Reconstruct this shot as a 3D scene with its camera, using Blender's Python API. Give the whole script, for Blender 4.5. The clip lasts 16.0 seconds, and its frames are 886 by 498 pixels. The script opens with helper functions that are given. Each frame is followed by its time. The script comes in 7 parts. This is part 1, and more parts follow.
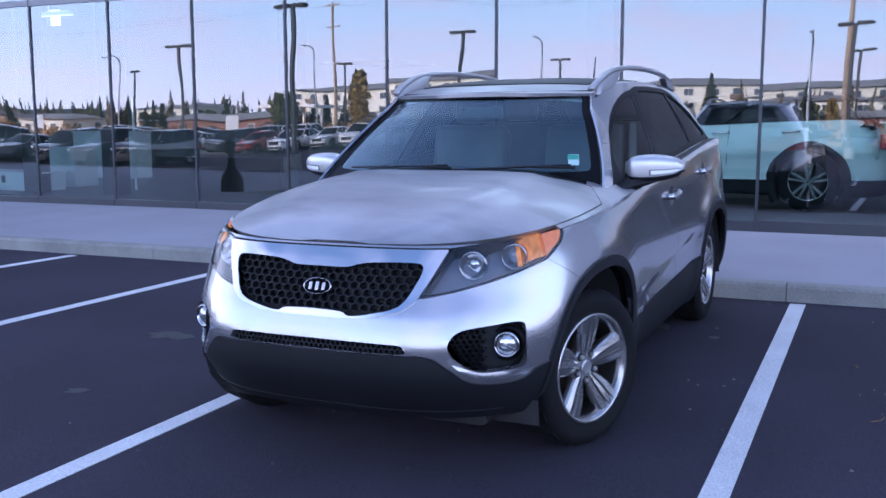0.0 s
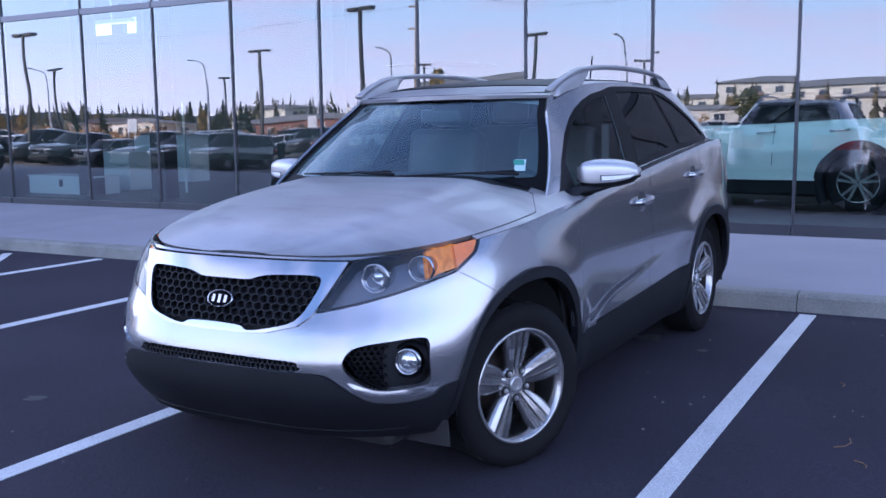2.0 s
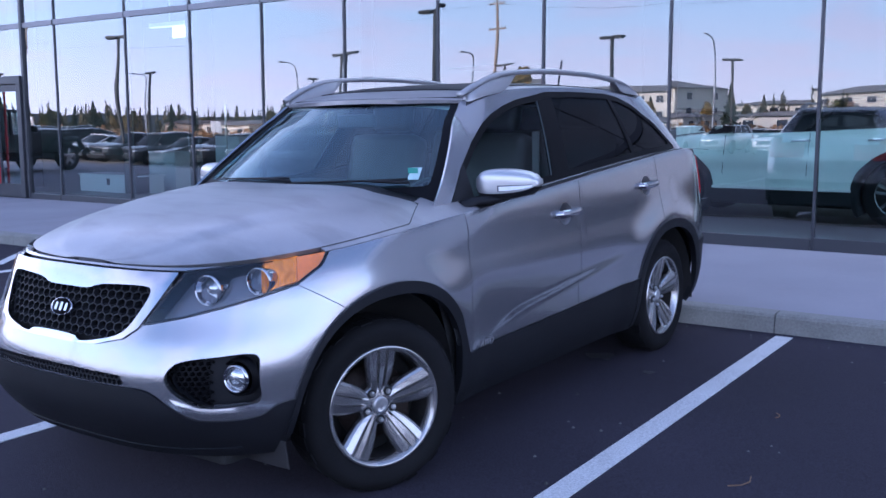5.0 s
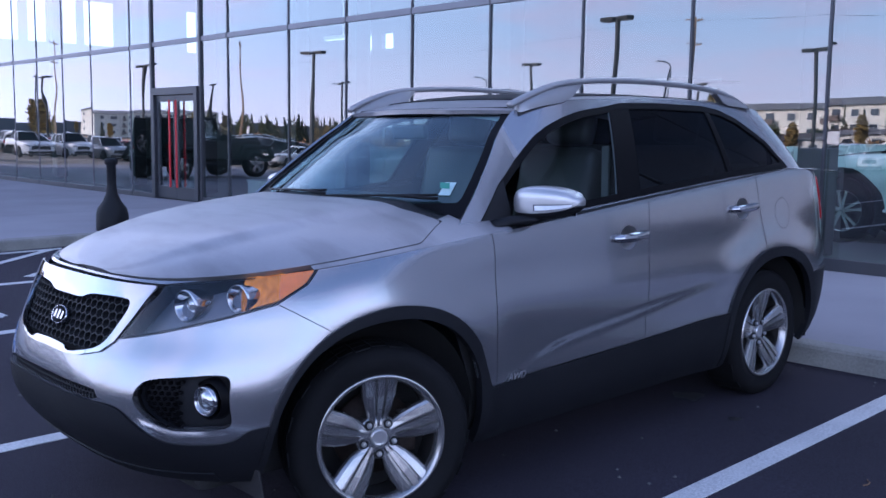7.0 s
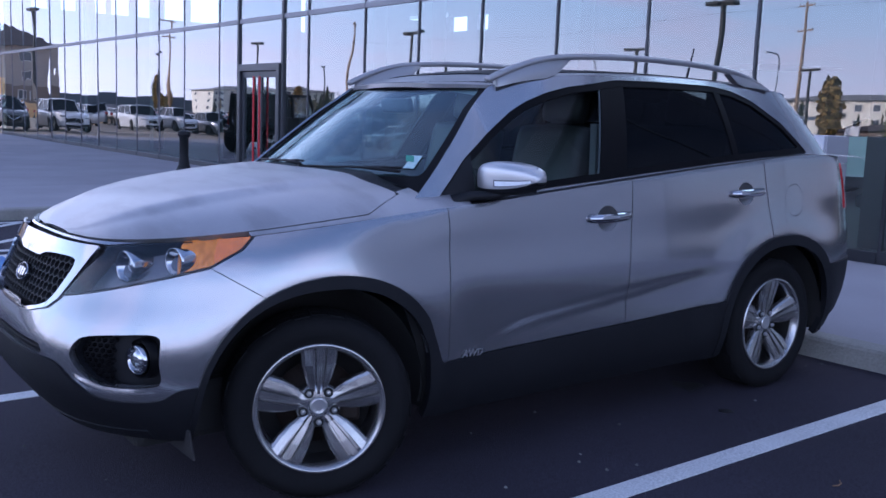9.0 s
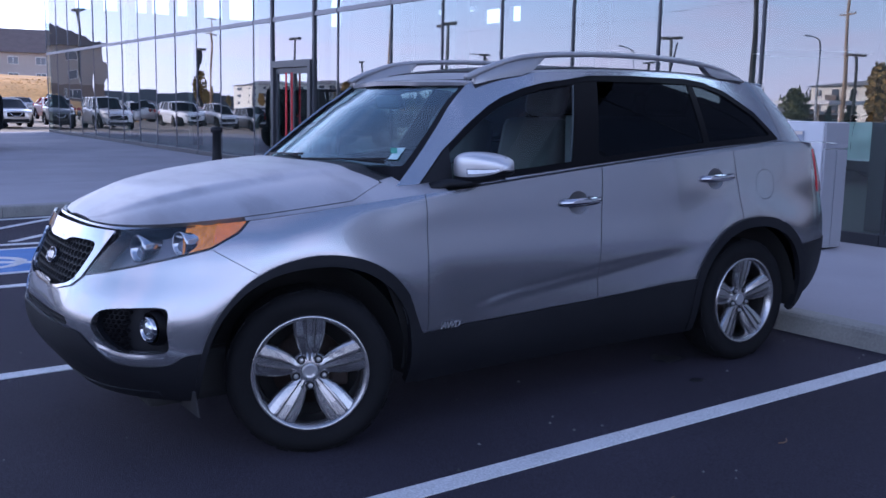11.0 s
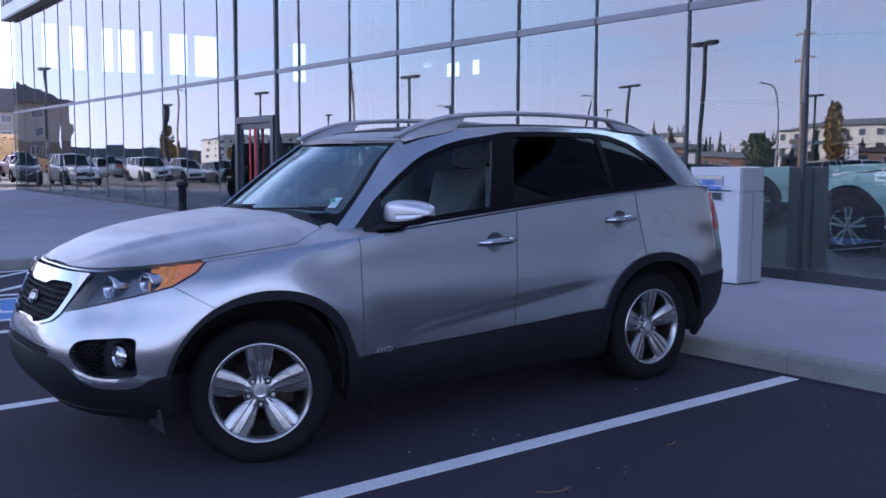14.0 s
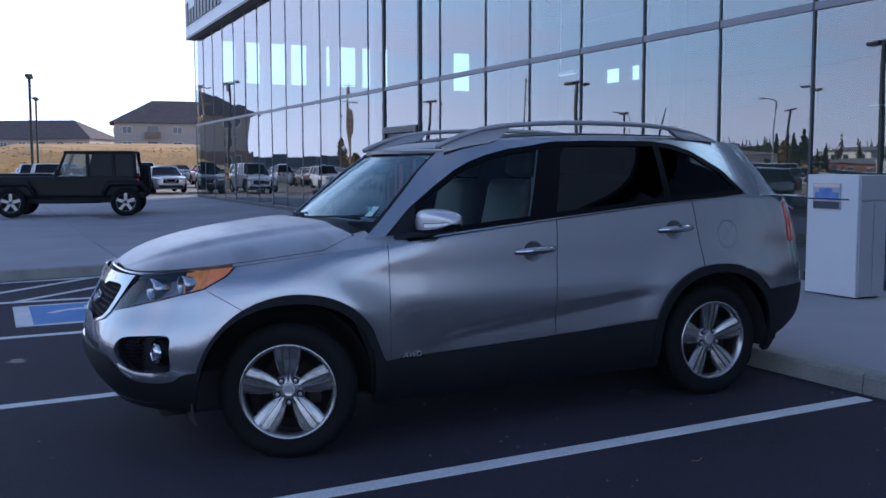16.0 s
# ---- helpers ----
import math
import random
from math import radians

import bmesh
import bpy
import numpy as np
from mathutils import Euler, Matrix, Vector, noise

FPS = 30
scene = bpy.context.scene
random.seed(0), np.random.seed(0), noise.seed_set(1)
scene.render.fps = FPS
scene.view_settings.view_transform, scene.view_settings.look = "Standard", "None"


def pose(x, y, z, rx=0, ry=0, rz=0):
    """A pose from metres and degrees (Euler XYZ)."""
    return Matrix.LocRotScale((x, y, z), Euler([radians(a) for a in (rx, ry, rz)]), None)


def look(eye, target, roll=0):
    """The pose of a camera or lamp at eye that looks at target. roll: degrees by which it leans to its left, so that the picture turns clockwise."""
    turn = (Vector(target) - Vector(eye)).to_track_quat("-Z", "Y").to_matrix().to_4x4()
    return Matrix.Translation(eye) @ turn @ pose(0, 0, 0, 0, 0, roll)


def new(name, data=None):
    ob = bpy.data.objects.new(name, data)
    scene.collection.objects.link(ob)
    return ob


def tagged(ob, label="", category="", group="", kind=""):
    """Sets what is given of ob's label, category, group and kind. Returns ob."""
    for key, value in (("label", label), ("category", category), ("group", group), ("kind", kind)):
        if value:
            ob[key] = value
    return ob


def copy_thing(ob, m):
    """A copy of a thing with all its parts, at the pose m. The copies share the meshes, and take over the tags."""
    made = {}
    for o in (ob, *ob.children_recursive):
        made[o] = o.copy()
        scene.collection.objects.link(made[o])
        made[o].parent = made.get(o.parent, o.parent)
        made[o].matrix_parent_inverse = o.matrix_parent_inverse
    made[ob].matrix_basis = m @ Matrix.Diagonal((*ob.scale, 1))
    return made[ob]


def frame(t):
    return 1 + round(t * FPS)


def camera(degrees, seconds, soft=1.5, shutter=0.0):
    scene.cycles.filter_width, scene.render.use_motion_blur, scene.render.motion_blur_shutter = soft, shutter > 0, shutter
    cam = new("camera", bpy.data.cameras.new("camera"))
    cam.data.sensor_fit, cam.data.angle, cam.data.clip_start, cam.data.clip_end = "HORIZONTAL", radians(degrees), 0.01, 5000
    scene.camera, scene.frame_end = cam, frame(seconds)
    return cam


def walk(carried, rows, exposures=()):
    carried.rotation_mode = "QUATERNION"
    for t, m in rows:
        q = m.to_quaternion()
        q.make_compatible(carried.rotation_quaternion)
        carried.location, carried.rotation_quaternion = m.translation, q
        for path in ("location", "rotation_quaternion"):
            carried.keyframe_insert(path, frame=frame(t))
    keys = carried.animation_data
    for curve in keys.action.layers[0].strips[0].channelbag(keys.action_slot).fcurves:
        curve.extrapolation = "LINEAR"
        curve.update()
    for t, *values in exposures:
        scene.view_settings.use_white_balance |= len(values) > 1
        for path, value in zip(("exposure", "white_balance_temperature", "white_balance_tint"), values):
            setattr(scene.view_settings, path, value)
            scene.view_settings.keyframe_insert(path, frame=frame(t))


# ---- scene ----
cam = camera(49.6, 16.0, soft=1.6)
PATH = [
    (0, (2.039, -3.999, 1.379), (1.194, -2.206, 1.111), -0.1),
    (0.5, (2.093, -3.833, 1.367), (1.26, -2.023, 1.186), -0.1),
    (1, (2.136, -3.656, 1.384), (1.28, -1.858, 1.201), -0.2),
    (1.5, (2.334, -3.588, 1.375), (1.368, -1.85, 1.16), -0.7),
    (2, (2.571, -3.518, 1.394), (1.567, -1.809, 1.128), -0.7),
    (2.5, (2.661, -3.323, 1.366), (1.662, -1.609, 1.112), -0.3),
    (3, (2.761, -3.179, 1.411), (1.733, -1.473, 1.225), 0.3),
    (3.5, (2.942, -3.111, 1.411), (1.845, -1.451, 1.208), 0.9),
    (4, (3.113, -3.088, 1.428), (2.011, -1.436, 1.189), 0.7),
    (4.2, (3.128, -3.056, 1.423), (2.032, -1.402, 1.17), 0.3),
    (6.3, (3.485, -2.417, 1.388), (2.13, -0.97, 1.126), 0.4),
    (6.5, (3.516, -2.346, 1.388), (2.133, -0.926, 1.121), 0.6),
    (7, (3.506, -2.154, 1.398), (2.048, -0.805, 1.164), 0.8),
    (7.5, (3.638, -2.03, 1.402), (2.09, -0.787, 1.16), 0.4),
    (8, (3.822, -1.882, 1.41), (2.242, -0.69, 1.123), 0.4),
    (8.5, (3.858, -1.747, 1.372), (2.285, -0.546, 1.081), 1.2),
    (8.7, (3.828, -1.694, 1.372), (2.249, -0.498, 1.097), 1.8),
    (10.8, (4.354, -1.706, 1.393), (2.711, -0.601, 1.111), 1.2),
    (11, (4.361, -1.723, 1.398), (2.722, -0.615, 1.104), 1.2),
    (11.5, (4.547, -1.81, 1.402), (2.88, -0.739, 1.128), 1.4),
    (12, (4.732, -1.883, 1.391), (3.042, -0.845, 1.133), 1.4),
    (12.5, (4.823, -1.957, 1.413), (3.168, -0.858, 1.18), 0.9),
    (13, (4.833, -2.031, 1.412), (3.267, -0.807, 1.191), 0.5),
    (13.5, (4.881, -2.061, 1.424), (3.326, -0.821, 1.22), -0.0),
    (14, (5.032, -1.942, 1.423), (3.417, -0.777, 1.232), 0.2),
    (14.5, (5.216, -1.807, 1.427), (3.559, -0.705, 1.231), 0.2),
    (15, (5.239, -1.605, 1.421), (3.557, -0.54, 1.232), 0.4),
    (15.5, (5.318, -1.464, 1.431), (3.569, -0.51, 1.253), -0.2),
    (16, (5.504, -1.334, 1.437), (3.702, -0.484, 1.261), -0.1),
]
walk(cam, [(t, look(eye, target, roll)) for t, eye, target, roll in PATH],
     [(0, 1.16, 4760, 25), (3.5, 1.09, 4750, 25), (7, 0.76, 4745, 25), (7.8, 0.49, 4745, 26), (8.7, 0.56, 4745, 26), (11, 0.60, 4745, 26), (13.5, 0.56, 4745, 26), (15, 0.46, 4745, 25), (15.5, 0.38, 4730, 22), (16, -0.05, 4610, 16)])

# ---- light: a low sun behind the showroom, which leaves the forecourt in its shade under a clear, hazy sky ----
SUN_AZ, SUN_EL = 30.0, 18.0          # degrees: from +y towards -x, and above the horizon
sun_way = Vector((-math.sin(radians(SUN_AZ)) * math.cos(radians(SUN_EL)), math.cos(radians(SUN_AZ)) * math.cos(radians(SUN_EL)), math.sin(radians(SUN_EL))))
world = bpy.data.worlds.new("sky")
scene.world = world
world.use_nodes = True
wn, wl = world.node_tree.nodes, world.node_tree.links
wn.clear()
sky = wn.new("ShaderNodeTexSky")
sky.sky_type, sky.sun_disc = "NISHITA", False
sky.sun_elevation, sky.sun_rotation = radians(SUN_EL), radians(-SUN_AZ)
sky.air_density, sky.dust_density, sky.ozone_density = 1.0, 3.5, 2.0
coord = wn.new("ShaderNodeTexCoord")
parts = wn.new("ShaderNodeSeparateXYZ")
lift = wn.new("ShaderNodeMath")
lift.operation = "MULTIPLY_ADD"
lift.inputs[1].default_value, lift.inputs[2].default_value = 1.0, 0.14
flat = wn.new("ShaderNodeVectorMath")
flat.operation = "DIVIDE"
both = wn.new("ShaderNodeCombineXYZ")
cloud = wn.new("ShaderNodeTexNoise")
cloud.inputs["Scale"].default_value, cloud.inputs["Detail"].default_value, cloud.inputs["Roughness"].default_value = 1.3, 5.0, 0.5
edge = wn.new("ShaderNodeMapRange")
edge.inputs["From Min"].default_value, edge.inputs["From Max"].default_value = 0.45, 0.61
edge.inputs["To Max"].default_value = 0.75
veil = wn.new("ShaderNodeMix")
veil.data_type = "RGBA"
back = wn.new("ShaderNodeBackground")
back.inputs["Strength"].default_value = 0.15
wo = wn.new("ShaderNodeOutputWorld")
wl.new(coord.outputs["Generated"], parts.inputs["Vector"])
wl.new(parts.outputs["Z"], lift.inputs[0])
for axis in ("X", "Y", "Z"):
    wl.new(lift.outputs[0], both.inputs[axis])
wl.new(coord.outputs["Generated"], flat.inputs[0]), wl.new(both.outputs["Vector"], flat.inputs[1])
wl.new(flat.outputs["Vector"], cloud.inputs["Vector"])
wl.new(cloud.outputs["Fac"], edge.inputs["Value"])
height = wn.new("ShaderNodeSeparateXYZ")
haze = wn.new("ShaderNodeMapRange")
haze.inputs["From Min"].default_value, haze.inputs["From Max"].default_value = 0.02, 0.11
haze.inputs["To Min"].default_value, haze.inputs["To Max"].default_value = 0.75, 0.0
mist = wn.new("ShaderNodeMix")
mist.data_type = "RGBA"
wl.new(coord.outputs["Generated"], height.inputs["Vector"])
wl.new(height.outputs["Z"], haze.inputs["Value"])
wl.new(haze.outputs["Result"], mist.inputs["Factor"])
# the cloud thins out overhead
thin = wn.new("ShaderNodeMapRange")
thin.inputs["From Min"].default_value, thin.inputs["From Max"].default_value = 0.20, 0.60
thin.inputs["To Min"].default_value, thin.inputs["To Max"].default_value = 1.0, 0.25
cover = wn.new("ShaderNodeMath")
cover.operation = "MULTIPLY"
wl.new(height.outputs["Z"], thin.inputs["Value"]), wl.new(thin.outputs["Result"], cover.inputs[0])
wl.new(edge.outputs["Result"], cover.inputs[1]), wl.new(cover.outputs[0], veil.inputs["Factor"])
wl.new(veil.outputs["Result"], mist.inputs["A"])
# a thin, even high haze pales the whole sky, less so overhead
high = wn.new("ShaderNodeMix")
high.data_type = "RGBA"
pale = wn.new("ShaderNodeMapRange")
pale.inputs["From Min"].default_value, pale.inputs["From Max"].default_value = 0.16, 0.52
pale.inputs["To Min"].default_value, pale.inputs["To Max"].default_value = 0.80, 0.06
wl.new(height.outputs["Z"], pale.inputs["Value"]), wl.new(pale.outputs["Result"], high.inputs["Factor"])
wl.new(sky.outputs["Color"], high.inputs["A"]), wl.new(high.outputs["Result"], veil.inputs["A"])
wl.new(mist.outputs["Result"], back.inputs["Color"])
wl.new(back.outputs["Background"], wo.inputs["Surface"])
# cloud and haze are cream towards the sun, and lavender grey away from it
toward = wn.new("ShaderNodeVectorMath")
toward.operation = "DOT_PRODUCT"
toward.inputs[1].default_value = (sun_way.x, sun_way.y, 0)
turn = wn.new("ShaderNodeMapRange")
turn.inputs["From Min"].default_value, turn.inputs["From Max"].default_value = 0.0, 0.95
wl.new(coord.outputs["Generated"], toward.inputs[0]), wl.new(toward.outputs["Value"], turn.inputs["Value"])
for target, cool, warm in ((high, (9.8, 10.9, 10.7, 1), (14.0, 12.9, 11.6, 1)), (veil, (9.5, 8.2, 7.8, 1), (14.0, 12.4, 11.2, 1)), (mist, (12.8, 10.9, 9.5, 1), (14.0, 13.2, 11.4, 1))):
    tone = wn.new("ShaderNodeMix")
    tone.data_type = "RGBA"
    tone.inputs["A"].default_value, tone.inputs["B"].default_value = cool, warm
    wl.new(turn.outputs["Result"], tone.inputs["Factor"]), wl.new(tone.outputs["Result"], target.inputs["B"])

sun = new("sun", bpy.data.lights.new("sun", "SUN"))
sun.data.energy, sun.data.angle, sun.data.color = 5.0, radians(0.6), (1.0, 0.80, 0.55)
sun.matrix_world = look(sun_way * 100, (0, 0, 0))


# ---- materials ----
def mat(name, base, rough=0.5, metal=0.0, var=0.08, scale=8.0, fine=0.0, fine_scale=200.0, bump=0.0, bump_scale=150.0, coat=0.0, spec=0.5, rvar=0.0, each=0.0, island=0.0):
    """A surface with its colour varied at two scales, fine relief, and uneven gloss."""
    m = bpy.data.materials.new(name)
    m.use_nodes = True
    n, l = m.node_tree.nodes, m.node_tree.links
    b = n["Principled BSDF"]
    b.inputs["Roughness"].default_value, b.inputs["Metallic"].default_value = rough, metal
    b.inputs["Coat Weight"].default_value, b.inputs["Coat Roughness"].default_value = coat, 0.04
    b.inputs["Specular IOR Level"].default_value = spec
    tc = n.new("ShaderNodeTexCoord")
    big = n.new("ShaderNodeTexNoise")
    big.inputs["Scale"].default_value, big.inputs["Detail"].default_value = scale, 5
    l.new(tc.outputs["Object"], big.inputs["Vector"])
    small = n.new("ShaderNodeTexNoise")
    small.inputs["Scale"].default_value, small.inputs["Detail"].default_value = fine_scale, 3
    l.new(tc.outputs["Object"], small.inputs["Vector"])

    def scaled(src, amount):
        k = n.new("ShaderNodeMath")
        k.operation = "MULTIPLY_ADD"
        k.inputs[1].default_value, k.inputs[2].default_value = 2 * amount, -amount
        l.new(src, k.inputs[0])
        return k.outputs[0]

    def plus(a, c):
        k = n.new("ShaderNodeMath")
        l.new(a, k.inputs[0]), l.new(c, k.inputs[1])
        return k.outputs[0]
    total = plus(scaled(big.outputs["Fac"], var * 2), scaled(small.outputs["Fac"], fine * 2))
    if each:
        info = n.new("ShaderNodeObjectInfo")
        total = plus(total, scaled(info.outputs["Random"], each))
    if island:
        geo = n.new("ShaderNodeNewGeometry")
        total = plus(total, scaled(geo.outputs["Random Per Island"], island))
    one = n.new("ShaderNodeMath")
    one.inputs[1].default_value = 1.0
    l.new(total, one.inputs[0])
    tint = n.new("ShaderNodeVectorMath")
    tint.operation = "SCALE"
    tint.inputs[0].default_value = base
    l.new(one.outputs[0], tint.inputs["Scale"])
    l.new(tint.outputs["Vector"], b.inputs["Base Color"])
    if rvar:
        r = n.new("ShaderNodeMath")
        r.inputs[1].default_value = rough
        l.new(scaled(big.outputs["Fac"], rvar), r.inputs[0])
        l.new(r.outputs[0], b.inputs["Roughness"])
    if bump:
        rel = n.new("ShaderNodeTexNoise")
        rel.inputs["Scale"].default_value, rel.inputs["Detail"].default_value = bump_scale, 4
        l.new(tc.outputs["Object"], rel.inputs["Vector"])
        bp = n.new("ShaderNodeBump")
        bp.inputs["Strength"].default_value, bp.inputs["Distance"].default_value = min(1, bump), 0.01
        l.new(rel.outputs["Fac"], bp.inputs["Height"])
        l.new(bp.outputs["Normal"], b.inputs["Normal"])
    return m


def glass(name, tint, gloss_min=0.06, gloss_max=0.9, wave=0.0, wave_scale=0.6, each=0.0, power=4.0, rough=0.0):
    """A thin pane: it lets tinted light through and mirrors more at a slant; wave makes the mirror image uneven."""
    m = bpy.data.materials.new(name)
    m.use_nodes = True
    n, l = m.node_tree.nodes, m.node_tree.links
    n.clear()
    out, mix, tr, gl = n.new("ShaderNodeOutputMaterial"), n.new("ShaderNodeMixShader"), n.new("ShaderNodeBsdfTransparent"), n.new("ShaderNodeBsdfGlossy")
    tr.inputs["Color"].default_value = (*tint, 1)
    gl.inputs["Roughness"].default_value = rough
    gl.inputs["Color"].default_value = (0.95, 0.97, 1.0, 1)
    lw = n.new("ShaderNodeLayerWeight")
    lw.inputs["Blend"].default_value = 0.5
    pw = n.new("ShaderNodeMath")
    pw.operation = "POWER"
    pw.inputs[1].default_value = power
    l.new(lw.outputs["Facing"], pw.inputs[0])
    mr = n.new("ShaderNodeMapRange")
    mr.inputs["To Min"].default_value, mr.inputs["To Max"].default_value = gloss_min, gloss_max
    l.new(pw.outputs[0], mr.inputs["Value"])
    l.new(mr.outputs["Result"], mix.inputs["Fac"])
    l.new(tr.outputs[0], mix.inputs[1]), l.new(gl.outputs[0], mix.inputs[2])
    l.new(mix.outputs[0], out.inputs["Surface"])
    if wave:
        tc = n.new("ShaderNodeTexCoord")
        ns = n.new("ShaderNodeTexNoise")
        ns.inputs["Scale"].default_value, ns.inputs["Detail"].default_value = wave_scale, 1.0
        info = n.new("ShaderNodeObjectInfo")
        ns.noise_dimensions = "4D"
        k = n.new("ShaderNodeMath")
        k.operation = "MULTIPLY"
        k.inputs[1].default_value = 50.0
        l.new(info.outputs["Random"], k.inputs[0]), l.new(k.outputs[0], ns.inputs["W"])
        l.new(tc.outputs["Object"], ns.inputs["Vector"])
        bp = n.new("ShaderNodeBump")
        bp.inputs["Strength"].default_value, bp.inputs["Distance"].default_value = 1.0, wave
        l.new(ns.outputs["Fac"], bp.inputs["Height"])
        l.new(bp.outputs["Normal"], gl.inputs["Normal"])
    return m


def lamp_mat(name, color, strength):
    m = bpy.data.materials.new(name)
    m.use_nodes = True
    b = m.node_tree.nodes["Principled BSDF"]
    b.inputs["Base Color"].default_value = (*color, 1)
    b.inputs["Emission Color"].default_value = (*color, 1)
    b.inputs["Emission Strength"].default_value = strength
    return m


ASPHALT = mat("asphalt", (0.0350, 0.0310, 0.0440), 0.9, spec=0.22, var=0.26, scale=0.7, fine=0.5, fine_scale=130, bump=0.7, bump_scale=180, rvar=0.1)
PAVING = mat("broom_finished_concrete", (0.285, 0.275, 0.30), 0.9, spec=0.25, var=0.10, scale=0.8, fine=0.06, fine_scale=90, bump=0.15, bump_scale=120, each=0.04)
KERB = mat("kerb_concrete", (0.25, 0.245, 0.225), 0.9, var=0.25, scale=2.5, fine=0.15, fine_scale=60, bump=0.5, bump_scale=60, each=0.08)
LINE = mat("worn_line_paint", (0.60, 0.60, 0.60), 0.75, var=0.10, scale=3.0, fine=0.28, fine_scale=110, bump=0.4, bump_scale=200)
BLUE_PAINT = mat("blue_ground_paint", (0.05, 0.16, 0.42), 0.7, var=0.15, scale=3.0, fine=0.1, fine_scale=140, bump=0.3)
FRAME = mat("charcoal_aluminium", (0.05, 0.052, 0.06), 0.4, 0.3, var=0.08, scale=2.0)
FRAME_GREY = mat("grey_aluminium", (0.17, 0.17, 0.19), 0.4, 0.5, var=0.06, scale=2.0)
FASCIA = mat("white_fascia_panel", (0.72, 0.72, 0.74), 0.45, 0.1, var=0.04, scale=1.0)
PANE = glass("curtain_wall_glass", (0.56, 0.70, 0.68), 0.19, 0.60, wave=0.009, wave_scale=0.5, power=2.2)
SHOW_FLOOR = mat("showroom_tile", (0.03, 0.03, 0.03), 0.35, var=0.10, scale=1.0, fine=0.05, fine_scale=40)
# Walls and ceiling: the dimness indoors is put into a dark grey paint.
SHOW_WALL = mat("dimmed_showroom_paint", (0.13, 0.13, 0.13), 0.7, var=0.05, scale=1.0)
DARK = mat("black_shadow_gap", (0.012, 0.012, 0.012), 0.8, var=0.1)
PAINT = mat("silver_metallic_paint", (0.345, 0.347, 0.368), 0.22, 0.84, var=0.03, scale=1.2, fine=0.02, fine_scale=900, coat=1.0)
DUSTY = mat("silver_paint_with_dried_dew", (0.32, 0.315, 0.325), 0.40, 0.70, var=0.22, scale=2.0, fine=0.03, fine_scale=150, coat=0.15, rvar=0.14)


def smudges(m, scale, stretch, lo, hi, dark):
    """Wiped, streaky patches where the film of dust is thinner."""
    n, l = m.node_tree.nodes, m.node_tree.links
    b = n["Principled BSDF"]
    old = b.inputs["Base Color"].links[0].from_socket
    tc, mp, ns, mr, k = (n.new("ShaderNode" + x) for x in ("TexCoord", "Mapping", "TexNoise", "MapRange", "VectorMath"))
    mp.inputs["Scale"].default_value = stretch
    mp.inputs["Rotation"].default_value = (0, 0, 0.5)
    ns.inputs["Scale"].default_value, ns.inputs["Detail"].default_value = scale, 4
    mr.inputs["From Min"].default_value, mr.inputs["From Max"].default_value = lo, hi
    mr.inputs["To Min"].default_value, mr.inputs["To Max"].default_value = 1.0, dark
    k.operation = "SCALE"
    l.new(tc.outputs["Object"], mp.inputs["Vector"]), l.new(mp.outputs["Vector"], ns.inputs["Vector"])
    l.new(ns.outputs["Fac"], mr.inputs["Value"]), l.new(old, k.inputs[0])
    l.new(mr.outputs["Result"], k.inputs["Scale"]), l.new(k.outputs["Vector"], b.inputs["Base Color"])


smudges(DUSTY, 2.6, (1.0, 2.6, 1.0), 0.48, 0.66, 0.80)
MIRROR_PAINT = mat("silver_mirror_cap_paint", (0.52, 0.515, 0.52), 0.36, 0.75, var=0.03, coat=0.3)
PLASTIC = mat("black_grained_plastic", (0.0085, 0.009, 0.0115), 0.60, var=0.15, scale=4.0, fine=0.1, fine_scale=300, bump=0.15, bump_scale=500, spec=0.25)
GLOSS_BLACK = mat("gloss_black_trim", (0.004, 0.004, 0.005), 0.4, var=0.05, spec=0.07)
CHROME = mat("chrome", (0.48, 0.48, 0.50), 0.07, 1.0, var=0.02, scale=20)
RAIL = mat("matt_silver_rail_paint", (0.36, 0.355, 0.36), 0.42, 0.6, var=0.05, scale=6)
SATIN = mat("satin_silver", (0.62, 0.62, 0.63), 0.28, 0.9, var=0.03, scale=10)
ALLOY = mat("silver_painted_alloy", (0.37, 0.365, 0.365), 0.25, 0.9, var=0.06, scale=12, fine=0.03, rvar=0.05, coat=0.3)
IRON = mat("rusty_brake_iron", (0.03, 0.022, 0.018), 0.6, 0.6, var=0.25, scale=10, fine=0.2, fine_scale=80)
RUBBER = mat("tyre_rubber", (0.0075, 0.0075, 0.0085), 0.8, spec=0.18, var=0.2, scale=6, fine=0.15, fine_scale=120, bump=0.2, bump_scale=300)
TINTED = glass("privacy_glass", (0.036, 0.040, 0.050), 0.028, 0.20)
SIDE_GLASS = glass("tinted_side_glass", (0.50, 0.56, 0.56), 0.022, 0.22)
CLEAR = glass("car_glass", (0.56, 0.76, 0.76), 0.09, 0.65, power=4.0)
CLEAR.node_tree.nodes["Glossy BSDF"].inputs["Color"].default_value = (0.74, 0.92, 1.0, 1)
LENS = glass("lamp_lens", (0.90, 0.92, 0.94), 0.055, 0.85)
AMBER = mat("amber_reflector", (0.90, 0.22, 0.015), 0.3, 0.0, var=0.12, scale=30, fine=0.1, fine_scale=120, coat=0.8)
GOLD = mat("amber_bulb_bowl", (0.95, 0.30, 0.03), 0.25, 0.4, var=0.3, scale=22, fine=0.3, fine_scale=70)
RED_LENS = mat("red_lamp_lens", (0.40, 0.012, 0.015), 0.12, var=0.1, scale=30, coat=0.8)
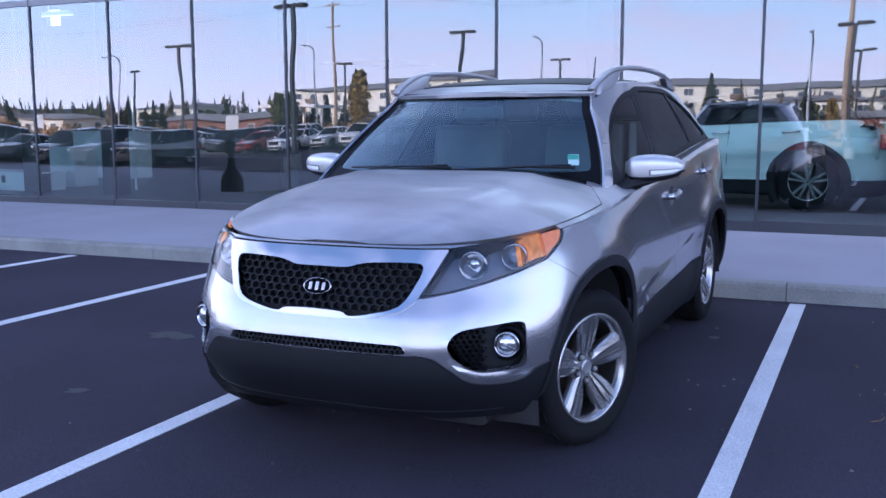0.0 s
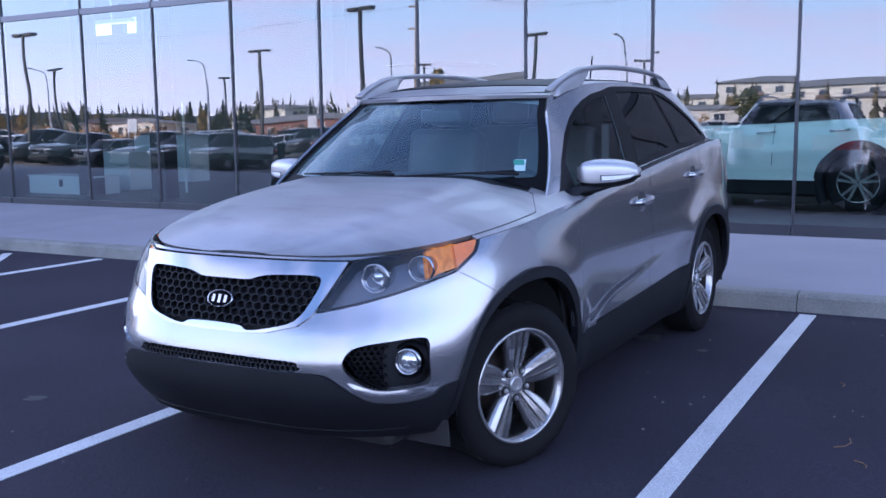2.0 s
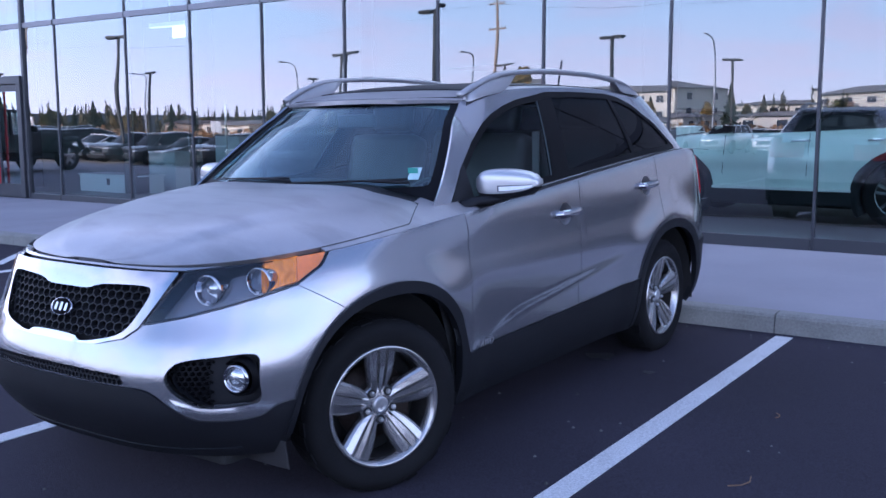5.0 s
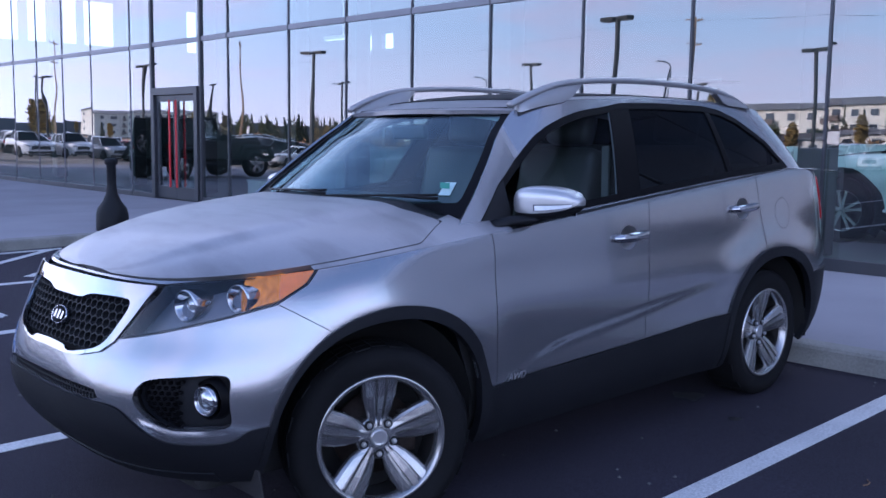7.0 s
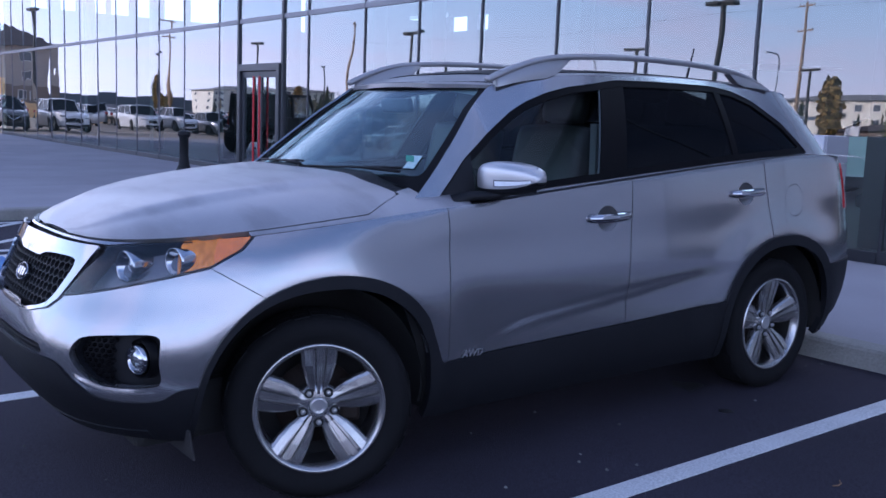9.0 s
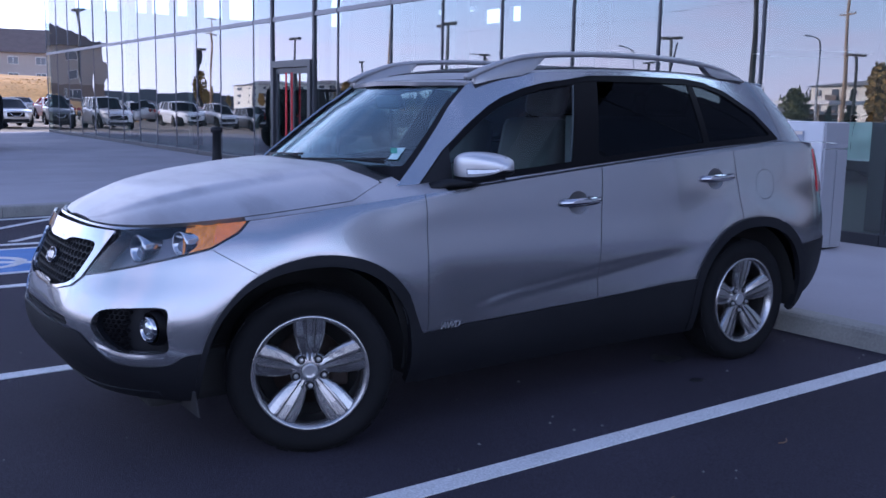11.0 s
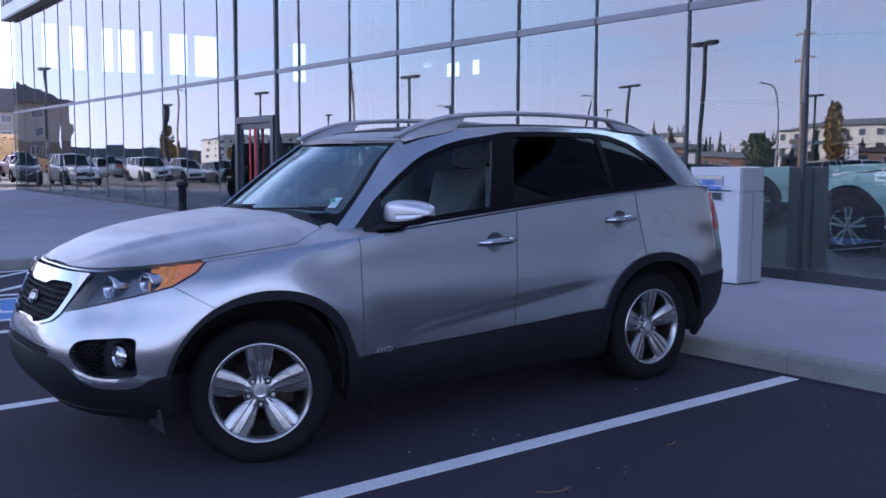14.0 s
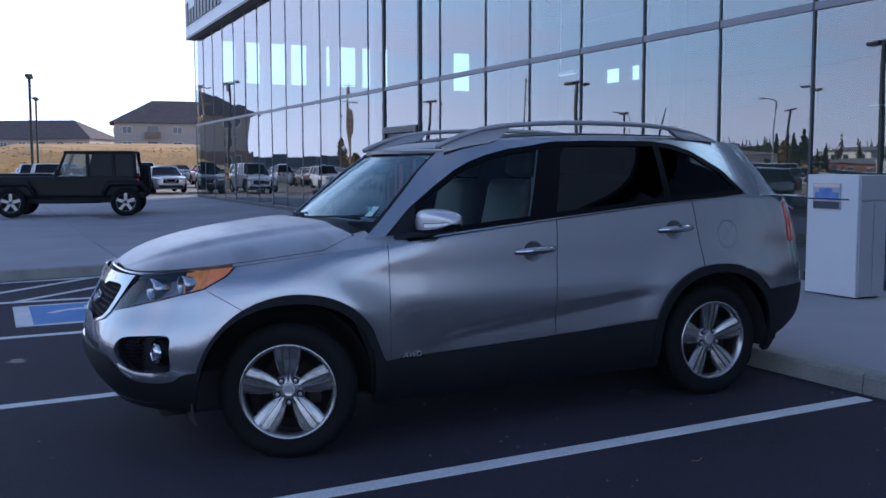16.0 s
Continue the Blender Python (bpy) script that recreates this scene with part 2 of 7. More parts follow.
LAMP_GREY = mat("lamp_housing_grey", (0.10, 0.105, 0.125), 0.35, 0.5, var=0.1, scale=20)
WHITE_LENS = mat("clear_optic", (0.92, 0.93, 0.95), 0.2, 0.0, var=0.12, scale=60, coat=1.0)
CABIN = mat("cabin_plastic", (0.035, 0.035, 0.038), 0.6, var=0.1)
BEIGE = mat("beige_headliner", (0.42, 0.40, 0.36), 0.9, var=0.05)
LEATHER = mat("black_leather", (0.06, 0.057, 0.055), 0.45, var=0.15, scale=12, bump=0.1, bump_scale=200)


# ---- mesh tools ----
def mesh(name, verts, faces, material, parent=None, smooth=True, label="", m=None):
    me = bpy.data.meshes.new(name)
    me.from_pydata([tuple(v) for v in verts], [], faces)
    me.validate()
    if smooth:
        me.polygons.foreach_set("use_smooth", [True] * len(me.polygons))
    for x in (material if isinstance(material, (list, tuple)) else [material]):
        me.materials.append(x)
    ob = new(name, me)
    ob.parent = parent
    if m is not None:
        ob.matrix_basis = m
    return tagged(ob, label)


def part(name, bm, material, parent=None, label="", smooth=False, m=None):
    me = bpy.data.meshes.new(name)
    bmesh.ops.recalc_face_normals(bm, faces=bm.faces[:])
    bm.to_mesh(me)
    bm.free()
    if smooth:
        me.polygons.foreach_set("use_smooth", [True] * len(me.polygons))
    me.materials.append(material)
    ob = new(name, me)
    ob.parent = parent
    if m is not None:
        ob.matrix_basis = m
    return tagged(ob, label)


def thing(name, m, label, category, group="", kind=""):
    ob = new(name)
    ob.empty_display_size = 0.1
    ob.matrix_basis = m
    return tagged(ob, label, category, group, kind)


def boxes(*specs, bevel=0.0):
    """Boxes (x0, x1, y0, y1, z0, z1) in one bmesh, their edges bevelled."""
    bm = bmesh.new()
    for x0, x1, y0, y1, z0, z1 in specs:
        g = bmesh.ops.create_cube(bm, size=1.0, matrix=Matrix.Translation(((x0 + x1) / 2, (y0 + y1) / 2, (z0 + z1) / 2)) @ Matrix.Diagonal((abs(x1 - x0), abs(y1 - y0), abs(z1 - z0), 1)))
    if bevel:
        bmesh.ops.bevel(bm, geom=bm.edges[:], offset=bevel, segments=2, affect="EDGES", profile=0.6)
    return bm


def lathe(profile, n=32, axis="z", cap=False):
    """A turned shape from (radius, height) pairs."""
    bm = bmesh.new()
    rings = []
    for r, h in profile:
        ring = []
        for i in range(n):
            a = 2 * math.pi * i / n
            c, s = r * math.cos(a), r * math.sin(a)
            ring.append(bm.verts.new((c, s, h) if axis == "z" else (h, c, s)))
        rings.append(ring)
    for a, b in zip(rings, rings[1:]):
        for i in range(n):
            bm.faces.new((a[i], a[(i + 1) % n], b[(i + 1) % n], b[i]))
    for ring, (r, h) in ((rings[0], profile[0]), (rings[-1], profile[-1])):
        if cap and r > 1e-4:
            bm.faces.new(ring)
    bmesh.ops.remove_doubles(bm, verts=bm.verts[:], dist=1e-5)
    return bm


def tube(points, radius, n=8, cap=True, squash=1.0):
    """A round bar along a polyline; radius may be a list."""
    bm = bmesh.new()
    pts = [Vector(p) for p in points]
    rings = []
    for i, p in enumerate(pts):
        d = (pts[min(i + 1, len(pts) - 1)] - pts[max(i - 1, 0)]).normalized()
        side = d.cross(Vector((0, 0, 1)))
        if side.length < 1e-3:
            side = d.cross(Vector((1, 0, 0)))
        side.normalize()
        up = side.cross(d)
        r = radius[i] if isinstance(radius, (list, tuple)) else radius
        rings.append([bm.verts.new(p + side * math.cos(2 * math.pi * k / n) * r + up * math.sin(2 * math.pi * k / n) * r * squash) for k in range(n)])
    for a, b in zip(rings, rings[1:]):
        for k in range(n):
            bm.faces.new((a[k], a[(k + 1) % n], b[(k + 1) % n], b[k]))
    if cap:
        bm.faces.new(rings[0]), bm.faces.new(rings[-1])
    return bm


def bend(points, steps=6, closed=False):
    """A smooth polyline (Catmull-Rom) through a few points."""
    pts = [Vector(p) for p in points]
    out = []
    n = len(pts)
    for i in range(n if closed else n - 1):
        p0, p1, p2, p3 = (pts[(i + k) % n] if closed else pts[min(max(i + k, 0), n - 1)] for k in (-1, 0, 1, 2))
        for s in range(steps):
            t = s / steps
            out.append(0.5 * ((2 * p1) + (p2 - p0) * t + (2 * p0 - 5 * p1 + 4 * p2 - p3) * t * t + (3 * p1 - p0 - 3 * p2 + p3) * t ** 3))
    if not closed:
        out.append(pts[-1])
    return out


def inside(points, steps=5, sharp=False):
    """A function (a, b) -> distance to the outline, positive within it."""
    pts = [Vector((p[0], p[1], 0)) for p in points] if sharp else bend([(p[0], p[1], 0) for p in points], steps, True)
    seg = [(pts[i].x, pts[i].y, pts[(i + 1) % len(pts)].x, pts[(i + 1) % len(pts)].y) for i in range(len(pts))]

    def f(a, b):
        best, odd = 1e9, False
        for x0, y0, x1, y1 in seg:
            dx, dy = x1 - x0, y1 - y0
            t = ((a - x0) * dx + (b - y0) * dy) / (dx * dx + dy * dy + 1e-12)
            t = 0 if t < 0 else 1 if t > 1 else t
            d = (a - x0 - t * dx) ** 2 + (b - y0 - t * dy) ** 2
            if d < best:
                best = d
            if (y0 > b) != (y1 > b) and a < x0 + (b - y0) / (y1 - y0) * dx:
                odd = not odd
        return math.sqrt(best) * (1 if odd else -1)
    return f


def sheet(name, surf, arange, na, brange, nb, conds, material, parent, out=0.0, skirt=0.012, sides=(1,), label="", centre=(0, 1.4, 0.6)):
    """A panel of a curved surface surf(a, b, out), trimmed to where every cond(a, b, place) is positive, its rim turned inwards."""
    if len(sides) > 1 and not any(surf(a, b, out)[0] < 1e-3 for a in arange for b in brange):
        for side in sides:
            last = sheet(name, surf, arange, na, brange, nb, conds, material, parent, out, skirt, (side,), label, centre)
        return last
    place = {}

    def at(k):
        if k not in place:
            place[k] = surf(k[0], k[1], out)
        return place[k]
    A = [round(arange[0] + (arange[1] - arange[0]) * i / na, 6) for i in range(na + 1)]
    B = [round(brange[0] + (brange[1] - brange[0]) * i / nb, 6) for i in range(nb + 1)]
    polys = [[(A[i], B[j]), (A[i + 1], B[j]), (A[i + 1], B[j + 1]), (A[i], B[j + 1])] for i in range(na) for j in range(nb)]
    for cond in conds:
        val = {}

        def v(k):
            if k not in val:
                val[k] = cond(k[0], k[1], at(k))
            return val[k]
        kept = []
        for poly in polys:
            vs = [v(k) for k in poly]
            if min(vs) >= 0:
                kept.append(poly)
                continue
            if max(vs) <= 0:
                continue
            res = []
            for i, k in enumerate(poly):
                k2, a, b = poly[(i + 1) % len(poly)], vs[i], vs[(i + 1) % len(poly)]
                if a >= 0:
                    res.append(k)
                if (a > 0 > b) or (a < 0 < b):
                    t = a / (a - b)
                    if k > k2:
                        q = (round(k2[0] + (k[0] - k2[0]) * (1 - t), 5), round(k2[1] + (k[1] - k2[1]) * (1 - t), 5))
                    else:
                        q = (round(k[0] + (k2[0] - k[0]) * t, 5), round(k[1] + (k2[1] - k[1]) * t, 5))
                    res.append(q)
            clean = [k for i, k in enumerate(res) if k != res[i - 1]]
            if len(clean) > 2:
                kept.append(clean)
        polys = kept
    made = None
    bm = bmesh.new()
    for side in sides:
        ids = {}
        for poly in polys:
            vs = []
            for k in poly:
                if k not in ids:
                    x, y, z = at(k)
                    ids[k] = bm.verts.new((x * side, y, z))
                if ids[k] not in vs:
                    vs.append(ids[k])
            if len(vs) > 2:
                try:
                    bm.faces.new(vs)
                except ValueError:
                    pass
    bmesh.ops.remove_doubles(bm, verts=bm.verts[:], dist=2e-4)
    bm.normal_update()
    c = Vector(centre)
    flip = []
    for f in bm.faces:
        d = f.calc_center_median() - c
        d.y *= 0.35
        if f.normal.dot(d) < 0:
            flip.append(f)
    if len(flip) > len(bm.faces) / 2 and len(sides) == 1:
        bmesh.ops.reverse_faces(bm, faces=bm.faces[:])
    elif len(sides) > 1:
        bmesh.ops.reverse_faces(bm, faces=flip)
    bm.normal_update()
    if skirt:
        rim = [e for e in bm.edges if e.is_boundary]
        norm = {v: v.normal.copy() for e in rim for v in e.verts}
        ext = bmesh.ops.extrude_edge_only(bm, edges=rim)
        for v in [g for g in ext["geom"] if isinstance(g, bmesh.types.BMVert)]:
            near = min((w for e in v.link_edges for w in e.verts if w in norm), key=lambda w: (w.co - v.co).length, default=None)
            if near is not None:
                v.co -= norm[near] * skirt
    me = bpy.data.meshes.new(name)
    bm.to_mesh(me)
    bm.free()
    me.polygons.foreach_set("use_smooth", [True] * len(me.polygons))
    me.materials.append(material)
    me.set_sharp_from_angle(angle=radians(40))
    ob = new(name, me)
    ob.parent = parent
    return tagged(ob, label)


def ground_z(x, y):
    """The lot drains away from the kerb and slightly to the far end."""
    return 0.02 + 0.0178 * (max(y, -14) - 3.45) + 0.008 * (max(min(x, 8), -16) - 1.2) - 0.025 * min(9.0, max(0.0, -5.0 - y))


def walk_z(x, y):
    return 0.008 * (max(min(x, 8), -16) - 1.2) + 0.15 + 0.012 * (y - 3.45)


# ---- ground, kerbs and paving ----
def ground_sheet():
    xs = [-900, -400, -200, -140] + list(range(-110, 41, 6)) + [60, 120, 300, 900]
    ys = [-900, -400, -200, -120] + list(range(-84, 31, 6)) + [60, 120, 300, 900]
    xs, ys = sorted(set(xs + [-16, 8])), sorted(set(ys + [-14, -9.5, -5, 3.45]))
    vs = [(x, y, ground_z(x, min(y, 3.45))) for x in xs for y in ys]
    n = len(ys)
    fs = [(i * n + j, (i + 1) * n + j, (i + 1) * n + j + 1, i * n + j + 1) for i in range(len(xs) - 1) for j in range(n - 1)]
    return tagged(mesh("ground", vs, fs, ASPHALT, smooth=False), "dark grey asphalt of the parking lot, fine-grained and clean", "ground", kind="structure")


ground_sheet()
FACE_Y, KERB_Y, CORNER_X, END_X = 6.85, 3.48, -8.75, -36.9


def slab(x0, x1, y0, y1, depth=0.3, gap=0.006):
    """One bay of paving with a slightly rounded rim."""
    bm = boxes((x0 + gap, x1 - gap, y0 + gap, y1 - gap, 0, 1))
    for v in bm.verts:
        top = walk_z(v.co.x, v.co.y)
        v.co.z = top if v.co.z > 0.5 else top - depth
    bmesh.ops.bevel(bm, geom=[e for e in bm.edges if all(v.co.z > walk_z(v.co.x, v.co.y) - 0.01 for v in e.verts)], offset=0.006, segments=1, affect="EDGES")
    return bm


# Older, paler asphalt; the low sun's gold is also put into its colour.
OLD_LOT = mat("sun_tinted_dusty_asphalt", (0.25, 0.205, 0.15), 0.9, var=0.18, scale=0.3, fine=0.12, fine_scale=9, bump=0.3, bump_scale=40)
vs = [(x, y, ground_z(x, min(y, 3.45)) + 0.006) for x in (-86, -74, -62, -50, -39.5) for y in (-56, -40, -24, -14, -5, 3.45, 20, 40)]
tagged(mesh("ground_lot", vs, [(i * 8 + j, (i + 1) * 8 + j, (i + 1) * 8 + j + 1, i * 8 + j + 1) for i in range(4) for j in range(7)], OLD_LOT, smooth=False), "pale dusty old asphalt of the farther lot, low sun put into its tan", "ground", kind="structure")
pavement = thing("pavement", Matrix(), "pale grey concrete pavement along the glass front", "pavement", kind="structure")
px = [1.35 + 3.05 * k for k in range(-3, 6)]
part("paving_slab", slab(px[0], px[-1], KERB_Y + 0.155, FACE_Y - 0.02, gap=0.002), PAVING, pavement)
px = [CORNER_X + 0.155 - 0.02] + [CORNER_X - 3.6 * k for k in range(1, 9)]
for a, b in zip(px, px[1:]):
    for c, d in ((-5.55, -4.4), (-4.4, 0.4), (0.4, FACE_Y - 0.02)):
        part("paving_slab", slab(b, a - 0.15 if a == px[0] else a, c, d), PAVING, pavement)
part("paving_slab", slab(CORNER_X - 0.02, 1.35 - 9.15, KERB_Y + 0.155, FACE_Y - 0.02), PAVING, pavement)


def kerb_stone(p, q):
    """A kerb length from p to q, its outer arris rounded; the back lies to the left of the way p -> q."""
    p, q = Vector((*p, 0)), Vector((*q, 0))
    d = (q - p).normalized()
    left = Vector((-d.y, d.x, 0))
    p, q = p + d * 0.004, q - d * 0.004
    prof = [(0.0, -0.25), (0.0, -0.02), (0.006, 0.125), (0.016, 0.143), (0.034, 0.15), (0.15, 0.152), (0.15, -0.25)]
    vs = []
    for e in (p, q):
        for o, h in prof:
            c = e + left * o
            vs.append((c.x, c.y, walk_z(e.x, KERB_Y) - 0.15 + 0.0178 * (min(e.y, 3.45) - 3.45) * 0.67 + h))
    n = len(prof)
    fs = [(i, i + n, (i + 1) % n + n, (i + 1) % n) for i in range(n)] + [tuple(range(n)), tuple(range(2 * n - 1, n - 1, -1))]
    bm = bmesh.new()
    bv = [bm.verts.new(v) for v in vs]
    for f in fs:
        bm.faces.new([bv[i] for i in f])
    return bm


kerb = thing("kerb", Matrix(), "weathered grey concrete kerb at the edge of the lot", "kerb", kind="structure")
kx = [13.55 - 3.05 * k for k in range(0, 8)] + [CORNER_X]
for a, b in zip(kx, kx[1:]):
    part("kerb_stone", kerb_stone((b, KERB_Y), (a, KERB_Y)), KERB, kerb)
ky = [KERB_Y + 0.0, 0.4, -2.65, -5.7]
for a, b in zip(ky, ky[1:]):
    part("kerb_stone", kerb_stone((CORNER_X, b), (CORNER_X, a)), KERB, kerb)
for k in range(9):
    part("kerb_stone", kerb_stone((CORNER_X - 3.2 * (k + 1), -5.7), (CORNER_X - 3.2 * k, -5.7)), KERB, kerb)


def painted(name, quads, material, parent=None, lift=0.004):
    """Flat ground paint: four-cornered patches that follow the fall of the lot."""
    bm = bmesh.new()
    for q in quads:
        vs = []
        n = 6
        for k in range(n + 1):
            t = k / n
            for a, b in ((q[0], q[3]), (q[1], q[2])):
                x, y = a[0] + (b[0] - a[0]) * t, a[1] + (b[1] - a[1]) * t
                vs.append(bm.verts.new((x, y, ground_z(x, y) + lift)))
        for k in range(n):
            bm.faces.new((vs[2 * k], vs[2 * k + 1], vs[2 * k + 3], vs[2 * k + 2]))
    bmesh.ops.recalc_face_normals(bm, faces=bm.faces[:])
    g = bmesh.ops.extrude_face_region(bm, geom=bm.faces[:])
    for v in g["geom"]:
        if isinstance(v, bmesh.types.BMVert):
            v.co.z -= 0.02
    return part(name, bm, material, parent)


def stripe(x0, y0, x1, y1, w):
    d = Vector((x1 - x0, y1 - y0, 0)).normalized()
    o = Vector((-d.y, d.x, 0)) * w / 2
    return ((x0 + o.x, y0 + o.y), (x0 - o.x, y0 - o.y), (x1 - o.x, y1 - o.y), (x1 + o.x, y1 + o.y))


def bay_line(x0, y0, x1, y1, w=0.105):
    return tagged(painted("parking_line", [stripe(x0, y0, x1, y1, w)], LINE), "white painted parking bay line on asphalt", "parking line", "bay lines", "structure")


for x0, x1 in ((1.442, 1.505), (-1.01, -1.05), (-3.58, -3.87), (-5.76, -6.52)):
    bay_line(x0, 3.40, x1, -2.35, 0.11)
for x in (4.2, 6.9, 9.6):
    bay_line(x, 3.40, x, -2.35)
for k in range(7):
    y = -4.7 + 1.2 * k
    a, b = max(0, (-2.3 - y) / 2.2), min(1, (3.3 - y) / 2.2)
    bay_line(-6.42 - 2.1 * a, y + 2.2 * a, -6.42 - 2.1 * b, y + 2.2 * b, 0.10)
bay_line(-8.55, 3.35, -8.55, -2.35)
for x in range(-44, 10, 3):
    bay_line(x * 0.9, -12.2, x * 0.9, -17.6)
symbol = thing("accessible_bay_symbol", Matrix(), "blue painted square with a white sign on the asphalt", "ground marking", kind="structure")
painted("blue_square", [((-5.88, -1.0), (-4.48, -1.0), (-4.44, 0.30), (-5.80, 0.30))], BLUE_PAINT, symbol)
painted("border", [stripe(-5.95, -1.08, -4.42, -1.08, 0.16), stripe(-4.44, -1.16, -4.39, 0.38, 0.08), stripe(-4.39, 0.36, -5.83, 0.36, 0.12), stripe(-5.83, 0.38, -5.93, -1.16, 0.08)], LINE, symbol)
ring = [stripe(-5.05 + 0.36 * math.cos(a), -0.45 + 0.40 * math.sin(a), -5.05 + 0.36 * math.cos(a + 0.5), -0.45 + 0.40 * math.sin(a + 0.5), 0.09) for a in (0.2, 0.65, 1.1, 1.55, 2.0, 2.45, 2.9, 3.35, 3.8)]
painted("white_sign", ring + [stripe(-5.62, -0.4, -5.05, -0.4, 0.1), stripe(-5.15, -0.45, -4.80, 0.16, 0.1)], LINE, symbol, 0.008)
ltr = thing("ground_lettering", Matrix(), "white painted letters on the asphalt, worn beyond reading", "ground marking", kind="structure")
for k, x in enumerate((0.15, 0.33, 0.42, 0.58, 0.70, 0.86)):
    painted("bar", [stripe(x, -1.38, x - 0.06 * (k % 2), -1.85, 0.075)], LINE, ltr)
painted("bar", [stripe(0.66, -1.42, 0.90, -1.42, 0.075)], LINE, ltr)

# ---- the showroom's glass front ----
COLS = [-36.9, -35.1, -33.3, -31.5, -29.7, -28.0, -26.3, -24.6, -22.95, -21.3, -19.65, -18.0, -16.0, -14.98, -12.98, -12.0, -10.05,
        -8.48, -6.94, -5.39, -3.86, -2.37, -0.84, 0.69, 2.22, 3.75, 5.28]
MID, TOP = 3.14, 6.86
front = thing("window_1", Matrix(), "two-storey curtain wall of reflective glass in dark aluminium frames", "glass facade", kind="structure")


def foot(x):
    return walk_z(x, FACE_Y)


for x in COLS:
    w = 0.07 if x in (-14.98, -12.98) else (0.030 if x > -12.5 else 0.012)
    part("mullion", boxes((x - w / 2, x + w / 2, FACE_Y - (0.03 if w > 0.05 else 0.006), FACE_Y + (0.06 if x > -12.5 else 0.03), foot(x) - 0.2, TOP), bevel=0.003), FRAME if x > -15.5 else FRAME_GREY, front)
for i, (a, b) in enumerate(zip(COLS, COLS[1:])):
    g = 0.017 if a not in (-14.98, -12.98) and b not in (-14.98, -12.98) else 0.036
    part("transom", boxes((a + g, b - g, FACE_Y - 0.012, FACE_Y + 0.08, MID - 0.045, MID + 0.045), bevel=0.004), FRAME_GREY, front)
    door = a == -14.98
    low = foot(a) + (2.20 if door else 0.10)
    if not door:
        part("sill", boxes((a + g, b - g, FACE_Y - 0.015, FACE_Y + 0.10, foot(a) - 0.25, foot(a) + 0.10), bevel=0.004), FRAME, front)
    for z0, z1 in ((low, MID - 0.045), (MID + 0.045, TOP)):
        hw, hh = (b - a) / 2 - g + 0.004, (z1 - z0) / 2
        bm = bmesh.new()
        bmesh.ops.create_grid(bm, x_segments=1, y_segments=1, size=1.0)
        for v in bm.verts:
            v.co = Vector((v.co.x * hw, 0, v.co.y * hh))
        tilt = pose((a + b) / 2, FACE_Y + 0.012, (z0 + z1) / 2, random.gauss(0, 0.09), 0, random.gauss(0, 0.09))
        p = part("pane", bm, PANE, front, m=tilt)
        p.visible_shadow = False

# Added wall, out of view: its grey sets what the car doors mirror.
tagged(part("wall_south", boxes((5.30, 14.46, FACE_Y - 0.02, FACE_Y + 0.12, -0.3, TOP), bevel=0.01), mat("grey_reflected_panel", (0.42, 0.42, 0.44), 0.6, var=0.08, scale=1.0)), "plain grey wall added out of view beyond the glass, for door reflections", "wall", kind="structure")

# the entrance: a double door with red pull bars
RED = mat("red_powder_coat", (0.45, 0.012, 0.02), 0.35, var=0.05)
entry = thing("door_1", Matrix(), "closed glazed double entrance door with tall red pull bars", "door", kind="structure")
dz = foot(-14)
part("door_frame", boxes((-14.93, -14.80, FACE_Y - 0.07, FACE_Y + 0.12, dz, dz + 2.2), (-13.16, -13.03, FACE_Y - 0.07, FACE_Y + 0.12, dz, dz + 2.2), (-14.80, -13.16, FACE_Y - 0.07, FACE_Y + 0.12, dz + 2.06, dz + 2.2), bevel=0.005), FRAME, entry)
for x0, x1, s in ((-14.795, -13.985, 1), (-13.975, -13.165, -1)):
    leaf = part("door_leaf", boxes((x0, x0 + 0.09, FACE_Y - 0.01, FACE_Y + 0.04, dz + 0.02, dz + 2.05), (x1 - 0.09, x1, FACE_Y - 0.01, FACE_Y + 0.04, dz + 0.02, dz + 2.05),
                                     (x0 + 0.09, x1 - 0.09, FACE_Y - 0.01, FACE_Y + 0.04, dz + 0.02, dz + 0.26), (x0 + 0.09, x1 - 0.09, FACE_Y - 0.01, FACE_Y + 0.04, dz + 1.93, dz + 2.05), bevel=0.003), FRAME, entry)
    bm = boxes((x0 + 0.092, x1 - 0.092, FACE_Y + 0.012, FACE_Y + 0.018, dz + 0.26, dz + 1.93))
    part("pane", bm, PANE, leaf).visible_shadow = False
    hx = x1 - 0.13 if s > 0 else x0 + 0.13
    part("door_handle", tube([(hx, FACE_Y - 0.075, dz + 0.25), (hx, FACE_Y - 0.075, dz + 1.95)], 0.022), RED, leaf, "tall red pull bar")
    part("bracket", boxes((hx - 0.012, hx + 0.012, FACE_Y - 0.07, FACE_Y - 0.01, dz + 0.5, dz + 0.54), (hx - 0.012, hx + 0.012, FACE_Y - 0.07, FACE_Y - 0.01, dz + 1.62, dz + 1.66)), FRAME, leaf)

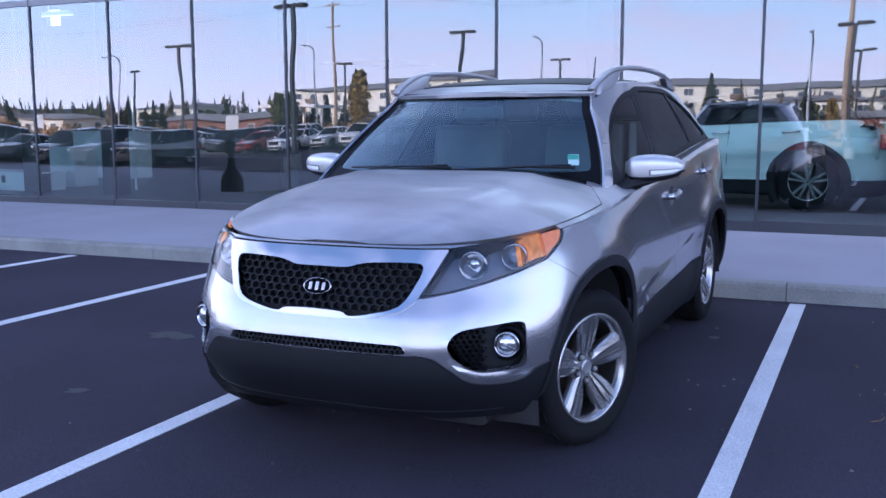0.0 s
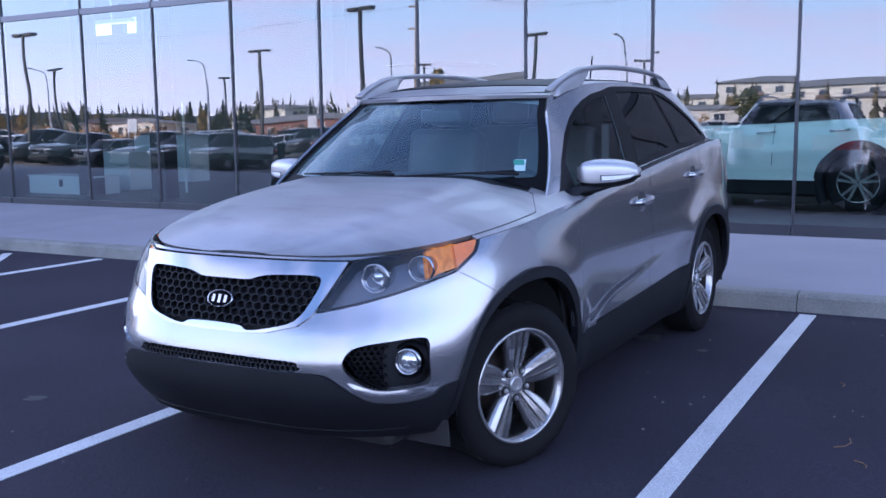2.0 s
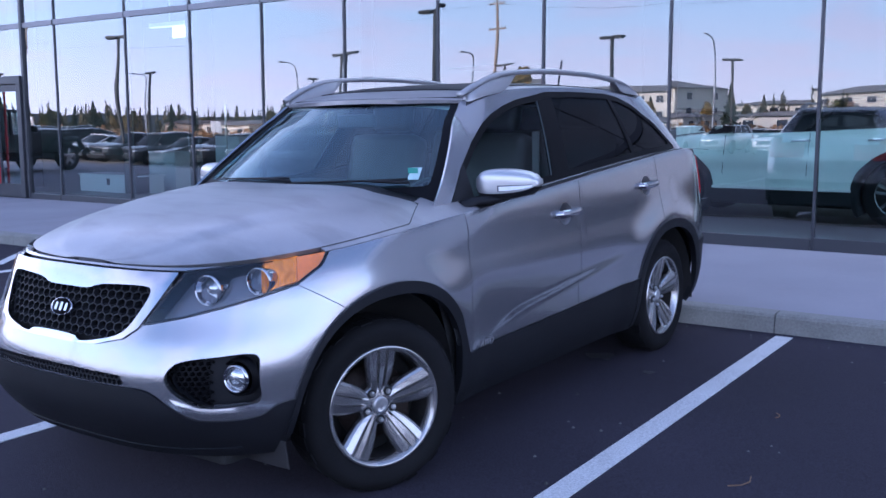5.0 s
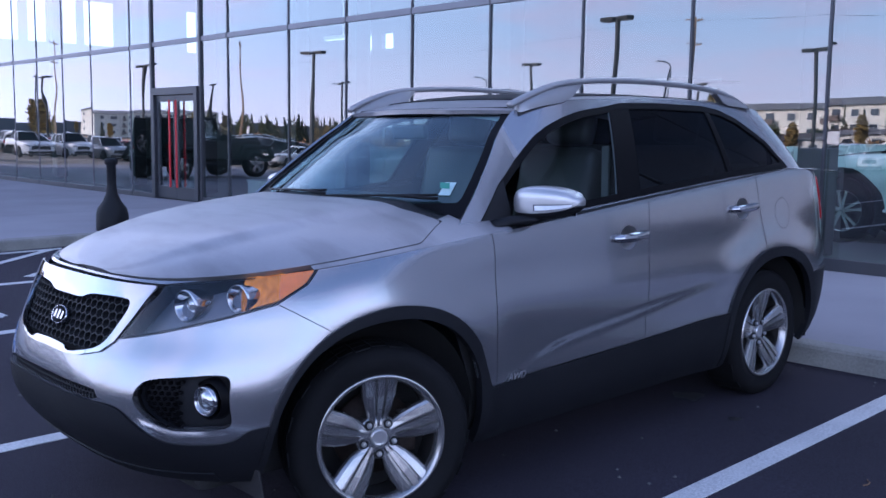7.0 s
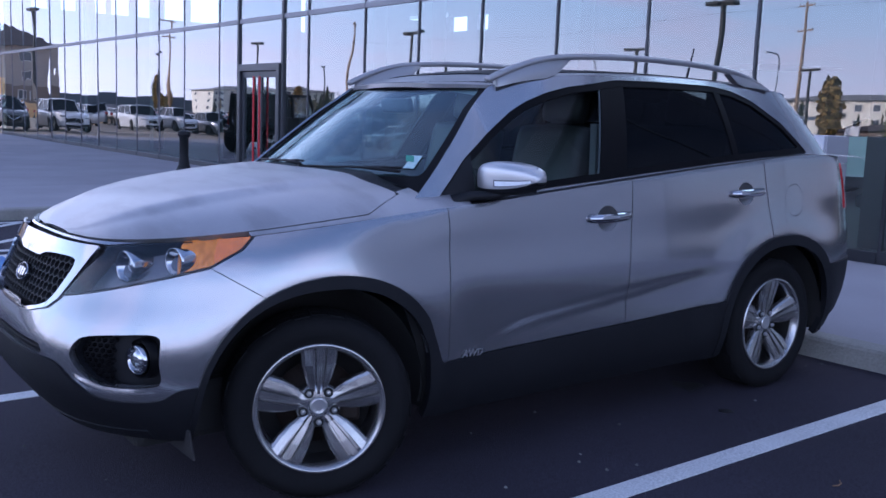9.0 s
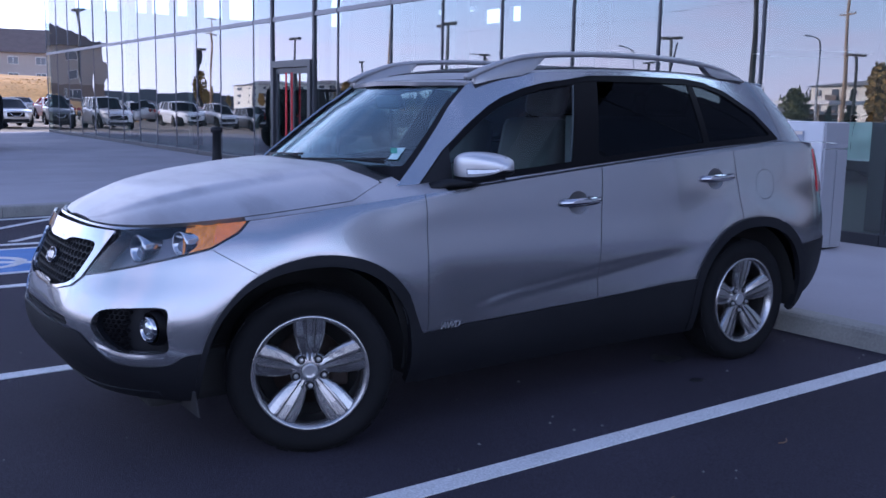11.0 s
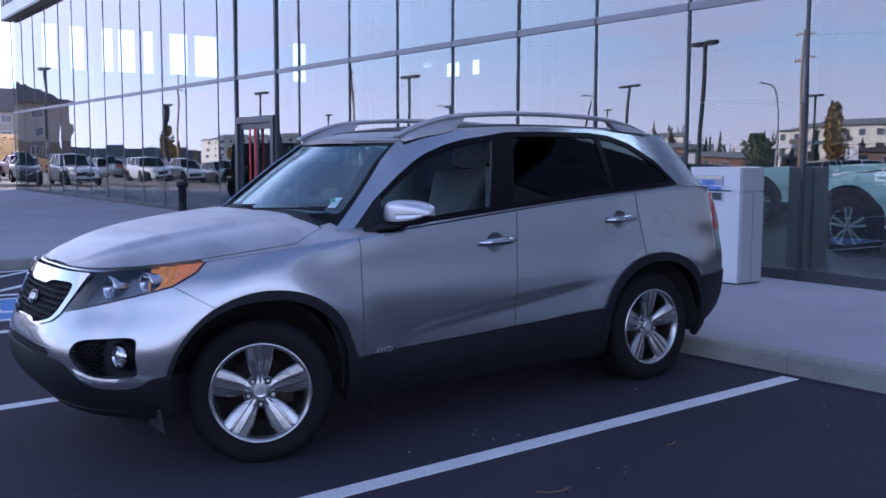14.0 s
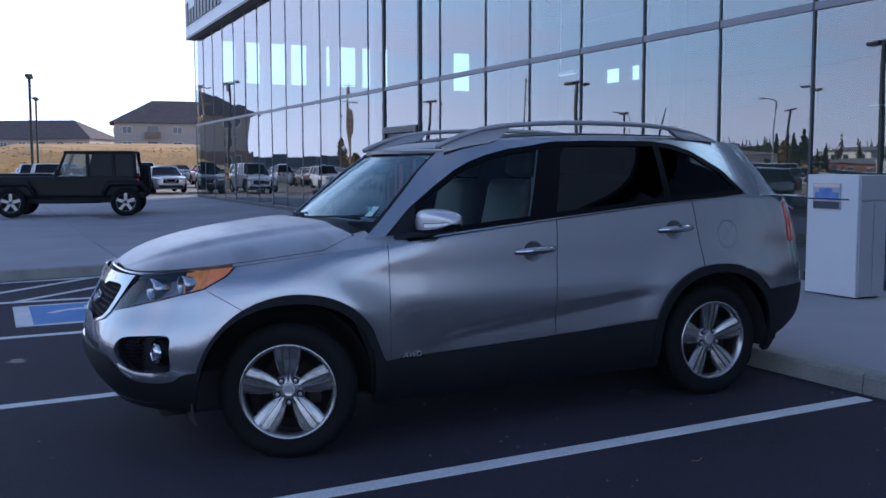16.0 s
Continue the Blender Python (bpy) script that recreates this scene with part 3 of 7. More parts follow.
# the fascia and its sign, the roof, the other walls and the floor inside
fas = thing("trim_fascia", Matrix(), "pale metal fascia above the glass with dark sign letters", "fascia", kind="structure")
fx = [END_X - 0.25] + [END_X + 5.1 * k for k in range(1, 11)] + [14.5]
for a, b in zip(fx, fx[1:]):
    part("fascia_panel", boxes((a + 0.004, b - 0.004, FACE_Y - 0.30, FACE_Y + 0.12, TOP + 0.004, TOP + 1.9), bevel=0.008), FASCIA, fas)
part("soffit_edge", boxes((END_X - 0.25, 14.5, FACE_Y - 0.31, FACE_Y + 0.1, TOP - 0.09, TOP), bevel=0.006), FRAME, fas)
for k in range(11):
    x = END_X + 0.1 + 0.62 * k
    h = (0.95, 0.62, 0.62, 0.85, 0.95, 0.62, 0.62)[k % 7]
    part("sign_bar", boxes((x, x + 0.42, FACE_Y - 0.345, FACE_Y - 0.302, TOP + 0.45, TOP + 0.45 + h), bevel=0.01), FRAME, fas)
BACK_Y = 20.5
IN_Z = 0.20
HIGH_PANE = glass("clear_high_window", (0.86, 0.92, 0.94), 0.05, 0.5)
tagged(part("floor", boxes((END_X, 14.46, FACE_Y + 0.10, BACK_Y, -0.3, IN_Z)), SHOW_FLOOR), "dark polished showroom floor", "floor", kind="structure")
tagged(part("ceiling", boxes((END_X, 14.46, FACE_Y + 0.12, BACK_Y, TOP + 0.3, TOP + 0.5)), SHOW_WALL), "dark grey showroom ceiling", "ceiling", kind="structure")
tagged(part("roof", boxes((END_X - 0.2, 14.6, FACE_Y + 0.12, BACK_Y + 0.4, TOP + 0.5, TOP + 1.8)), FASCIA), "flat showroom roof with a pale parapet", "roof", kind="structure")
back = thing("wall_north", Matrix(), "dark grey showroom rear wall with high clear windows", "wall", kind="structure")
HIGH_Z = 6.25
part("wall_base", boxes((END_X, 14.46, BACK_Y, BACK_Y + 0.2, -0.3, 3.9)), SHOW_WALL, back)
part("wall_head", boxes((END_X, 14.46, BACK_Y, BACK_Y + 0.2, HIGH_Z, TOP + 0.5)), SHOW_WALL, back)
# openings: x0, x1, z0, z1
wins = [(-26.1, -25.05, 4.55, 5.1), (-24.45, -23.8, 4.55, 5.1)]
at = END_X
for x0, x1, z0, z1 in wins:
    part("pier", boxes((at, x0, BACK_Y, BACK_Y + 0.2, 3.9, HIGH_Z)), SHOW_WALL, back)
    part("spandrel", boxes((x0, x1, BACK_Y, BACK_Y + 0.2, 3.9, z0)), SHOW_WALL, back)
    if z1 < HIGH_Z - 0.01:
        part("spandrel", boxes((x0, x1, BACK_Y, BACK_Y + 0.2, z1, HIGH_Z)), SHOW_WALL, back)
    part("pane", boxes((x0, x1, BACK_Y + 0.08, BACK_Y + 0.09, z0, min(z1, HIGH_Z))), HIGH_PANE, back)
    at = x1
part("pier", boxes((at, 14.46, BACK_Y, BACK_Y + 0.2, 3.9, HIGH_Z)), SHOW_WALL, back)
tagged(part("wall_east", boxes((14.46, 14.66, FACE_Y - 0.05, BACK_Y, -0.3, TOP + 0.5)), SHOW_WALL), "dark grey showroom side wall", "wall", kind="structure")
west = thing("wall_west", Matrix(), "dark grey showroom end wall with tall narrow clear windows", "wall", kind="structure")
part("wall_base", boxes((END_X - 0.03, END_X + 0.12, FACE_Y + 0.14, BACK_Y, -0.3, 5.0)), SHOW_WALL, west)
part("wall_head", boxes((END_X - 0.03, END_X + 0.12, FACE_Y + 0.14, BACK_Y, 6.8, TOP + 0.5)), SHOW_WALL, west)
at = FACE_Y + 0.14
for y0, y1 in ((8.0, 8.6), (9.1, 9.7), (10.15, 10.9), (11.1, 11.85), (12.2, 12.95), (13.35, 14.2), (14.5, 15.8), (19.2, 20.1)):
    part("pier", boxes((END_X - 0.03, END_X + 0.12, at, y0, 5.0, 6.8)), SHOW_WALL, west)
    part("pane", boxes((END_X + 0.04, END_X + 0.05, y0, y1, 5.0, 6.8)), HIGH_PANE, west)
    at = y1
part("pier", boxes((END_X - 0.03, END_X + 0.12, at, BACK_Y, 5.0, 6.8)), SHOW_WALL, west)
COLUMN = mat("black_column_paint", (0.02, 0.02, 0.022), 0.4, var=0.08)
for x in (-1.28, -5.8, -9.2, -10.95, -14.2, -17.4, -22.0, -28.0):
    tagged(part("column", boxes((x - 0.16, x + 0.16, 7.5, 7.78, IN_Z, TOP + 0.3), bevel=0.01), COLUMN), "slim black steel column inside the glass", "column", "showroom columns", "structure")
# ---- the shape of the parked car: x to its left, y to its rear, z up; front axle at y = 0 ----
def curve(*knots):
    """A smooth function through a few knots (t, value), flat beyond its ends."""
    ts, vs = [k[0] for k in knots], [k[1] for k in knots]
    sl = []
    for i in range(len(ts)):
        a, b = max(i - 1, 0), min(i + 1, len(ts) - 1)
        sl.append((vs[b] - vs[a]) / (ts[b] - ts[a]))

    def f(t):
        if t <= ts[0]:
            return vs[0]
        if t >= ts[-1]:
            return vs[-1]
        i = max(j for j in range(len(ts) - 1) if ts[j] <= t)
        h = ts[i + 1] - ts[i]
        s = (t - ts[i]) / h
        return ((2 * s ** 3 - 3 * s ** 2 + 1) * vs[i] + (s ** 3 - 2 * s ** 2 + s) * h * sl[i]
                + (3 * s ** 2 - 2 * s ** 3) * vs[i + 1] + (s ** 3 - s ** 2) * h * sl[i + 1])
    return f


AXLE, HUB, YC, YR = 2.70, 0.36, 0.5, 2.90
half_width = curve((0.20, 0.83), (0.30, 0.885), (0.40, 0.913), (0.60, 0.93), (0.80, 0.938), (1.00, 0.925), (1.25, 0.90))
nose = curve((0.20, -0.60), (0.30, -0.745), (0.45, -0.862), (0.58, -0.882), (0.70, -0.855), (0.80, -0.812), (0.92, -0.755), (1.02, -0.70))
nose_power = curve((0.25, 3.2), (0.60, 3.3), (0.80, 3.1), (0.95, 3.1))
tail = curve((0.25, 3.42), (0.36, 3.56), (0.50, 3.67), (0.70, 3.69), (0.90, 3.65), (1.10, 3.59), (1.30, 3.50))
shoulder = curve((-0.80, 0.965), (-0.60, 0.975), (-0.30, 1.0), (0.0, 1.03), (0.40, 1.065), (0.80, 1.095), (1.60, 1.161), (2.40, 1.221), (3.00, 1.253), (3.60, 1.22))
hood_line = curve((-0.70, 0.967), (-0.56, 1.042), (-0.32, 1.110), (0.0, 1.160), (0.30, 1.188), (0.60, 1.203))
glass_foot = curve((0.30, 0.80), (0.60, 0.835), (1.20, 0.85), (1.90, 0.845), (2.50, 0.848), (2.90, 0.842), (3.08, 0.826), (3.22, 0.79), (3.35, 0.735), (3.45, 0.67), (3.55, 0.59))
roof_mid = curve((0.90, 1.575), (1.20, 1.635), (1.60, 1.662), (2.10, 1.668), (2.70, 1.652), (3.00, 1.632), (3.20, 1.605), (3.45, 1.555))
roof_half = curve((0.90, 0.575), (1.30, 0.605), (2.00, 0.61), (2.70, 0.60), (2.95, 0.585), (3.12, 0.552), (3.26, 0.505), (3.50, 0.42))
ROUND = 0.045
edge_round = curve((0.35, 0.045), (0.75, 0.010))
CAP = 0.92
edge_drop = curve((0.30, 0.15), (0.90, 0.04))


def bulge(y, z):
    """Flares round the wheels and the scooped crease low on the doors."""
    d = 0.0
    for c in (0.0, AXLE):
        r = math.hypot(y - c, z - HUB)
        d += 0.022 * math.exp(-((r - 0.50) / 0.13) ** 2) * (1 if z > 0.2 else 0)
    if 0.66 < y < 2.35:
        w = min(1, (y - 0.66) / 0.25) * min(1, (2.35 - y) / 0.35)
        e = z - (0.604 + 0.101 * (y - 1.06) - 0.3 * max(0, 1.06 - y) ** 2)
        s = min(1, max(0, (0.034 - e) / 0.068))
        d -= w * 0.0095 * s * s * (3 - 2 * s) * min(1, max(0, (e + 0.16) / 0.12))
    d -= 0.006 * math.exp(-((z - 0.90) / 0.10) ** 2) * (1 if y > 0.3 else max(0, (y + 0.1) / 0.4))
    return d


def wrap(u, z, out=0.0):
    """The body's flank: u 0..1 round the nose, 1..2 along the side, 2..3 round the tail."""
    w = half_width(z)
    if u <= 1:
        a = u * math.pi / 2
        n = nose_power(z)
        x0, c0 = math.sin(a) ** (2 / n), math.cos(a) ** (2 / n)
        y = YC - (YC - nose(z)) * c0
    elif u <= 2:
        x0, c0, y = 1.0, 0.0, YC + (YR - YC) * (u - 1)
    else:
        a = (u - 2) * math.pi / 2
        n = 3.5
        x0, c0 = math.cos(a) ** (2 / n), math.sin(a) ** (2 / n)
        y = YR + (tail(z) - YR) * c0
    top = shoulder(y)
    r = edge_round(y)
    v = edge_drop(y)
    e = (z - (top - v)) / v
    off = out - (r * (1 - math.sqrt(max(0.0, 1 - (CAP * min(e, 1)) ** 2))) if e > 0 else 0)
    w += off + bulge(y, z) * (x0 ** 4)
    if u < 1:
        y = YC - (YC - nose(z) + off) * c0
    elif u > 2:
        y = YR + (tail(z) + off - YR) * c0
    return (w * x0, y, z)


def deck_edge(y):
    z = shoulder(y)
    w, yf = half_width(z) - edge_round(y) * (1 - math.sqrt(1 - CAP ** 2)) + bulge(y, z), nose(z) + ROUND
    if y < YC:
        n = nose_power(z)
        return w * max(0.0, 1 - max(0.0, (YC - y) / (YC - yf)) ** n) ** (1 / n)
    return w


def deck(y, s, out=0.0):
    """The hood and the tops of the fenders: s -1..1 across."""
    top = shoulder(y)
    a = abs(s)
    z = hood_line(y) - (hood_line(y) - top) * a ** 3.8
    k = min(1, max(0, (0.66 - a) / 0.15))
    z += (0.013 * k * k * (3 - 2 * k) - 0.006) * min(1, max(0, (y + 0.72) / 0.3)) * (1 - a ** 8)
    return (deck_edge(y) * s, y, z + out)


def flank(y, z, out=0.0):
    """The side of the cabin above the shoulder: the windows lie on it."""
    top = roof_mid(y) - 0.035
    a, b = glass_foot(y), roof_half(y)
    k = (z - shoulder(y)) / max(0.12, (top - shoulder(y)))
    x = a + (b - a) * (0.80 * k + 0.20 * k * k)
    return (x + out, y, z + out * 0.4)


def pillar_y(z):
    return 0.40 + (z - 1.06) * 1.13 + 0.22 * max(0, z - 1.45)


def screen(s, z, out=0.0):
    """The windscreen: s -1..1 across, z from cowl to header."""
    y = pillar_y(z) + 0.03
    x = flank(y, z)[0] - 0.03
    return (x * s, y - 0.20 * (1 - s * s) * (0.6 + 0.4 * (1.6 - z) / 0.5) - out, z + out * 0.7)


def roof(y, s, out=0.0):
    return (roof_half(y) * s, y, roof_mid(y) - 0.035 * abs(s) ** 2.5 + out)


# ---- wheels ----
# Barrel alloy is darkened: the shade between the spokes is put into it.
BARREL = mat("shaded_inner_alloy", (0.04, 0.039, 0.038), 0.5, 0.5, var=0.2, scale=10)
def tyre_bm(r=0.346, w=0.235, rim=0.246, n=64):
    s = w / 2
    bm = lathe([(rim - 0.01, -s * 0.80), (rim + 0.012, -s * 0.90), (rim + 0.04, -s * 1.0), (r - 0.05, -s * 1.0), (r - 0.018, -s * 0.90), (r, -s * 0.66), (r, s * 0.66), (r - 0.018, s * 0.90),
                (r - 0.05, s * 1.0), (rim + 0.05, s * 1.0), (rim + 0.012, s * 0.90), (rim - 0.01, s * 0.80)], n, "x")
    return bm


def strip_block(lengths, widths, heights):
    """A spoke along +z on the wheel face (x outwards): a crowned bar with two fine grooves down its length."""
    bm = bmesh.new()
    rows = []
    for z, w, (x0, x1) in zip(lengths, widths, heights):
        ys = (-1.0, -0.93, -0.78, -0.38, -0.32, -0.22, -0.16, 0.16, 0.22, 0.32, 0.38, 0.78, 0.93, 1.0)
        xs = (-0.026, -0.012, -0.005, 0.0, -0.013, -0.013, 0.001, 0.001, -0.013, -0.013, 0.0, -0.005, -0.012, -0.026)
        row = [bm.verts.new((x1 + x, y * w / 2, z)) for y, x in zip(ys, xs)]
        row += [bm.verts.new((x0, w * 0.40, z)), bm.verts.new((x0, -w * 0.40, z))]
        rows.append(row)
    n = len(rows[0])
    for a, b in zip(rows, rows[1:]):
        for k in range(n):
            bm.faces.new((a[k], a[(k + 1) % n], b[(k + 1) % n], b[k]))
    bm.faces.new(rows[0]), bm.faces.new(rows[-1])
    return bm


def alloy_wheel(parent, m):
    """An 18-inch wheel with five broad grooved spokes; its face looks along +x."""
    w = part("wheel", lathe([(0.216, 0.070), (0.220, 0.088), (0.230, 0.104), (0.242, 0.110), (0.246, 0.100), (0.244, 0.060)], 64, "x"), ALLOY, parent, "silver five-spoke alloy wheel", True, m)
    part("barrel", lathe([(0.235, -0.10), (0.222, -0.03), (0.215, 0.04), (0.2165, 0.071)], 48, "x"), BARREL, w, "inner barrel, darkened for the shade between the spokes", True)
    part("tyre", tyre_bm(), RUBBER, w, "black road tyre", True)
    bm = bmesh.new()
    for i in range(34):
        a = 2 * math.pi * i / 34
        for x in (-0.055, 0.0, 0.055):
            g = bmesh.ops.create_cube(bm, size=1.0, matrix=Matrix.Rotation(a, 4, "X") @ Matrix.Translation((x + 0.012 * (i % 2), 0, 0.344)) @ Matrix.Diagonal((0.046, 0.052, 0.006, 1)))
    tagged(part("tread_block", bm, RUBBER, w), kind="stuff")
    for k in range(5):
        part("spoke", strip_block((0.045, 0.075, 0.11, 0.16, 0.20, 0.218, 0.236), (0.060, 0.080, 0.108, 0.132, 0.140, 0.145, 0.160), ((0.02, 0.064), (0.02, 0.070), (0.02, 0.078), (0.03, 0.089), (0.035, 0.096), (0.04, 0.099), (0.05, 0.101))), ALLOY, w, smooth=False, m=Matrix.Rotation(math.radians(72 * k), 4, "X"))
    part("hub", lathe([(0.086, 0.0), (0.086, 0.046), (0.080, 0.058), (0.055, 0.064), (0.034, 0.066)], 40, "x"), ALLOY, w, smooth=True)
    part("centre_cap", lathe([(0.033, 0.06), (0.033, 0.070), (0.028, 0.073), (0.024, 0.071), (0.0001, 0.074)], 28, "x"), SATIN, w, smooth=True)
    for k in range(5):
        a = math.radians(72 * k + 36)
        c = Matrix.Translation((0, -math.sin(a) * 0.061, math.cos(a) * 0.061))
        # A dark disc on the hub face paints the shade of a deep lug hole.
        part("lug_well", lathe([(0.0175, 0.05), (0.0175, 0.0672), (0.0155, 0.0668), (0.0150, 0.0655), (0.0001, 0.0655)], 20, "x"), DARK, w, "dark disc in place of a shaded lug recess", m=c)
        part("lug_nut", lathe([(0.0105, 0.06), (0.0107, 0.071), (0.008, 0.077), (0.0001, 0.078)], 6, "x"), SATIN, w, smooth=False, m=c)
    part("brake_disc", lathe([(0.155, -0.02), (0.155, 0.0), (0.075, 0.002), (0.072, 0.012)], 40, "x"), IRON, w, smooth=True)
    bm = boxes((-0.055, 0.012, 0.085, 0.165, -0.085, 0.085), bevel=0.015)
    part("caliper", bm, IRON, w)
    part("back_plate", lathe([(0.215, -0.03), (0.215, -0.04), (0.0001, -0.045)], 40, "x"), DARK, w, smooth=True)
    return w


# ---- the silver car ----
car = thing("parked_car", pose(0, 0, ground_z(0, 0) - 0.02, math.degrees(0.0178), -math.degrees(0.008), 0), "silver mid-size sport utility car with black lower cladding, parked nose out", "car")
BOTH = (1, -1)


def skin(u, v, out=0.0):
    """The flank with its height scaled to the shoulder line."""
    top = shoulder(wrap(u, 0.97)[1])
    return wrap(u, 0.20 + (top - 0.20) * v, out)


def lid(y, v, out=0.0):
    top = roof_mid(y) - 0.035
    return flank(y, shoulder(y) + (top - shoulder(y)) * v, out)


def front_y(x, z, out=0.0):
    w, n = half_width(z), nose_power(z)
    return YC - (YC - nose(z) + out) * max(0.0, 1 - min(1, abs(x) / w) ** n) ** (1 / n)


def sq(y, z, c):
    """Distance from a wheel's hub; the openings are a little squarer than a circle."""
    return (abs(y - c) ** 2.25 + abs(z - HUB) ** 2.25) ** (1 / 2.25)


def clear_of(r0, r1):
    return lambda a, b, p: min(sq(p[1], p[2], 0.0) - r0 if p[2] > 0 else 1, sq(p[1], p[2], AXLE) - r1)


grille_in = inside([(0, 0.889), (0.115, 0.890), (0.165, 0.902), (0.23, 0.911), (0.39, 0.914), (0.432, 0.898), (0.418, 0.84), (0.365, 0.757), (0.25, 0.724), (0.165, 0.713), (0.125, 0.727), (0, 0.731),
                    (-0.125, 0.727), (-0.165, 0.713), (-0.25, 0.724), (-0.365, 0.757), (-0.418, 0.84), (-0.432, 0.898), (-0.39, 0.914), (-0.23, 0.911), (-0.165, 0.902), (-0.115, 0.890)], 4)
chrome_out = inside([(0, 0.962), (0.3, 0.962), (0.515, 0.962), (0.47, 0.86), (0.425, 0.775), (0.375, 0.738), (0.25, 0.710), (0.12, 0.703), (-0.12, 0.703), (-0.25, 0.710), (-0.375, 0.738), (-0.425, 0.775), (-0.47, 0.86), (-0.515, 0.962), (-0.3, 0.962)], sharp=True)
fog_in = inside([(0.556, 0.602), (0.572, 0.650), (0.612, 0.671), (0.70, 0.681), (0.765, 0.683), (0.785, 0.66), (0.788, 0.59), (0.788, 0.52), (0.762, 0.502), (0.66, 0.505), (0.595, 0.545)], 4)
intake_in = inside([(0.0, 0.619), (0.36, 0.615), (0.392, 0.602), (0.405, 0.582), (0.3, 0.578), (0.0, 0.580), (-0.3, 0.578), (-0.405, 0.582), (-0.392, 0.602), (-0.36, 0.615)], 3)
lamp_in = inside([(0.272, 0.962), (0.45, 0.985), (0.60, 1.004), (0.685, 1.012), (0.665, 0.960), (0.60, 0.900), (0.50, 0.867), (0.41, 0.840), (0.30, 0.809), (0.195, 0.783)], sharp=True)
clad_top = curve((0, 0.575), (0.40, 0.575), (0.50, 0.566), (0.56, 0.520), (0.62, 0.468), (0.67, 0.452), (0.75, 0.450), (0.79, 0.462), (0.82, 0.492), (0.87, 0.508))
sill_top = curve((0.4, 0.472), (1.5, 0.508), (2.3, 0.545))
ARCH_F, ARCH_R = 0.500, 0.484


def seam(y, z):
    """Positive ahead of the joint between bumper and fender."""
    y0 = -0.392 + (0.902 - z) * 1.53
    return y0 - y


# silver skins
sheet("front_bumper", skin, (0, 0.84), 96, (0.25, 1), 56, [
    lambda a, b, p: seam(p[1], p[2]) - 0.003, lambda a, b, p: p[2] - clad_top(p[0]), lambda a, b, p: -chrome_out(p[0], p[2]) - 0.001 if p[0] < 0.6 else 1,
    lambda a, b, p: -fog_in(p[0], p[2]) if p[0] > 0.5 else 1, lambda a, b, p: -lamp_in(a, p[2]) - 0.002, lambda a, b, p: -intake_in(p[0], p[2]), clear_of(ARCH_F - 0.045, 0.4)], PAINT, car, skirt=0.03, sides=BOTH)
sheet("fender", skin, (0.55, 1.03), 60, (0.25, 1), 60, [
    lambda a, b, p: -seam(p[1], p[2]) - 0.002, lambda a, b, p: -lamp_in(a, p[2]) - 0.002, lambda a, b, p: p[2] - sill_top(p[1]), lambda a, b, p: 0.533 + 0.02 * (p[2] - 0.8) - p[1], clear_of(ARCH_F - 0.045, 0.4)], PAINT, car, skirt=0.015, sides=BOTH)


def hood_edge(y, s):
    """Positive on the hood: its sides follow the fender tops and turn in to the cowl."""
    a = abs(s)
    return min(0.966 - a, 0.31 + 0.14 * a * a - y, (0.21 + (0.966 - a) * 1.6) - y)


sheet("hood", deck, (-0.698, 0.5), 60, (-1, 1), 80, [lambda a, b, p: hood_edge(a, b), lambda a, b, p: p[1] - (YC - (YC - nose(0.965) - ROUND)) - 0.005], DUSTY, car, skirt=0.02, label="silver hood dulled by dust and dried dew")
sheet("fender_top", deck, (-0.40, 0.66), 70, (0.5, 1), 60, [lambda a, b, p: -hood_edge(a, b) - 0.007, lambda a, b, p: b - 0.84 + max(0, a - 0.36) * 0.4, lambda a, b, p: a + 0.245], DUSTY, car, skirt=0.01, sides=BOTH)
sheet("hood_gap", deck, (-0.45, 0.5), 70, (0.6, 1), 90, [lambda a, b, p: hood_edge(a, b) + 0.009, lambda a, b, p: 0.002 - hood_edge(a, b), lambda a, b, p: a + 0.24], DARK, car, out=-0.003, skirt=0.0, sides=BOTH)
sheet("cowl", deck, (0.10, 0.62), 30, (-0.86, 0.86), 40, [lambda a, b, p: -hood_edge(a, b) - 0.012, lambda a, b, p: 0.845 - 0.4 * max(0, a - 0.36) - abs(b)], PLASTIC, car, out=-0.012, skirt=0.0)


def ledge(y, t, out=0.0):
    a, b = deck_edge(y), glass_foot(y)
    return (a + (b - a) * t, y, shoulder(y) + 0.012 * math.sin(math.pi * t) * (a - b) * 4 - 0.001)


for a0, a1, seal in ((0.50, 0.555, False), (0.555, 3.03, True), (3.03, 3.5, False)):
    sheet("window_seal" if seal else "belt_ledge", ledge, (a0, a1), 60 if seal else 10, (0, 1), 5, [], PLASTIC if seal else PAINT, car, skirt=0.0, sides=BOTH)
rear_edge = lambda z: 2.535 + max(0, 1.22 - z) * 0.14
# Handle cups take a darker body silver: their shade is in the colour.
CUP_SHADE = mat("handle_recess_shade_paint", (0.28, 0.275, 0.275), 0.35, 0.8, coat=0.6)
GRIPS = {"front": (1.292, 1.541, 0.993), "rear": (2.272, 2.522, 1.066)}


def cup(which, p):
    y0, y1, z = GRIPS[which]
    return 1 - ((p[1] - (y0 + y1) / 2 + 0.012) / 0.064) ** 2 - ((p[2] - z) / 0.056) ** 2


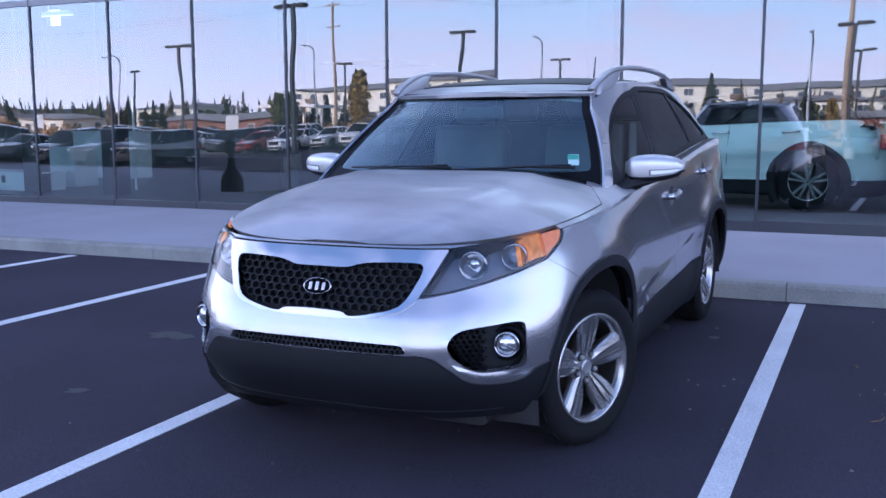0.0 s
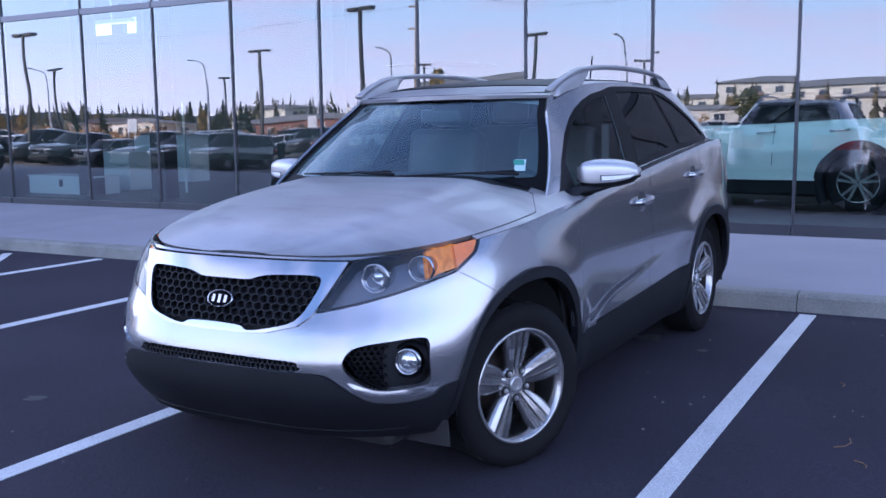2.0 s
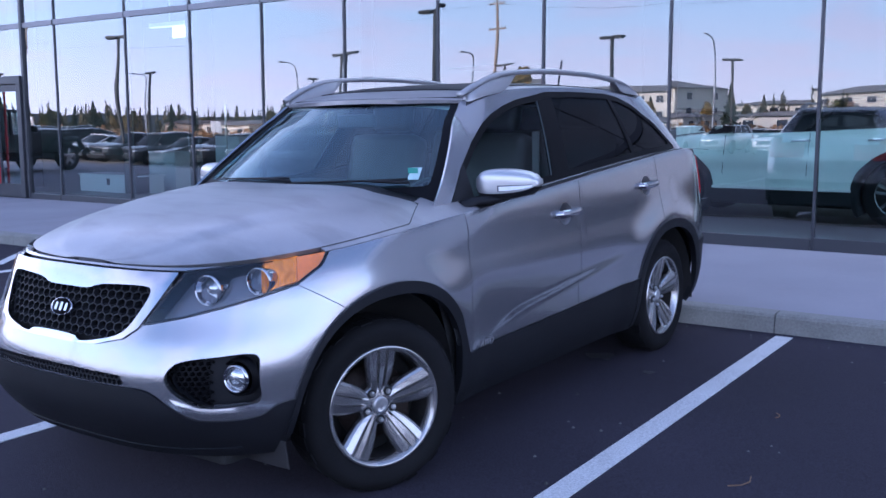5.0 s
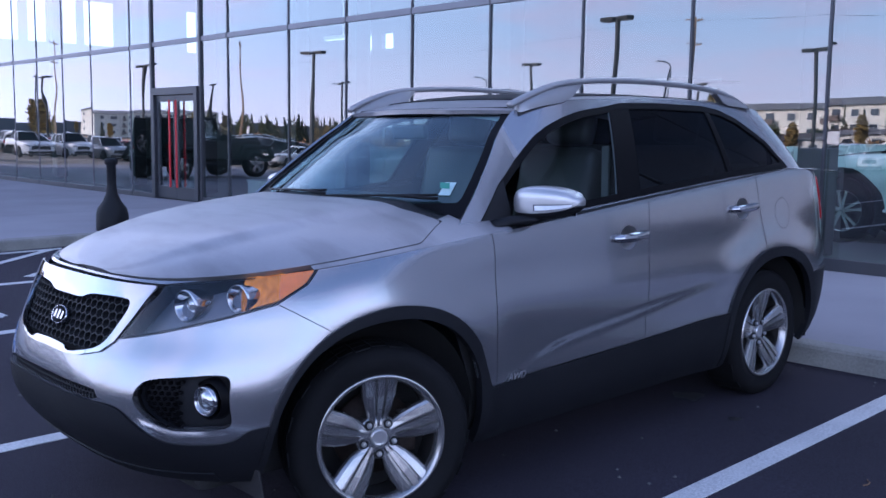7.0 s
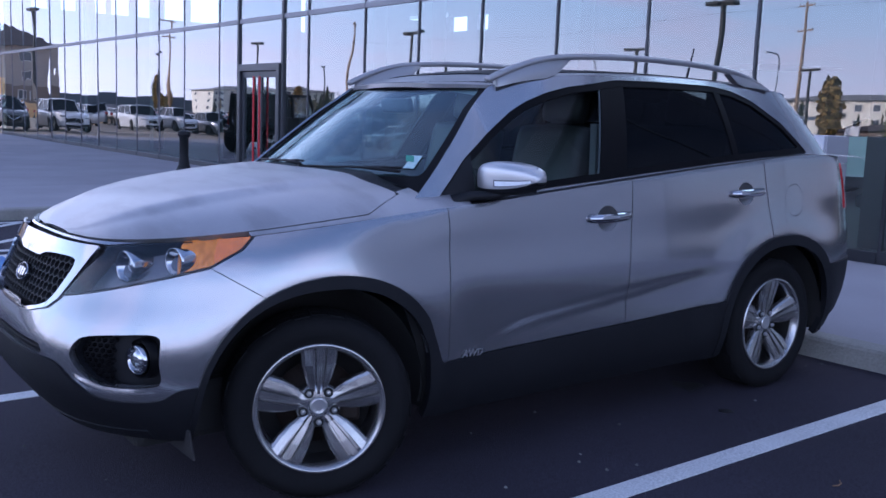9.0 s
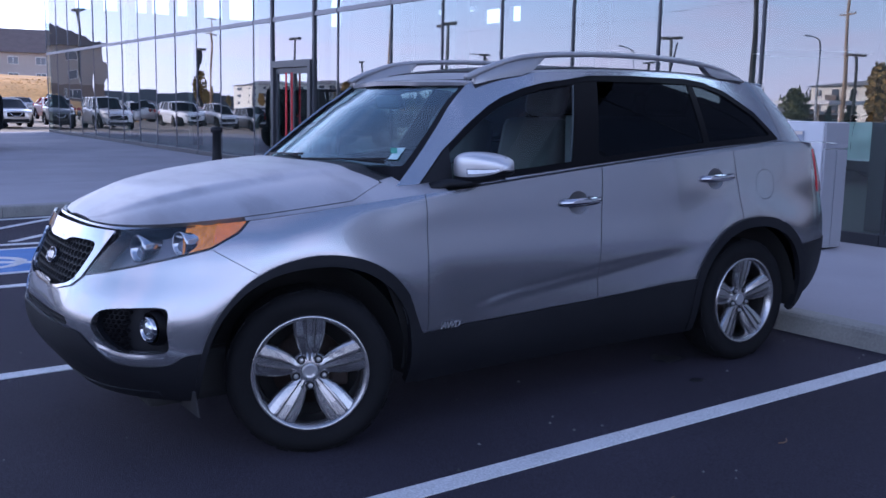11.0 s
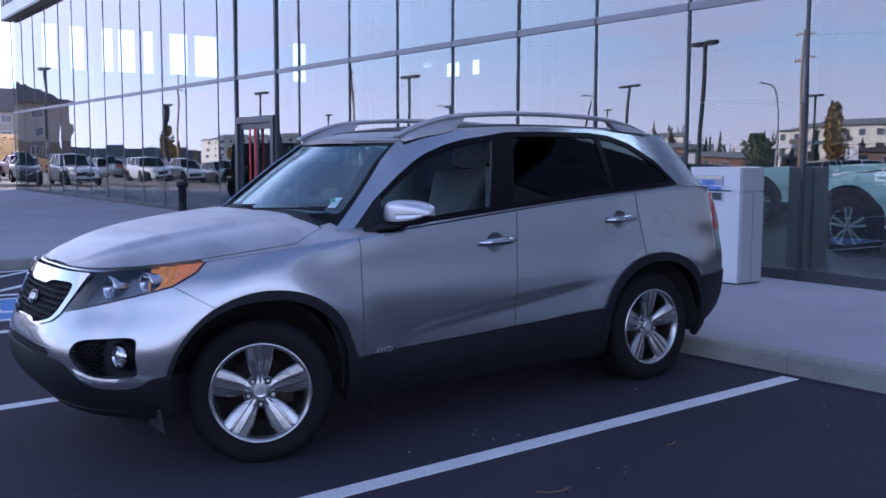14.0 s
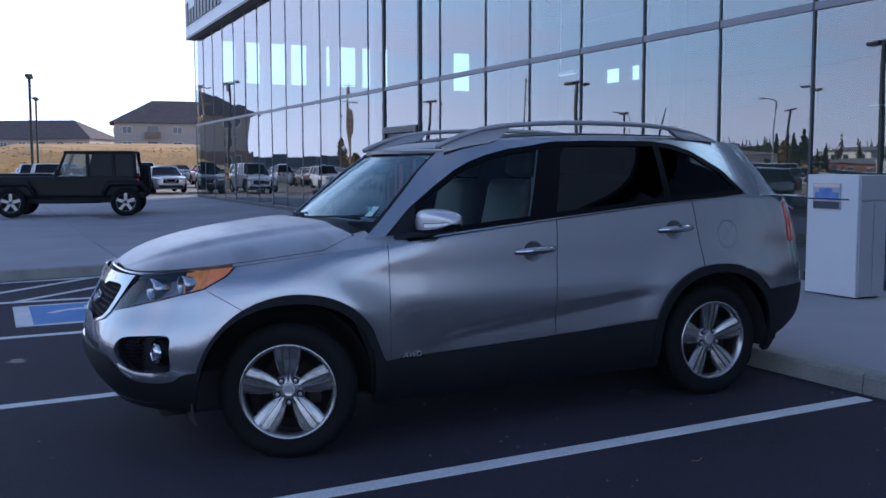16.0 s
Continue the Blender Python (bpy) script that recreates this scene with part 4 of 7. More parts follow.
for side in BOTH:
    fd = sheet("front_door", skin, (1.0, 1.50), 70, (0.22, 1), 70, [lambda a, b, p: p[1] - 0.537 - 0.02 * (p[2] - 0.8), lambda a, b, p: 1.545 + 0.05 * max(0, p[2] - 0.7) - 0.0025 - p[1], lambda a, b, p: p[2] - sill_top(p[1]), clear_of(ARCH_F - 0.045, 0.4), lambda a, b, p: -cup("front", p)], PAINT, car, skirt=0.012, sides=(side,))
    rd = sheet("rear_door", skin, (1.40, 1.92), 70, (0.22, 1), 70, [lambda a, b, p: p[1] - 1.545 - 0.05 * max(0, p[2] - 0.7) - 0.0025, lambda a, b, p: rear_edge(p[2]) - 0.003 - p[1], lambda a, b, p: p[2] - sill_top(p[1]), clear_of(0.4, ARCH_R - 0.02), lambda a, b, p: -cup("rear", p)], PAINT, car, skirt=0.012, sides=(side,))
    for door, which in ((fd, "front"), (rd, "rear")):
        y0, y1, z = GRIPS[which]
        u0 = 1 + ((y0 + y1) / 2 - YC) / (YR - YC)

        def dish(u, v, out=0.0):
            p = skin(u, v)
            return (p[0] - 0.030 * math.sqrt(max(0.0, cup(which, p))), p[1], p[2])
        sheet("handle_cup", dish, (u0 - 0.06, u0 + 0.06), 30, (0.7, 1), 50, [lambda a, b, p: cup(which, p) + 0.02], CUP_SHADE, door, skirt=0.0, sides=(side,))
        path = []
        for q in bend([(0.0, 0.006), (0.03, 0.028), (0.12, 0.036), (0.21, 0.028), (0.249, 0.006)], 4):
            y = y0 + q.x
            zz = z + 0.002 + 0.03 * q.x
            path.append((side * (wrap(1 + (y - YC) / (YR - YC), zz)[0] + q.y - 0.004), y, zz))
        part("door_handle", tube(path, [0.012 + 0.005 * math.sin(math.pi * i / (len(path) - 1)) for i in range(len(path))], 10, squash=1.25), CHROME, door, "chrome pull handle", True)
sheet("quarter_panel", skin, (1.82, 3.0), 110, (0.25, 1), 60, [lambda a, b, p: p[1] - rear_edge(p[2]) - 0.003, lambda a, b, p: p[2] - (0.665 if p[1] > 2.9 else 0.5), lambda a, b, p: clear_of(0.4, ARCH_R - 0.02)(a, b, p),
      lambda a, b, p: math.hypot((p[1] - 2.79) / 0.078, (p[2] - 1.02) / 0.082) - 1.03], PAINT, car, skirt=0.015, sides=BOTH)
sheet("fuel_flap", skin, (1.90, 2.01), 30, (0.6, 1), 40, [lambda a, b, p: 0.985 - math.hypot((p[1] - 2.79) / 0.078, (p[2] - 1.02) / 0.082)], PAINT, car, skirt=0.01, sides=BOTH)

# black lower cladding
sheet("bumper_cladding", skin, (0, 0.88), 80, (0.0, 0.55), 34, [lambda a, b, p: clad_top(p[0]) - 0.002 - p[2], clear_of(ARCH_F - 0.05, 0.4), lambda a, b, p: p[2] - 0.29 + 0.03 * max(0, p[0] - 0.6)], PLASTIC, car, out=0.006, skirt=0.03, sides=BOTH, label="black grained plastic apron")
sheet("skid_strip", skin, (0, 0.45), 40, (0.05, 0.3), 10, [lambda a, b, p: p[2] - 0.296, lambda a, b, p: 0.330 - p[2]], PLASTIC, car, out=0.012, skirt=0.012, sides=BOTH, label="black scuffed skid strip")
sheet("sill_cladding", skin, (1.0, 1.92), 70, (0.0, 0.4), 20, [lambda a, b, p: sill_top(p[1]) - 0.003 - p[2], clear_of(ARCH_F - 0.05, ARCH_R - 0.05), lambda a, b, p: p[2] - 0.24], PLASTIC, car, out=0.008, skirt=0.04, sides=BOTH)
sheet("rear_cladding", skin, (1.95, 3.0), 80, (0.05, 0.55), 24, [lambda a, b, p: 0.662 - p[2], lambda a, b, p: p[1] - 3.0, clear_of(0.4, ARCH_R - 0.05), lambda a, b, p: p[2] - 0.335 - 0.34 * max(0.0, p[1] - 3.12)], PLASTIC, car, out=0.008, skirt=0.03, sides=BOTH)
for c, ro, ri in ((0.0, ARCH_F, 0.452), (AXLE, ARCH_R, 0.430)):
    u0, u1 = (0.45, 1.08) if c == 0 else (1.6, 2.35)
    sheet("arch_trim", skin, (u0, u1), 110, (0.05, 0.95), 70, [lambda a, b, p: ro - 0.028 * min(1, max(0, (c - p[1]) / 0.35)) * (c == 0) - sq(p[1], p[2], c), lambda a, b, p: sq(p[1], p[2], c) - ri, lambda a, b, p: p[2] - (0.36 if c == 0 and p[1] < 0 else 0.25)], PLASTIC, car, out=0.014, skirt=0.035, sides=BOTH)
    for side in BOTH:
        bm = bmesh.new()
        rings = []
        for x in (0.925, 0.60, 0.55):
            rr = ri + 0.005 if x > 0.57 else 0.15
            ring = []
            for k in range(21):
                y, z = c + rr * math.cos(k * math.pi / 20), HUB - 0.08 + (rr + 0.08 if x > 0.57 else rr) * math.sin(k * math.pi / 20)
                keep = 0.915
                if y < YC:
                    keep = half_width(z) * max(0.0, 1 - max(0.0, (YC - y) / (YC - nose(z))) ** nose_power(z)) ** (1 / nose_power(z)) - 0.02
                ring.append(bm.verts.new((side * min(x, keep), y, z)))
            rings.append(ring)
        for a, b in zip(rings, rings[1:]):
            for k in range(20):
                bm.faces.new((a[k], a[k + 1], b[k + 1], b[k]))
        part("wheel_liner", bm, DARK, car, smooth=True)
        steer = radians(-21) if c == 0 else 0
        alloy_wheel(car, Matrix.Translation((side * 0.795, c + (0.024 * side if c == 0 else 0), HUB + 0.002)) @ Matrix.Rotation(steer + (0 if side > 0 else math.pi), 4, "Z"))
# dark inner shell and floor pan, so that joints show depth
sheet("inner_shell", skin, (0, 3.0), 120, (0.12, 1), 24, [clear_of(0.47, 0.46), lambda a, b, p: -fog_in(p[0] * 1.06, p[2]) if p[1] < -0.3 and p[0] > 0.4 else 1, lambda a, b, p: -lamp_in(a, p[2]) - 0.01], DARK, car, out=-0.05, skirt=0.0, sides=BOTH)
part("floor_pan", boxes((-0.62, 0.62, -0.60, 3.5, 0.24, 0.46), (-0.84, 0.84, 0.50, 2.15, 0.26, 0.46), (-0.66, 0.66, 3.2, 3.42, 0.36, 0.5), bevel=0.03), DARK, car)
part("spat", boxes((0.55, 0.80, -0.425, -0.417, 0.29, 0.40), bevel=0.003), mat("dusty_grey_rubber", (0.020, 0.019, 0.020), 0.8, var=0.2, scale=14), car, "dusty grey wheel deflector flap", m=pose(0, 0, 0, 8))

# front lamps
def lip(u, v, out=0.0):
    """The turned-up rim below a fog lamp's pocket."""
    p = skin(u, v)
    return skin(u, v, out + 0.006 * min(1, max(0, (0.785 - p[0]) / 0.06)) * min(1, max(0, -fog_in(p[0], p[2]) / 0.020)) * min(1, max(0, (0.545 - p[2]) / 0.03)))


FOG_OPTIC = mat("fog_lamp_optic", (0.50, 0.52, 0.55), 0.14, 0.8, var=0.5, scale=28, coat=1.0)
PROJECTOR = mat("dark_projector_glass", (0.24, 0.26, 0.30), 0.06, 0.2, var=0.2, scale=30, coat=1.0)
for side in BOTH:
    hl = sheet("headlight", skin, (0.15, 0.75), 70, (0.6, 1), 40, [lambda a, b, p: lamp_in(a, p[2])], LENS, car, out=0.002, skirt=0.004, sides=(side,), label="swept-back headlight with two round optics and an amber corner")
    hl.visible_shadow = False
    sheet("housing", skin, (0.12, 0.78), 50, (0.55, 1), 30, [lambda a, b, p: lamp_in(a, p[2]) + 0.012], LAMP_GREY, hl, out=-0.075, skirt=0.0, sides=(side,))
    sheet("bezel", skin, (0.15, 0.75), 70, (0.6, 1), 40, [lambda a, b, p: lamp_in(a, p[2]) - 0.001, lambda a, b, p: 0.007 - lamp_in(a, p[2])], GLOSS_BLACK, hl, out=-0.003, skirt=0.075, sides=(side,))
    sheet("indicator", skin, (0.4, 0.75), 40, (0.6, 1), 30, [lambda a, b, p: lamp_in(a, p[2]) - 0.006, lambda a, b, p: a - 0.598 - 0.15 * (0.95 - p[2])], AMBER, hl, out=-0.010, skirt=0.02, sides=(side,), label="amber side reflector")
    sheet("turn_bowl", lambda a, b, out: skin(a, b, out - 0.03 * math.sin(math.pi * min(1, max(0, (a - 0.50) / 0.12)))), (0.4, 0.75), 40, (0.6, 1), 30, [lambda a, b, p: lamp_in(a, p[2]) - 0.006, lambda a, b, p: a - 0.505 - 0.20 * (0.95 - p[2]), lambda a, b, p: 0.602 + 0.15 * (0.95 - p[2]) - a], GOLD, hl, out=-0.012, skirt=0.02, sides=(side,), label="golden turn lamp bowl")
    for x, z, r, glassy in ((0.585, 0.893, 0.054, FOG_OPTIC), (0.705, 0.916, 0.049, PROJECTOR)):
        y = front_y(x + r * 0.95, z) + 0.014
        m = Matrix.Translation((side * x, y, z)) @ Matrix.Rotation(radians(side * 12), 4, "Z") @ Matrix.Rotation(radians(-90), 4, "Z")
        part("reflector", lathe([(r * 0.98, -0.09), (r * 1.05, -0.012), (r, 0.0), (r * 0.93, -0.006), (r * 0.80, -0.030), (r * 0.62, -0.040)], 36, "x"), CHROME, hl, "chrome reflector bowl", True, m)
        part("optic", lathe([(r * 0.64, -0.042), (r * 0.52, -0.034), (r * 0.36, -0.026), (r * 0.2, -0.022), (0.0001, -0.021)], 28, "x"), glassy, hl, smooth=True, m=m)
    # fog lamp in its black pocket
    pk = sheet("fog_pocket", skin, (0.22, 0.66), 60, (0.3, 0.7), 40, [lambda a, b, p: fog_in(p[0], p[2])], PLASTIC, car, out=-0.045, skirt=-0.043, sides=(side,))
    sheet("pocket_rim", lip, (0.22, 0.66), 80, (0.3, 0.7), 50, [lambda a, b, p: fog_in(p[0], p[2]) + 0.021, lambda a, b, p: -fog_in(p[0], p[2]), lambda a, b, p: 0.545 - p[2]], PAINT, pk, out=-0.001, skirt=0.03, sides=(side,), label="silver lip")
    m = Matrix.Translation((side * 0.728, front_y(0.728, 0.597) + 0.026, 0.597)) @ Matrix.Rotation(radians(side * 14), 4, "Z") @ Matrix.Rotation(radians(-90), 4, "Z")
    fl = part("fog_lamp", lathe([(0.052, -0.05), (0.052, -0.006), (0.048, 0.004), (0.043, 0.002), (0.040, -0.010)], 32, "x"), CHROME, pk, "round fog lamp in a chrome ring", True, m)
    part("optic", lathe([(0.041, -0.012), (0.034, 0.000), (0.018, 0.006), (0.0001, 0.008)], 28, "x"), FOG_OPTIC, fl, smooth=True)
    part("shroud", lathe([(0.072, -0.05), (0.066, -0.014), (0.058, -0.018), (0.053, -0.04)], 32, "x"), GLOSS_BLACK, pk, smooth=True, m=m)


def honeycomb(name, test, x0, x1, z0, z1, pitch, out, parent, material, thick=0.16, depth=0.018, side=1, flat=1.0):
    """A moulded hexagon mesh that follows the nose."""
    vs, fs = [], []
    row, z = 0, z0
    while z < z1:
        x = x0 + (pitch / 2 if row % 2 else 0)
        while x < x1:
            if test(x, z) > pitch * 0.12:
                base = len(vs)
                for rr, dd in ((pitch * 0.577, 0.0), (pitch * 0.577 * (1 - thick * 1.6), 0.0), (pitch * 0.577 * (1 - thick * 2.2), depth)):
                    for k in range(6):
                        a = math.pi / 6 + k * math.pi / 3
                        px, pz = x + rr * math.cos(a), z + rr * math.sin(a) * flat
                        vs.append((side * px, front_y(px, pz, out) + dd, pz))
                for j in range(2):
                    for k in range(6):
                        fs.append((base + 6 * j + k, base + 6 * j + (k + 1) % 6, base + 6 * j + 6 + (k + 1) % 6, base + 6 * j + 6 + k))
            x += pitch
        z += pitch * 0.866 * flat
        row += 1
    return tagged(mesh(name, vs, fs, material, parent, smooth=False), kind="stuff")


gr = sheet("grille", lambda x, z, out: (x, front_y(x, z, out), z), (-0.55, 0.55), 160, (0.68, 0.97), 60, [lambda a, b, p: chrome_out(a, b), lambda a, b, p: -grille_in(a, b), lambda a, b, p: shoulder(p[1]) - 0.002 - 0.0 - p[2]], CHROME, car, out=0.008, skirt=0.010, label="chrome-framed grille with a black honeycomb mesh")
honeycomb("mesh", grille_in, -0.46, 0.46, 0.715, 0.93, 0.041, -0.014, gr, PLASTIC, thick=0.085, depth=0.03, flat=0.74)
part("backing", boxes((-0.46, 0.46, -0.66, -0.64, 0.69, 0.94)), DARK, gr)
for side in BOTH:
    honeycomb("mesh", fog_in, 0.55, 0.67, 0.50, 0.68, 0.020, -0.034, [o for o in car.children if o.name.startswith("fog_pocket")][0 if side > 0 else 1], GLOSS_BLACK, side=side)
ik = part("lower_intake", boxes((-0.42, 0.42, -0.80, -0.78, 0.565, 0.63)), DARK, car)
honeycomb("mesh", intake_in, -0.42, 0.42, 0.585, 0.62, 0.022, -0.014, ik, PLASTIC)
# the oval badge: chrome ring on black with plain bars
by = front_y(0, 0.812, 0.004)
facing = Matrix.Translation((0, by, 0.812)) @ Matrix.Rotation(radians(-25), 4, "X")
badge = part("badge", lathe([(1.0, -0.016), (1.0, 0.0), (0.95, 0.005), (0.89, 0.004), (0.87, 0.0)], 48, "x"), CHROME, gr, "oval chrome-rimmed black badge", True, facing @ Matrix.Rotation(radians(-90), 4, "Z") @ Matrix.Diagonal((1, 0.066, 0.035, 1)))
part("field", lathe([(0.88, -0.002), (0.87, 0.001), (0.0001, 0.002)], 40, "x"), GLOSS_BLACK, badge, smooth=True)
for x0, w, h, r in ((-0.030, 0.015, 0.030, 0), (0.0, 0.015, 0.034, 0), (0.030, 0.015, 0.030, 0)):
    o = part("bar", boxes((-w / 2, w / 2, -0.003, 0, -h / 2, h / 2), bevel=0.001), CHROME, gr, m=facing @ Matrix.Translation((x0, -0.002, 0)) @ Matrix.Rotation(radians(r), 4, "Y"))

# cabin: pillars, glass, roof
dlo = inside([(0.52, 1.070), (0.80, 1.102), (1.05, 1.124), (1.60, 1.167), (2.35, 1.223), (2.645, 1.240), (3.020, 1.259), (2.90, 1.415), (2.72, 1.535), (2.58, 1.582), (2.42, 1.602), (2.00, 1.610), (1.72, 1.607), (1.57, 1.586), (1.40, 1.566), (1.262, 1.536), (1.14, 1.496), (1.045, 1.452), (0.872, 1.346), (0.725, 1.253), (0.555, 1.106)], sharp=True)
sheet("cabin_side", lid, (0.40, 3.5), 150, (0, 1), 40, [lambda a, b, p: p[1] - pillar_y(p[2]), lambda a, b, p: -dlo(p[1], p[2]), lambda a, b, p: 3.22 + (1.60 - p[2]) * 0.42 - p[1]], PAINT, car, skirt=0.012, sides=BOTH)
sheet("window_surround", lid, (0.40, 3.2), 110, (0, 1), 36, [lambda a, b, p: dlo(p[1], p[2]) - 0.002, lambda a, b, p: 0.03 - dlo(p[1], p[2])], GLOSS_BLACK, car, out=-0.004, skirt=0.02, sides=BOTH)
PILL_B = lambda p: p[1] - (1.440 + (p[2] - 1.17) * 0.45)
PILL_B2 = lambda p: p[1] - (1.605 + (p[2] - 1.17) * 0.40)
PILL_C = lambda p: p[1] - (2.385 + (p[2] - 1.23) * 0.16)
sheet("pillar", lid, (1.3, 1.95), 40, (0, 1), 24, [lambda a, b, p: dlo(p[1], p[2]) - 0.008, lambda a, b, p: PILL_B(p) + 0.002, lambda a, b, p: -PILL_B2(p) + 0.002], GLOSS_BLACK, car, out=-0.006, skirt=0.02, sides=BOTH)
sheet("pillar", lid, (2.2, 2.7), 30, (0, 1), 24, [lambda a, b, p: dlo(p[1], p[2]) - 0.008, lambda a, b, p: PILL_C(p) - 0.001, lambda a, b, p: 0.045 - PILL_C(p)], GLOSS_BLACK, car, out=-0.006, skirt=0.02, sides=BOTH)
sheet("mirror_sail", lid, (0.45, 0.9), 30, (0, 0.8), 24, [lambda a, b, p: dlo(p[1], p[2]) - 0.008, lambda a, b, p: 0.735 + (p[2] - 1.1) * 0.2 - p[1]], PLASTIC, car, out=-0.003, skirt=0.01, sides=BOTH)
GUIDE = mat("pale_glass_edge_trim", (0.05, 0.065, 0.07), 0.5, 0.0, var=0.1, scale=12)
sheet("guide_strip", lid, (1.3, 1.7), 60, (0, 0.86), 30, [lambda a, b, p: dlo(p[1], p[2]) - 0.030, lambda a, b, p: -PILL_B(p) - 0.006, lambda a, b, p: PILL_B(p) + 0.014], GUIDE, car, out=-0.008, skirt=0.004, sides=BOTH)
for side in BOTH:
    for name, rng, cond, gm in (("front_window", (0.6, 1.8), lambda a, b, p: min(-PILL_B(p), p[1] - 0.735 - (p[2] - 1.1) * 0.2), SIDE_GLASS), ("rear_window", (1.5, 2.6), lambda a, b, p: min(PILL_B2(p), -PILL_C(p)), TINTED), ("quarter_window", (2.3, 3.1), lambda a, b, p: PILL_C(p) - 0.043, TINTED)):
        o = sheet(name, lid, rng, 40, (0, 1), 24, [lambda a, b, p: dlo(p[1], p[2]) - 0.026, cond], gm, car, out=-0.010, skirt=0.0, sides=(side,), label="" if gm is SIDE_GLASS else "dark privacy glass")
o = sheet("windscreen", screen, (-1, 1), 40, (1.09, 1.578), 40, [lambda a, b, p: p[2] - deck(p[1], min(1, abs(p[0]) / deck_edge(p[1])))[2] + 0.004], CLEAR, car, skirt=0.0)
sheet("windscreen_band", screen, (-1, 1), 80, (1.09, 1.578), 40, [lambda a, b, p: max(abs(a) - 0.945, 1.165 + 0.022 * a * a - b, b - 1.545), lambda a, b, p: p[2] - deck(p[1], min(1, abs(p[0]) / deck_edge(p[1])))[2] + 0.004], GLOSS_BLACK, car, out=0.003, skirt=0.0)
SILVER_EDGE = lambda y, s: y - 0.868 - 0.135 * s * s
sheet("roof", roof, (0.84, 3.24), 80, (-1, 1), 40, [lambda a, b, p: SILVER_EDGE(a, b)], DUSTY, car, skirt=0.02)
sheet("sunroof", roof, (1.1, 2.8), 60, (-0.84, 0.84), 40, [lambda a, b, p: a - 1.115 - 0.10 * b * b, lambda a, b, p: 2.76 - a], GLOSS_BLACK, car, out=0.004, skirt=0.006, label="black panoramic sunroof glass")
def hatch(s, z, out=0.0):
    y = 3.215 + (1.60 - z) * 0.42 + max(0, 1.28 - z) * 1.6
    return (flank(y, z)[0] * s, y + 0.05 * (1 - s * s) + out, z)


sheet("rear_glass", hatch, (-0.8, 0.8), 24, (1.24, 1.56), 10, [], TINTED, car, out=-0.004, skirt=0.0)
sheet("tailgate", hatch, (-1, 1), 40, (1.14, 1.59), 20, [lambda a, b, p: max(abs(a) - 0.79, 1.25 - b, b - 1.55)], PAINT, car, skirt=0.01)
part("spoiler", boxes((-0.47, 0.47, 3.18, 3.31, 1.548, 1.585), bevel=0.014), PAINT, car)
sheet("headliner", roof, (0.95, 3.3), 20, (-0.98, 0.98), 16, [], BEIGE, car, out=-0.04, skirt=0.0)
for side in BOTH:
    path = bend([(0.580, 0.98, 1.585), (0.592, 1.12, 1.640), (0.600, 1.35, 1.694), (0.605, 1.8, 1.716), (0.603, 2.3, 1.706), (0.600, 2.62, 1.680), (0.590, 2.82, 1.640), (0.575, 2.98, 1.590)], 5)
    rail = part("roof_rail", tube([(side * p.x, p.y, p.z) for p in path], 0.020, 10, squash=0.75), RAIL, car, "silver roof rail", True)
    for y0, y1, h0, h1 in ((1.02, 1.44, 1.60, 1.708), (2.60, 2.95, 1.685, 1.60)):
        p2 = [(side * 0.595, y0 + (y1 - y0) * k / 6, roof_mid(y0 + (y1 - y0) * k / 6) - 0.045) for k in range(7)]
        bm = bmesh.new()
        rows = []
        for k, p in enumerate(p2):
            t = k / 6
            top = max(p[2] + 0.004, h0 + (h1 - h0) * (math.sin(t * math.pi / 2) if y0 < 2 else 1 - math.cos(t * math.pi / 2)) - 0.012)
            u = t if y0 < 2 else 1 - t
            base = p[2] + (top - p[2]) * 0.92 * max(0, (u - 0.62) / 0.38) ** 2
            rows.append([bm.verts.new((p[0] + d * 0.021, p[1], z)) for d, z in ((-1, base), (-0.8, top), (0.8, top), (1, base))])
        for a, b in zip(rows, rows[1:]):
            for j in range(3):
                bm.faces.new((a[j], a[j + 1], b[j + 1], b[j]))
        bm.faces.new(rows[0]), bm.faces.new(rows[-1])
        part("rail_foot", bm, RAIL, rail, smooth=True)
part("antenna", tube([(0.0, 2.97, 1.625), (0.0, 2.99, 1.66), (0.0, 3.05, 1.85)], [0.016, 0.007, 0.004], 8), PLASTIC, car, "short black rod antenna", True)
for side in BOTH:
    sheet("tail_light", skin, (2.0, 2.9), 60, (0.6, 1), 40, [lambda a, b, p: inside([(3.33, 0.95), (3.31, 1.20), (3.72, 1.20), (3.75, 0.93)], sharp=True)(p[1], p[2])], RED_LENS, car, out=0.006, skirt=0.01, sides=(side,))

# door mirrors
def mirror_at(t, k, out=0.0):
    """The mirror shell: t 0..1 outwards, k the angle round it (0 to the rear, pi to the front)."""
    end = 0.62 if t < 0.5 else 0.52
    f = end + (1 - end) * math.sqrt(max(0.0, 1 - abs(2 * t - 1) ** 3.4))
    c, s = math.cos(k), math.sin(k)
    c, s = math.copysign(abs(c) ** 0.62, c), math.copysign(abs(s) ** 0.55, s)
    h, d = (0.066 + 0.008 * math.sin(math.pi * min(1, t * 0.8)) - 0.022 * t * t) * f + out, 0.070 * f + out
    return (0.838 + 0.250 * t, 0.783 + 0.060 * t * t + c * d, 1.182 + 0.006 * t + s * h)


